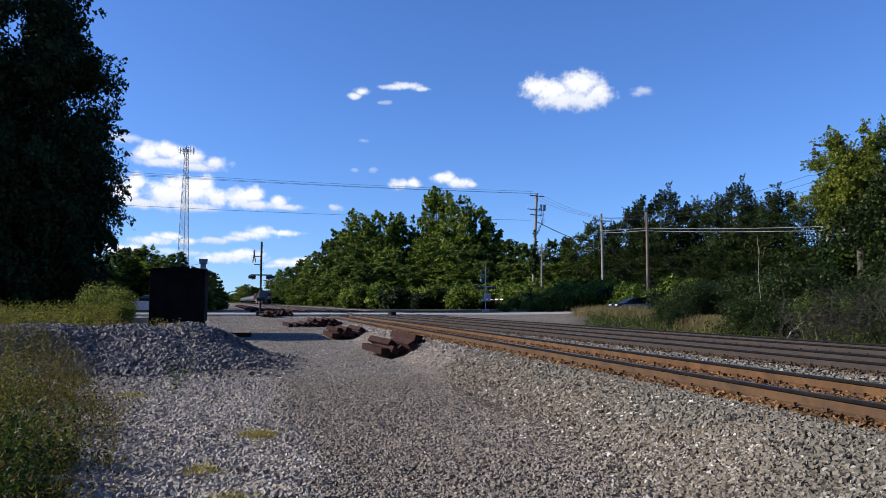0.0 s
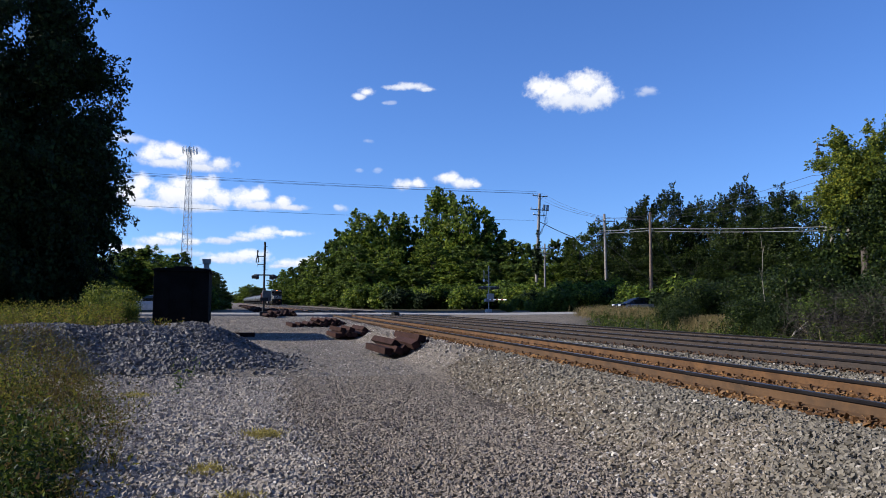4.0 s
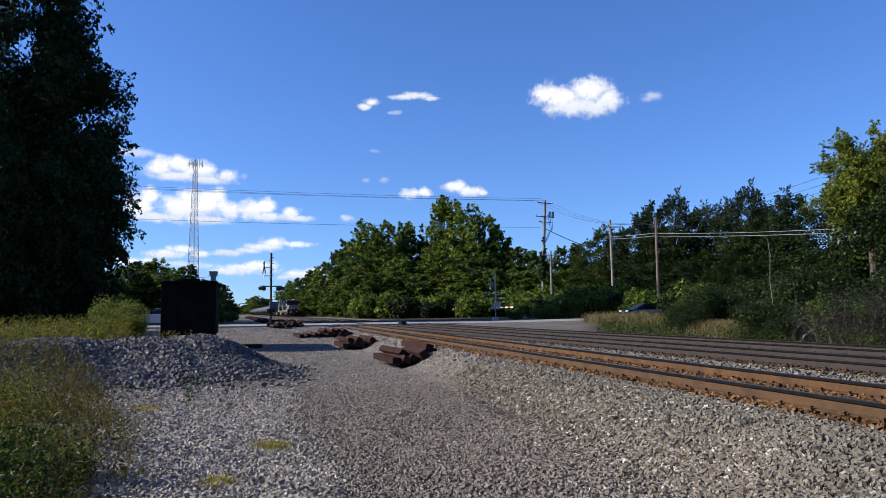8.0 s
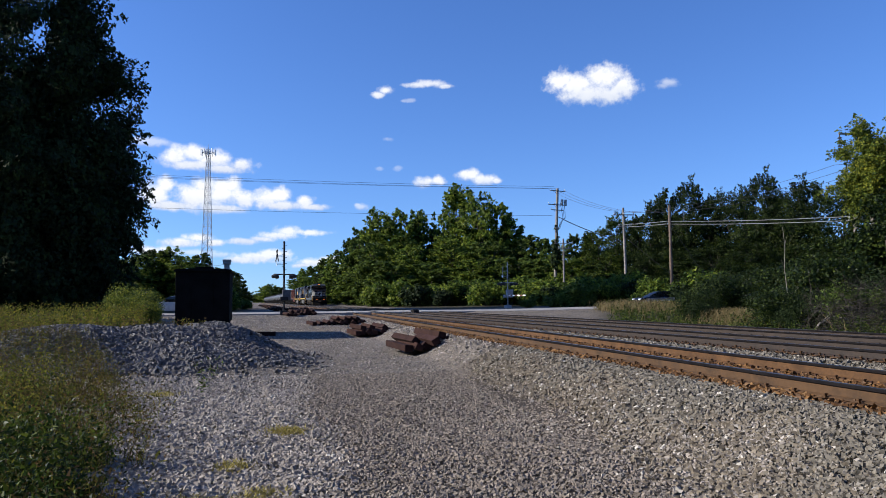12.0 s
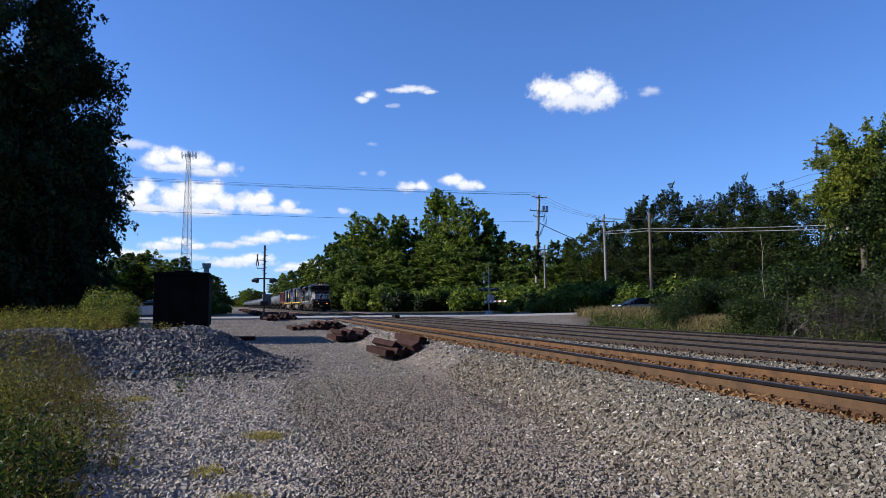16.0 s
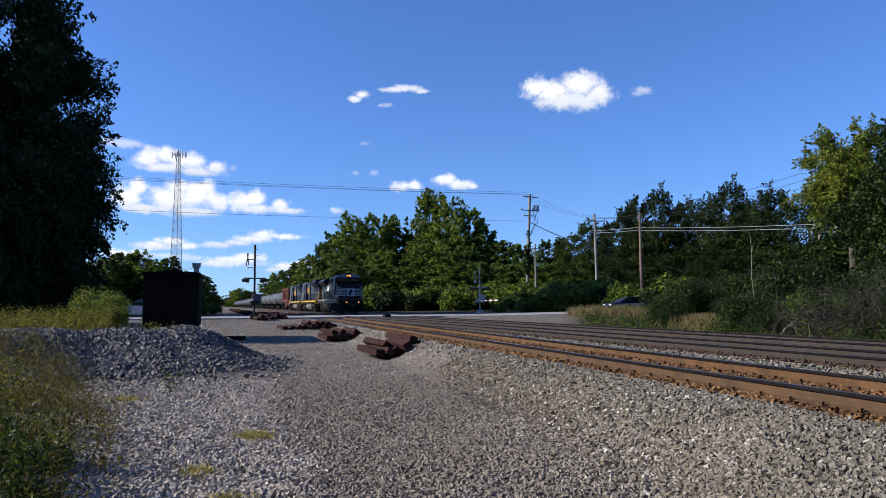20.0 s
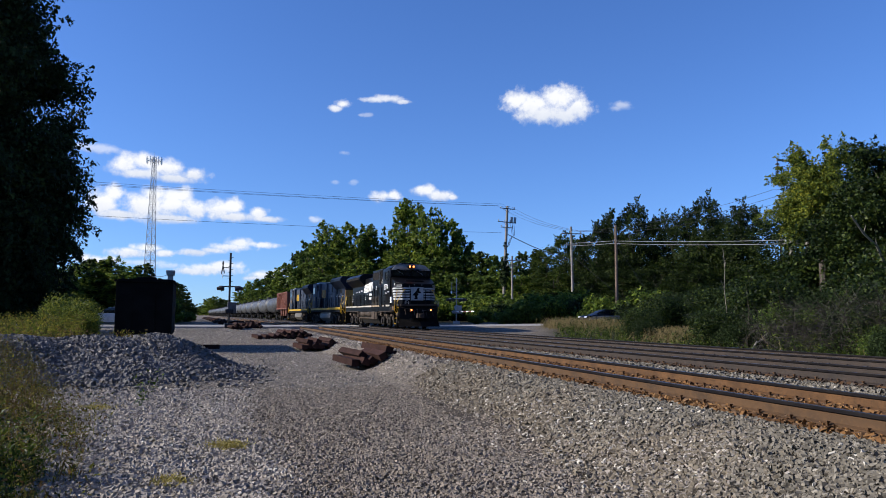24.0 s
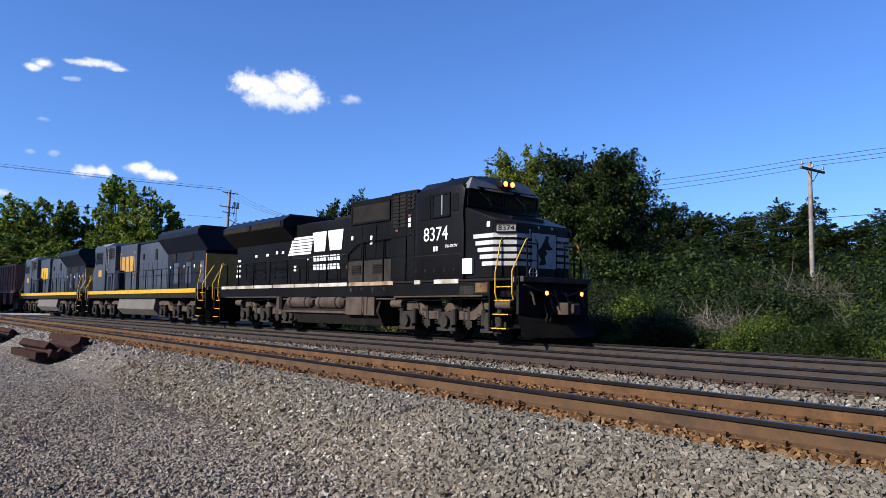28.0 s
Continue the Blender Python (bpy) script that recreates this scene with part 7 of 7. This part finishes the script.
for dx, z in ((-1.0, 18.3), (0.0, 18.6), (1.0, 18.3)):
    wire((43.6 + dx, 101, z), (-70, 100 + dx, z + 1.2), 0.9, 0.016)
wire((43.2, 101, 14.2), (-70, 100, 15.6), 0.9, 0.018)
for k, dx in enumerate((-1.1, 0.0, 1.1)):
    wire((43.8 + dx, 101, 18.2), (43.9 + dx, 80.8, 12.4), 0.5, 0.015)
    wire((43.9 + dx, 80.8, 12.3), (41.8 + 0.7 * dx, 43.8, 11.3 - 0.35 * k), 0.9, 0.014)
    wire((41.8 + 0.7 * dx, 43.8, 11.3 - 0.35 * k), (38.7 + dx, 16.4, 9.35), 0.5, 0.012)
    wire((38.7 + dx, 16.4, 9.35), (33.0 + dx, -22, 9.6), 0.5, 0.012)
for z in (10.75, 10.45):
    wire((44.0, 80.8, z), (44.5, 71.2, z - 0.55), 0.04, 0.028, "thick pale cable between poles", metal="pale_wire")
    wire((44.5, 71.2, z - 0.6), (43.4, 44.5, z - 3.1), 0.12, 0.024, "thick pale cable between poles", metal="pale_wire")
wire((44.2, 101, 14.0), (52, 96, 10.0), 0.3, 0.06, "thick black cable sloping to the wood")
wire((44.1, 80.7, 9.2), (50.0, 73.0, 1.0), 0.0, 0.03, "guy wire from a pole to the ground")
wire((44.6, 71.2, 9.5), (48.5, 67.5, 0.9), 0.0, 0.03, "guy wire from a pole to the ground")
wire((38.7, 16.5, 6.1), (60, 60, 8.5), 0.4, 0.016)
wire((38.7, 16.5, 6.4), (33, -22, 6.8), 0.4, 0.016)
for y0 in (5.2, 3.9):
    bd = thing("bird", "small dark bird perched on a wire", "bird", pose(38.7 - 1.1 - (16.4 - y0) * 0.1484 + 0.03, y0, 8.98 + (5.2 - y0) * 0.02))
    bm = bmesh.new()
    bmesh.ops.create_uvsphere(bm, u_segments=10, v_segments=7, radius=0.09, matrix=Matrix.Translation((0, 0, 0.1)) @ Matrix.Diagonal((0.8, 0.9, 1.4, 1)))
    part("body", bm, M["wire"], bd)
    bm = bmesh.new()
    bmesh.ops.create_uvsphere(bm, u_segments=8, v_segments=6, radius=0.055, matrix=Matrix.Translation((0, 0.02, 0.26)))
    part("head", bm, M["wire"], bd)
    part("tail", boxes((-0.03, -0.12, -0.08, 0.03, -0.06, 0.06)), M["wire"], bd)

# ---- radio mast ----
tower = thing("radio_tower", "tall grey lattice radio tower with panel antennas on top", "radio tower", pose(-17.6, 291, 0.5))
TH, BW, TW = 60.0, 2.9, 0.75


def corner(k, z):
    w = BW + (TW - BW) * z / TH
    a = radians(90 + 120 * k)
    return (w * math.cos(a), w * math.sin(a), z)


for k in range(3):
    part("leg", tubes((corner(k, 0), corner(k, TH), 0.16, 0.10), sides=6), M["galv"], tower)
    rows_b = []
    for i in range(20):
        z0, z1 = TH * i / 20, TH * (i + 1) / 20
        rows_b += [(corner(k, z0), corner((k + 1) % 3, z1), 0.06), (corner((k + 1) % 3, z0), corner(k, z1), 0.06), (corner(k, z1), corner((k + 1) % 3, z1), 0.05)]
    for row in rows_b:
        part("brace", tubes(row, sides=4), M["galv"], tower)
for k in range(6):
    a, b = k * 1.0472, (k + 1) * 1.0472
    part("ring_bar", tubes(((2.4 * math.cos(a), 2.4 * math.sin(a), TH - 1.3), (2.4 * math.cos(b), 2.4 * math.sin(b), TH - 1.3), 0.09)), M["galv"], tower)
    part("ring_arm", tubes(((0, 0, TH - 1.3), (2.4 * math.cos(a), 2.4 * math.sin(a), TH - 1.3), 0.07)), M["galv"], tower)
panel = mesh_of("panel_antenna", boxes((-0.17, -0.1, -1.2, 0.17, 0.1, 1.2), bevel=0.03), M["white"])
for k in range(12):
    a = k * math.pi / 6
    part("panel_antenna", panel, None, tower, m=pose(2.75 * math.cos(a), 2.75 * math.sin(a), TH - 1.2, 0, 0, math.degrees(a) + 90))
part("lightning_rod", tubes(((0, 0, TH), (0, 0, TH + 2.0), 0.04)), M["galv"], tower)

column = thing("concrete_column", "pale square concrete column with a wider cap", "column", pose(-3.9, 110, 0.5))
M["pale"] = surf("pale_concrete", (0.302, 0.302, 0.302), (0.374, 0.374, 0.367), 2, 0.85, 0, 0.1)
part("shaft", boxes((-0.38, -0.38, -0.3, 0.38, 0.38, 6.7), bevel=0.04), M["pale"], column)
part("cap", boxes((-0.55, -0.55, 6.6, 0.55, 0.55, 7.0), (-0.6, -0.6, 7.0, 0.6, 0.6, 7.3), bevel=0.04), M["pale"], column)
wire((-3.9, 110, 7.3), (-9.0, 150, 9.0), 0.3, 0.03)

# ---- crossing signals ----
M["red_dark"] = plain("unlit_red_lens", (0.12, 0.012, 0.01), 0.25)
M["mast_box"] = surf("dark_grey_case", (0.072, 0.072, 0.0756), (0.108, 0.108, 0.112), 3, 0.6)
M["mast"] = surf("dull_mast_paint", (0.0202, 0.0202, 0.0216), (0.036, 0.036, 0.0382), 3, 0.55, 0.5, 0.05)


def crossing_signal(x, y, top, gate, label, metal):
    z = float(ground_z(x, y))
    t = thing("crossing_signal", label, "crossing signal", pose(x, y, z), "crossing signals")
    H = top - z
    part("post", tubes(((0, 0, 0), (0, 0, H), 0.08 if gate > 0 else 0.06), sides=14), metal, t, "", True)
    part("base", boxes((-0.3, -0.3, -0.1, 0.3, 0.3, 0.35), bevel=0.03), M["pale"] if gate < 0 else M["mast"], t)
    part("light_arm", tubes(((-0.8, 0, 0.55 * H), (0.8, 0, 0.55 * H), 0.05), ((0, -0.7, 0.55 * H), (0, 0.7, 0.55 * H), 0.04)), metal, t)
    for sx in (-1, 1):
        for sy in (-0.62, 0.62):
            u = part("light_unit", tubes(((sx * 0.42, sy, 0.52 * H), (sx * 0.62, sy, 0.52 * H), 0.15), sides=16), M["wire"], t)
            part("backing_disc", tubes(((sx * 0.60, sy, 0.52 * H), (sx * 0.62, sy, 0.52 * H), 0.22), sides=20), M["wire"], u)
            part("lens", tubes(((sx * 0.62, sy, 0.52 * H), (sx * 0.64, sy, 0.52 * H), 0.14), sides=16), M["red_dark"], u)
            part("hood", tubes(((sx * 0.62, sy, 0.53 * H), (sx * 0.95, sy, 0.52 * H), 0.17, 0.10), sides=14), M["wire"], u)
    for s in (-1, 1):
        b = part("crossbuck_blade", boxes((-0.02, -0.61, -0.11, 0.02, 0.61, 0.11), bevel=0.005), metal, t, "crossbuck blade", m=pose(-0.55 + 0.03 * s, 0, 0.80 * H, 45 * s, 0, 8 if gate > 0 else -22))
    part("sign", boxes((-0.58, -0.22, 0.66 * H, -0.55, 0.22, 0.72 * H)), M["white"], t)
    for f in (0.80, 0.69):
        part("sign_bracket", tubes(((0, 0, f * H), (-0.55, 0, f * H), 0.03)), metal, t)
    part("step_irons", tubes(*[((0, 0, H * f), (0.22, 0, H * f), 0.02) for f in (0.62, 0.70, 0.78, 0.86, 0.94)], *[((0, 0, H * f), (-0.16, 0, H * f), 0.02) for f in (0.66, 0.74, 0.82, 0.90)], sides=5), metal, t)
    box_ = part("gate_mechanism", boxes((-0.12, -0.3, 1.15, 0.52, 0.3, 2.0), bevel=0.03), M["galv"] if gate < 0 else M["mast_box"], t, "grey gate mechanism box")
    g = part("gate_arm", boxes((-0.03, 0.0, 1.28, 0.03, 0.9, 1.42) if gate > 0 else (-0.03, -0.9, 1.28, 0.03, 0.0, 1.42)), M["white"], t, "red and white striped gate arm, lowered")
    for k in range(1, 7):
        a, b = sorted((gate * 0.75 * k, gate * 0.75 * (k + 1)))
        part("gate_stripe", boxes((-0.028, a, 1.29, 0.028, b, 1.41)), M["gate_red"] if k % 2 else M["white"], g)
    part("counterweight", boxes((-0.3, -gate * 0.3 - 0.35, 1.15, 0.3, -gate * 0.3 + 0.35, 1.45), bevel=0.03), metal, t)
    return t


crossing_signal(2.25, 59.0, 6.45, 1, "dark crossing signal mast with crossbuck and unlit lights", M["mast"])
crossing_signal(26.2, 73.6, 5.7, -1, "grey crossing signal mast with a lowered striped gate", M["galv"])
M["rubber"] = surf("black_rubber", (0.015, 0.015, 0.015), (0.03, 0.03, 0.03), 5, 0.8)
for k in (1, 2, 3):
    x = float(track_x(k, 64.5))
    for a, b in ((-0.66, 0.66), (-1.5, -0.82), (0.82, 1.5)):
        tagged(part("crossing_panel", boxes((x + a, ROAD_Y0 + 0.2, 0.62, x + b, ROAD_Y1 - 0.2, 0.738), bevel=0.008), M["asphalt"]), "worn crossing panel between the rails", "crossing panel", "crossing panels", "structure")

# ---- vehicles on the road ----
M["car_blue"] = surf("dark_blue_car_paint", (0.005, 0.008, 0.022), (0.008, 0.012, 0.03), 0.6, 0.25, 0.3, 0.0, spec=0.6)
M["car_white"] = surf("silver_car_paint", (0.274, 0.288, 0.31), (0.331, 0.346, 0.36), 0.6, 0.3, 0, 0.0)
M["head_lamp"] = plain("clear_lamp", (0.75, 0.77, 0.8), 0.12, 0.3)


def road_car(x, y, paint, label):
    """A hatchback that faces -x."""
    t = thing("car", label, "car", pose(x, y, float(road_z(x)) + 0.002))
    low = prism([(-2.15, 0.32), (-2.2, 0.62), (-2.05, 0.80), (-1.0, 0.98), (1.9, 1.02), (2.15, 0.95), (2.2, 0.45), (2.1, 0.28), (-1.9, 0.25)], -0.86, 0.86, "y", 0.06)
    part("body", low, paint, t, "", True)
    cab = prism([(-1.15, 0.95), (-0.25, 1.44), (1.35, 1.47), (2.05, 1.0)], -0.72, 0.72, "y", 0.05)
    part("cabin", cab, M["glass"], t, "dark window glass", True)
    part("roof", prism([(-0.25, 1.43), (0.1, 1.49), (1.3, 1.50), (1.5, 1.42)], -0.66, 0.66, "y", 0.02), paint, t, "", True)
    for yy in (-0.74, 0.70):
        for xx in (0.35, 1.35):
            part("pillar", prism([(xx, 0.98), (xx + 0.12, 0.98), (xx + 0.06, 1.45), (xx - 0.03, 1.45)], yy, yy + 0.04, "y"), paint, t)
        part("mirror", boxes((-0.75, yy - 0.2 if yy < 0 else yy + 0.05, 0.98, -0.6, yy - 0.05 if yy < 0 else yy + 0.2, 1.12), bevel=0.03), paint, t)
    for yy in (-0.62, 0.62):
        part("headlight", boxes((-2.2, yy - 0.2, 0.62, -1.95, yy + 0.2, 0.78), bevel=0.04), M["head_lamp"], t, "clear headlight")
        part("tail_light", boxes((2.12, yy - 0.18, 0.75, 2.22, yy + 0.18, 0.95), bevel=0.03), M["red_dark"], t)
    for wx in (-1.35, 1.32):
        for yy in (-0.80, 0.80):
            w = part("wheel", tubes(((wx, yy - 0.1, 0.31), (wx, yy + 0.1, 0.31), 0.31), sides=20), M["rubber"], t)
            s = 0.11 if yy > 0 else -0.11
            part("rim", tubes(((wx, yy, 0.31), (wx, yy + s, 0.31), 0.2), sides=14), M["galv"], w)
    part("bumper", boxes((-2.25, -0.8, 0.35, -2.1, 0.8, 0.55), (2.1, -0.8, 0.35, 2.25, 0.8, 0.6), bevel=0.04), paint, t)
    return t


road_car(39.2, 65.8, M["car_blue"], "dark blue hatchback waiting on the road at the crossing")
road_car(-6.6, 65.0, M["car_white"], "silver-white car on the road beyond the bushes")

guard = thing("guard_rail", "pale curved steel guard rail in dry grass", "guard rail")
gp = [Vector((28.3 + 7.5 * u, 50.0 + 7.0 * math.sin(u * 1.5), 0.0)) for u in [k / 14 for k in range(15)]]
for k, p in enumerate(gp):
    p.z = float(ground_z(p.x, p.y)) + 0.25 + 0.5 * min(1, k / 6)
bm = bmesh.new()
prof = [(0.0, -0.15), (0.05, -0.09), (0.0, -0.02), (0.0, 0.02), (0.05, 0.09), (0.0, 0.15)]
rings = []
for k, p in enumerate(gp):
    d = (gp[min(k + 1, 14)] - gp[max(k - 1, 0)]).normalized()
    nrm = Vector((d.y, -d.x, 0))
    rings.append([bm.verts.new(p + nrm * u + Vector((0, 0, v))) for u, v in prof])
for a, b in zip(rings, rings[1:]):
    for i in range(5):
        bm.faces.new((a[i], a[i + 1], b[i + 1], b[i]))
bmesh.ops.solidify(bm, geom=list(bm.faces), thickness=0.012)
part("beam", bm, M["galv"], guard)
for k in range(1, 15, 3):
    p = gp[k]
    part("post", boxes((p.x + 0.03, p.y + 0.03, float(ground_z(p.x, p.y)) - 0.2, p.x + 0.15, p.y + 0.15, p.z + 0.16)), M["pole_brown"], guard)

# ---- small growth on the gravel ----
M["moss"] = islands("yellow_growth", [(0.237, 0.195, 0.054), (0.324, 0.27, 0.0756), (0.367, 0.314, 0.119), (0.195, 0.162, 0.0648)], 0.8, 0.2)
for az, d, w, dp, n in ((2.26, 9.8, 0.26, 0.22, 900), (-6.7, 14.4, 0.36, 0.3, 600), (-1.8, 7.9, 0.2, 0.18, 450), (-4.5, 6.6, 0.2, 0.15, 300), (0.2, 6.7, 0.25, 0.2, 300)):
    x, y = d * math.sin(radians(az)), d * math.cos(radians(az))
    xs, ys = rng.normal(x, w * 0.45, n), rng.normal(y, dp * 0.6, n)
    blades("yellow_weed", xs, ys, 0.075, M["moss"], "flat patch of yellow weed growing on the gravel", 1.0, 0.008)
xs, ys = rng.normal(-0.95, 0.02, 4), rng.normal(14.6, 0.02, 4)
scrub("weed_stalk", xs, ys, 0.55, 14, 0.07, M["leaf_bush"], "lone green weed on the gravel")
for x, y in ((-1.2, 8.3), (-1.9, 9.4), (-2.4, 11.0), (-1.6, 7.2)):
    xs, ys = rng.normal(x, 0.06, 14), rng.normal(y, 0.06, 14)
    blades("weed_tuft", xs, ys, 0.25, M["weed_green"], "tuft of yellow-green grass at the gravel's edge", 0.7, 0.005)

# ---- clouds ----


def cloud_material(puffs, most):
    """A soft, billowy union of rounded puffs; the local unit is a thousandth of the distance, roughly."""
    m = bpy.data.materials.new("glowing_cloud")
    m.use_nodes = True
    n, l = m.node_tree.nodes, m.node_tree.links
    n.remove(n["Principled BSDF"])

    def maths(op, a, b, c=None):
        k = n.new("ShaderNodeMath")
        k.operation = op
        for slot, v in zip(k.inputs, (a, b, c)):
            if v is None:
                continue
            if isinstance(v, (int, float)):
                slot.default_value = v
            else:
                l.new(v, slot)
        return k.outputs[0]

    co, info = n.new("ShaderNodeTexCoord"), n.new("ShaderNodeObjectInfo")
    shift = maths("MULTIPLY", info.outputs["Random"], 900.0)
    wave = n.new("ShaderNodeVectorMath")
    wave.operation = "ADD"
    off = n.new("ShaderNodeCombineXYZ")
    l.new(shift, off.inputs[0]), l.new(shift, off.inputs[2])
    l.new(co.outputs["Object"], wave.inputs[0]), l.new(off.outputs[0], wave.inputs[1])
    noise = []
    for scale, detail in ((0.045, 4), (0.15, 4)):
        t = n.new("ShaderNodeTexNoise")
        t.inputs["Scale"].default_value, t.inputs["Detail"].default_value, t.inputs["Roughness"].default_value = scale, detail, 0.6
        l.new(wave.outputs[0], t.inputs["Vector"])
        noise.append(t.outputs["Fac"])
    field = None
    for cx, cy, rx, ry in puffs:
        mp = n.new("ShaderNodeMapping")
        mp.inputs["Location"].default_value, mp.inputs["Scale"].default_value = (-cx / rx, -cy / ry, 0), (1 / rx, 1 / ry, 0)
        l.new(co.outputs["Object"], mp.inputs["Vector"])
        ln = n.new("ShaderNodeVectorMath")
        ln.operation = "LENGTH"
        l.new(mp.outputs[0], ln.inputs[0])
        d = maths("SUBTRACT", 1.08, ln.outputs["Value"])
        field = d if field is None else maths("SMOOTH_MAX", field, d, 0.14)
    rough = maths("MULTIPLY_ADD", noise[0], 1.7, -0.85)
    rough = maths("ADD", rough, maths("MULTIPLY_ADD", noise[1], 0.45, -0.22))
    body = maths("ADD", field, rough)
    al = n.new("ShaderNodeMapRange")
    al.interpolation_type = "SMOOTHSTEP"
    for key, v in (("From Min", -0.18), ("From Max", 0.80), ("To Min", 0), ("To Max", most)):
        al.inputs[key].default_value = v
    l.new(body, al.inputs["Value"])
    lit = n.new("ShaderNodeMapRange")
    low = min(p[1] - p[3] for p in puffs)
    high = max(p[1] + p[3] for p in puffs)
    lit.inputs["From Min"].default_value, lit.inputs["From Max"].default_value = low, low + 0.55 * (high - low)
    sep, tone = n.new("ShaderNodeSeparateXYZ"), n.new("ShaderNodeMixRGB")
    l.new(co.outputs["Object"], sep.inputs[0])
    l.new(maths("ADD", sep.outputs[1], maths("MULTIPLY_ADD", noise[0], 24.0, -12.0)), lit.inputs["Value"])
    l.new(lit.outputs[0], tone.inputs[0])
    # white tops and grey undersides are painted; the card glows by itself
    tone.inputs[1].default_value, tone.inputs[2].default_value = (0.46, 0.51, 0.62, 1), (0.70, 0.71, 0.735, 1)
    em, tp, mix = n.new("ShaderNodeEmission"), n.new("ShaderNodeBsdfTransparent"), n.new("ShaderNodeMixShader")
    l.new(tone.outputs[0], em.inputs["Color"])
    l.new(al.outputs[0], mix.inputs[0]), l.new(tp.outputs[0], mix.inputs[1]), l.new(em.outputs[0], mix.inputs[2])
    l.new(mix.outputs[0], n["Material Output"].inputs["Surface"])
    return m


CLOUDS = []


def cloud(az, el_tan, most, puffs):
    """A far cloud at a bearing and the tangent of its height; puffs: place and half size of its billows."""
    D, unit = 3000.0, 3000.0 / 1286.4
    d = Vector((math.sin(radians(az)), math.cos(radians(az)), el_tan)).normalized()
    x0, x1 = (f(p[0] + k * 1.5 * p[2] for p in puffs) for f, k in ((min, -1), (max, 1)))
    y0, y1 = (f(p[1] + k * 1.6 * p[3] for p in puffs) for f, k in ((min, -1), (max, 1)))
    bm = bmesh.new()
    bm.faces.new([bm.verts.new(p) for p in ((x0, y0, 0), (x1, y0, 0), (x1, y1, 0), (x0, y1, 0))])
    ob = part("cloud", bm, cloud_material(puffs, most))
    m = look(d * D, d * D * 2) @ Matrix.Scale(unit, 4)
    tagged(ob, "white fair-weather cumulus cloud" if most > 0.85 else "thin white wisp of cloud", "cloud", "clouds")
    ob.matrix_basis = m
    CLOUDS.append((ob, m))


for row in (
    (25.99, 0.2922, 1.0, ((-51, 10, 26, 20), (-28, 0, 34, 22), (27, 12, 40, 22), (49, -6, 28, 22), (-8, -14, 48, 17), (27, -18, 38, 15),)),
    (31.72, 0.2865, 0.45, ((1, 0, 17, 9), (-6, -3, 12, 6),)),
    (9.44, 0.2906, 0.95, ((6, 3, 13, 8), (-6, -5, 13, 6),)),
    (13.11, 0.3026, 0.8, ((-22, -2, 22, 5), (6, 0, 28, 7), (29, -4, 15, 4),)),
    (11.52, 0.279, 0.3, ((2, 0, 12, 4), (-8, -1, 6, 3),)),
    (13.21, 0.1647, 0.95, ((-8, -1, 21, 10), (14, 2, 15, 9),)),
    (17.18, 0.1699, 0.95, ((-19, 4, 20, 11), (6, -4, 24, 12), (-27, 8, 11, 8), (29, -7, 10, 5),)),
    (9.92, 0.2238, 0.25, ((0, 0, 9, 4),)),
    (9.9, 0.1834, 0.25, ((-17, -1, 8, 4), (16, 0, 9, 5),)),
    (-3.76, 0.19, 1.0, ((-54, 2, 24, 17), (-24, 8, 30, 15), (11, -2, 32, 16), (51, -10, 27, 12), (-29, -12, 42, 9), (21, -16, 44, 8),)),
    (-4.53, 0.1417, 1.0, ((-70, -3, 28, 22), (-50, 14, 16, 15), (-2, -3, 45, 25), (6, 15, 24, 14), (38, 0, 40, 26), (50, 16, 24, 15), (76, -8, 22, 17), (-42, -20, 50, 9), (38, -22, 45, 9),)),
    (2.21, 0.1395, 1.0, ((-36, 0, 27, 18), (-18, 6, 20, 14), (-14, -12, 38, 9), (28, -4, 16, 12), (40, -14, 24, 6),)),
    (7.76, 0.129, 0.5, ((0, 0, 14, 7), (-6, 3, 8, 4),)),
    (1.39, 0.0898, 0.9, ((14, 7, 26, 10), (0, -1, 40, 8), (50, 5, 36, 6), (-56, -11, 30, 6), (-30, -7, 24, 5),)),
    (-4.74, 0.0814, 0.95, ((-20, -4, 34, 8), (4, 4, 26, 8), (34, -4, 20, 6),)),
    (-7.73, 0.0665, 0.9, ((-4, -2, 26, 9), (19, 2, 16, 7), (-21, 2, 14, 9),)),
    (-0.11, 0.0611, 0.9, ((2, -2, 52, 10), (26, 5, 34, 8), (-30, -6, 30, 7),)),
    (4.43, 0.0536, 0.9, ((-8, -2, 34, 8), (22, 4, 24, 7), (-26, -6, 20, 5),)),
    (-8.05, 0.2076, 0.5, ((0, 0, 38, 8), (-20, 2, 18, 6),)),
    (-4.51, 0.0639, 0.45, ((-10, 2, 50, 6), (36, -2, 24, 5),)),
):
    cloud(*row)

motions()
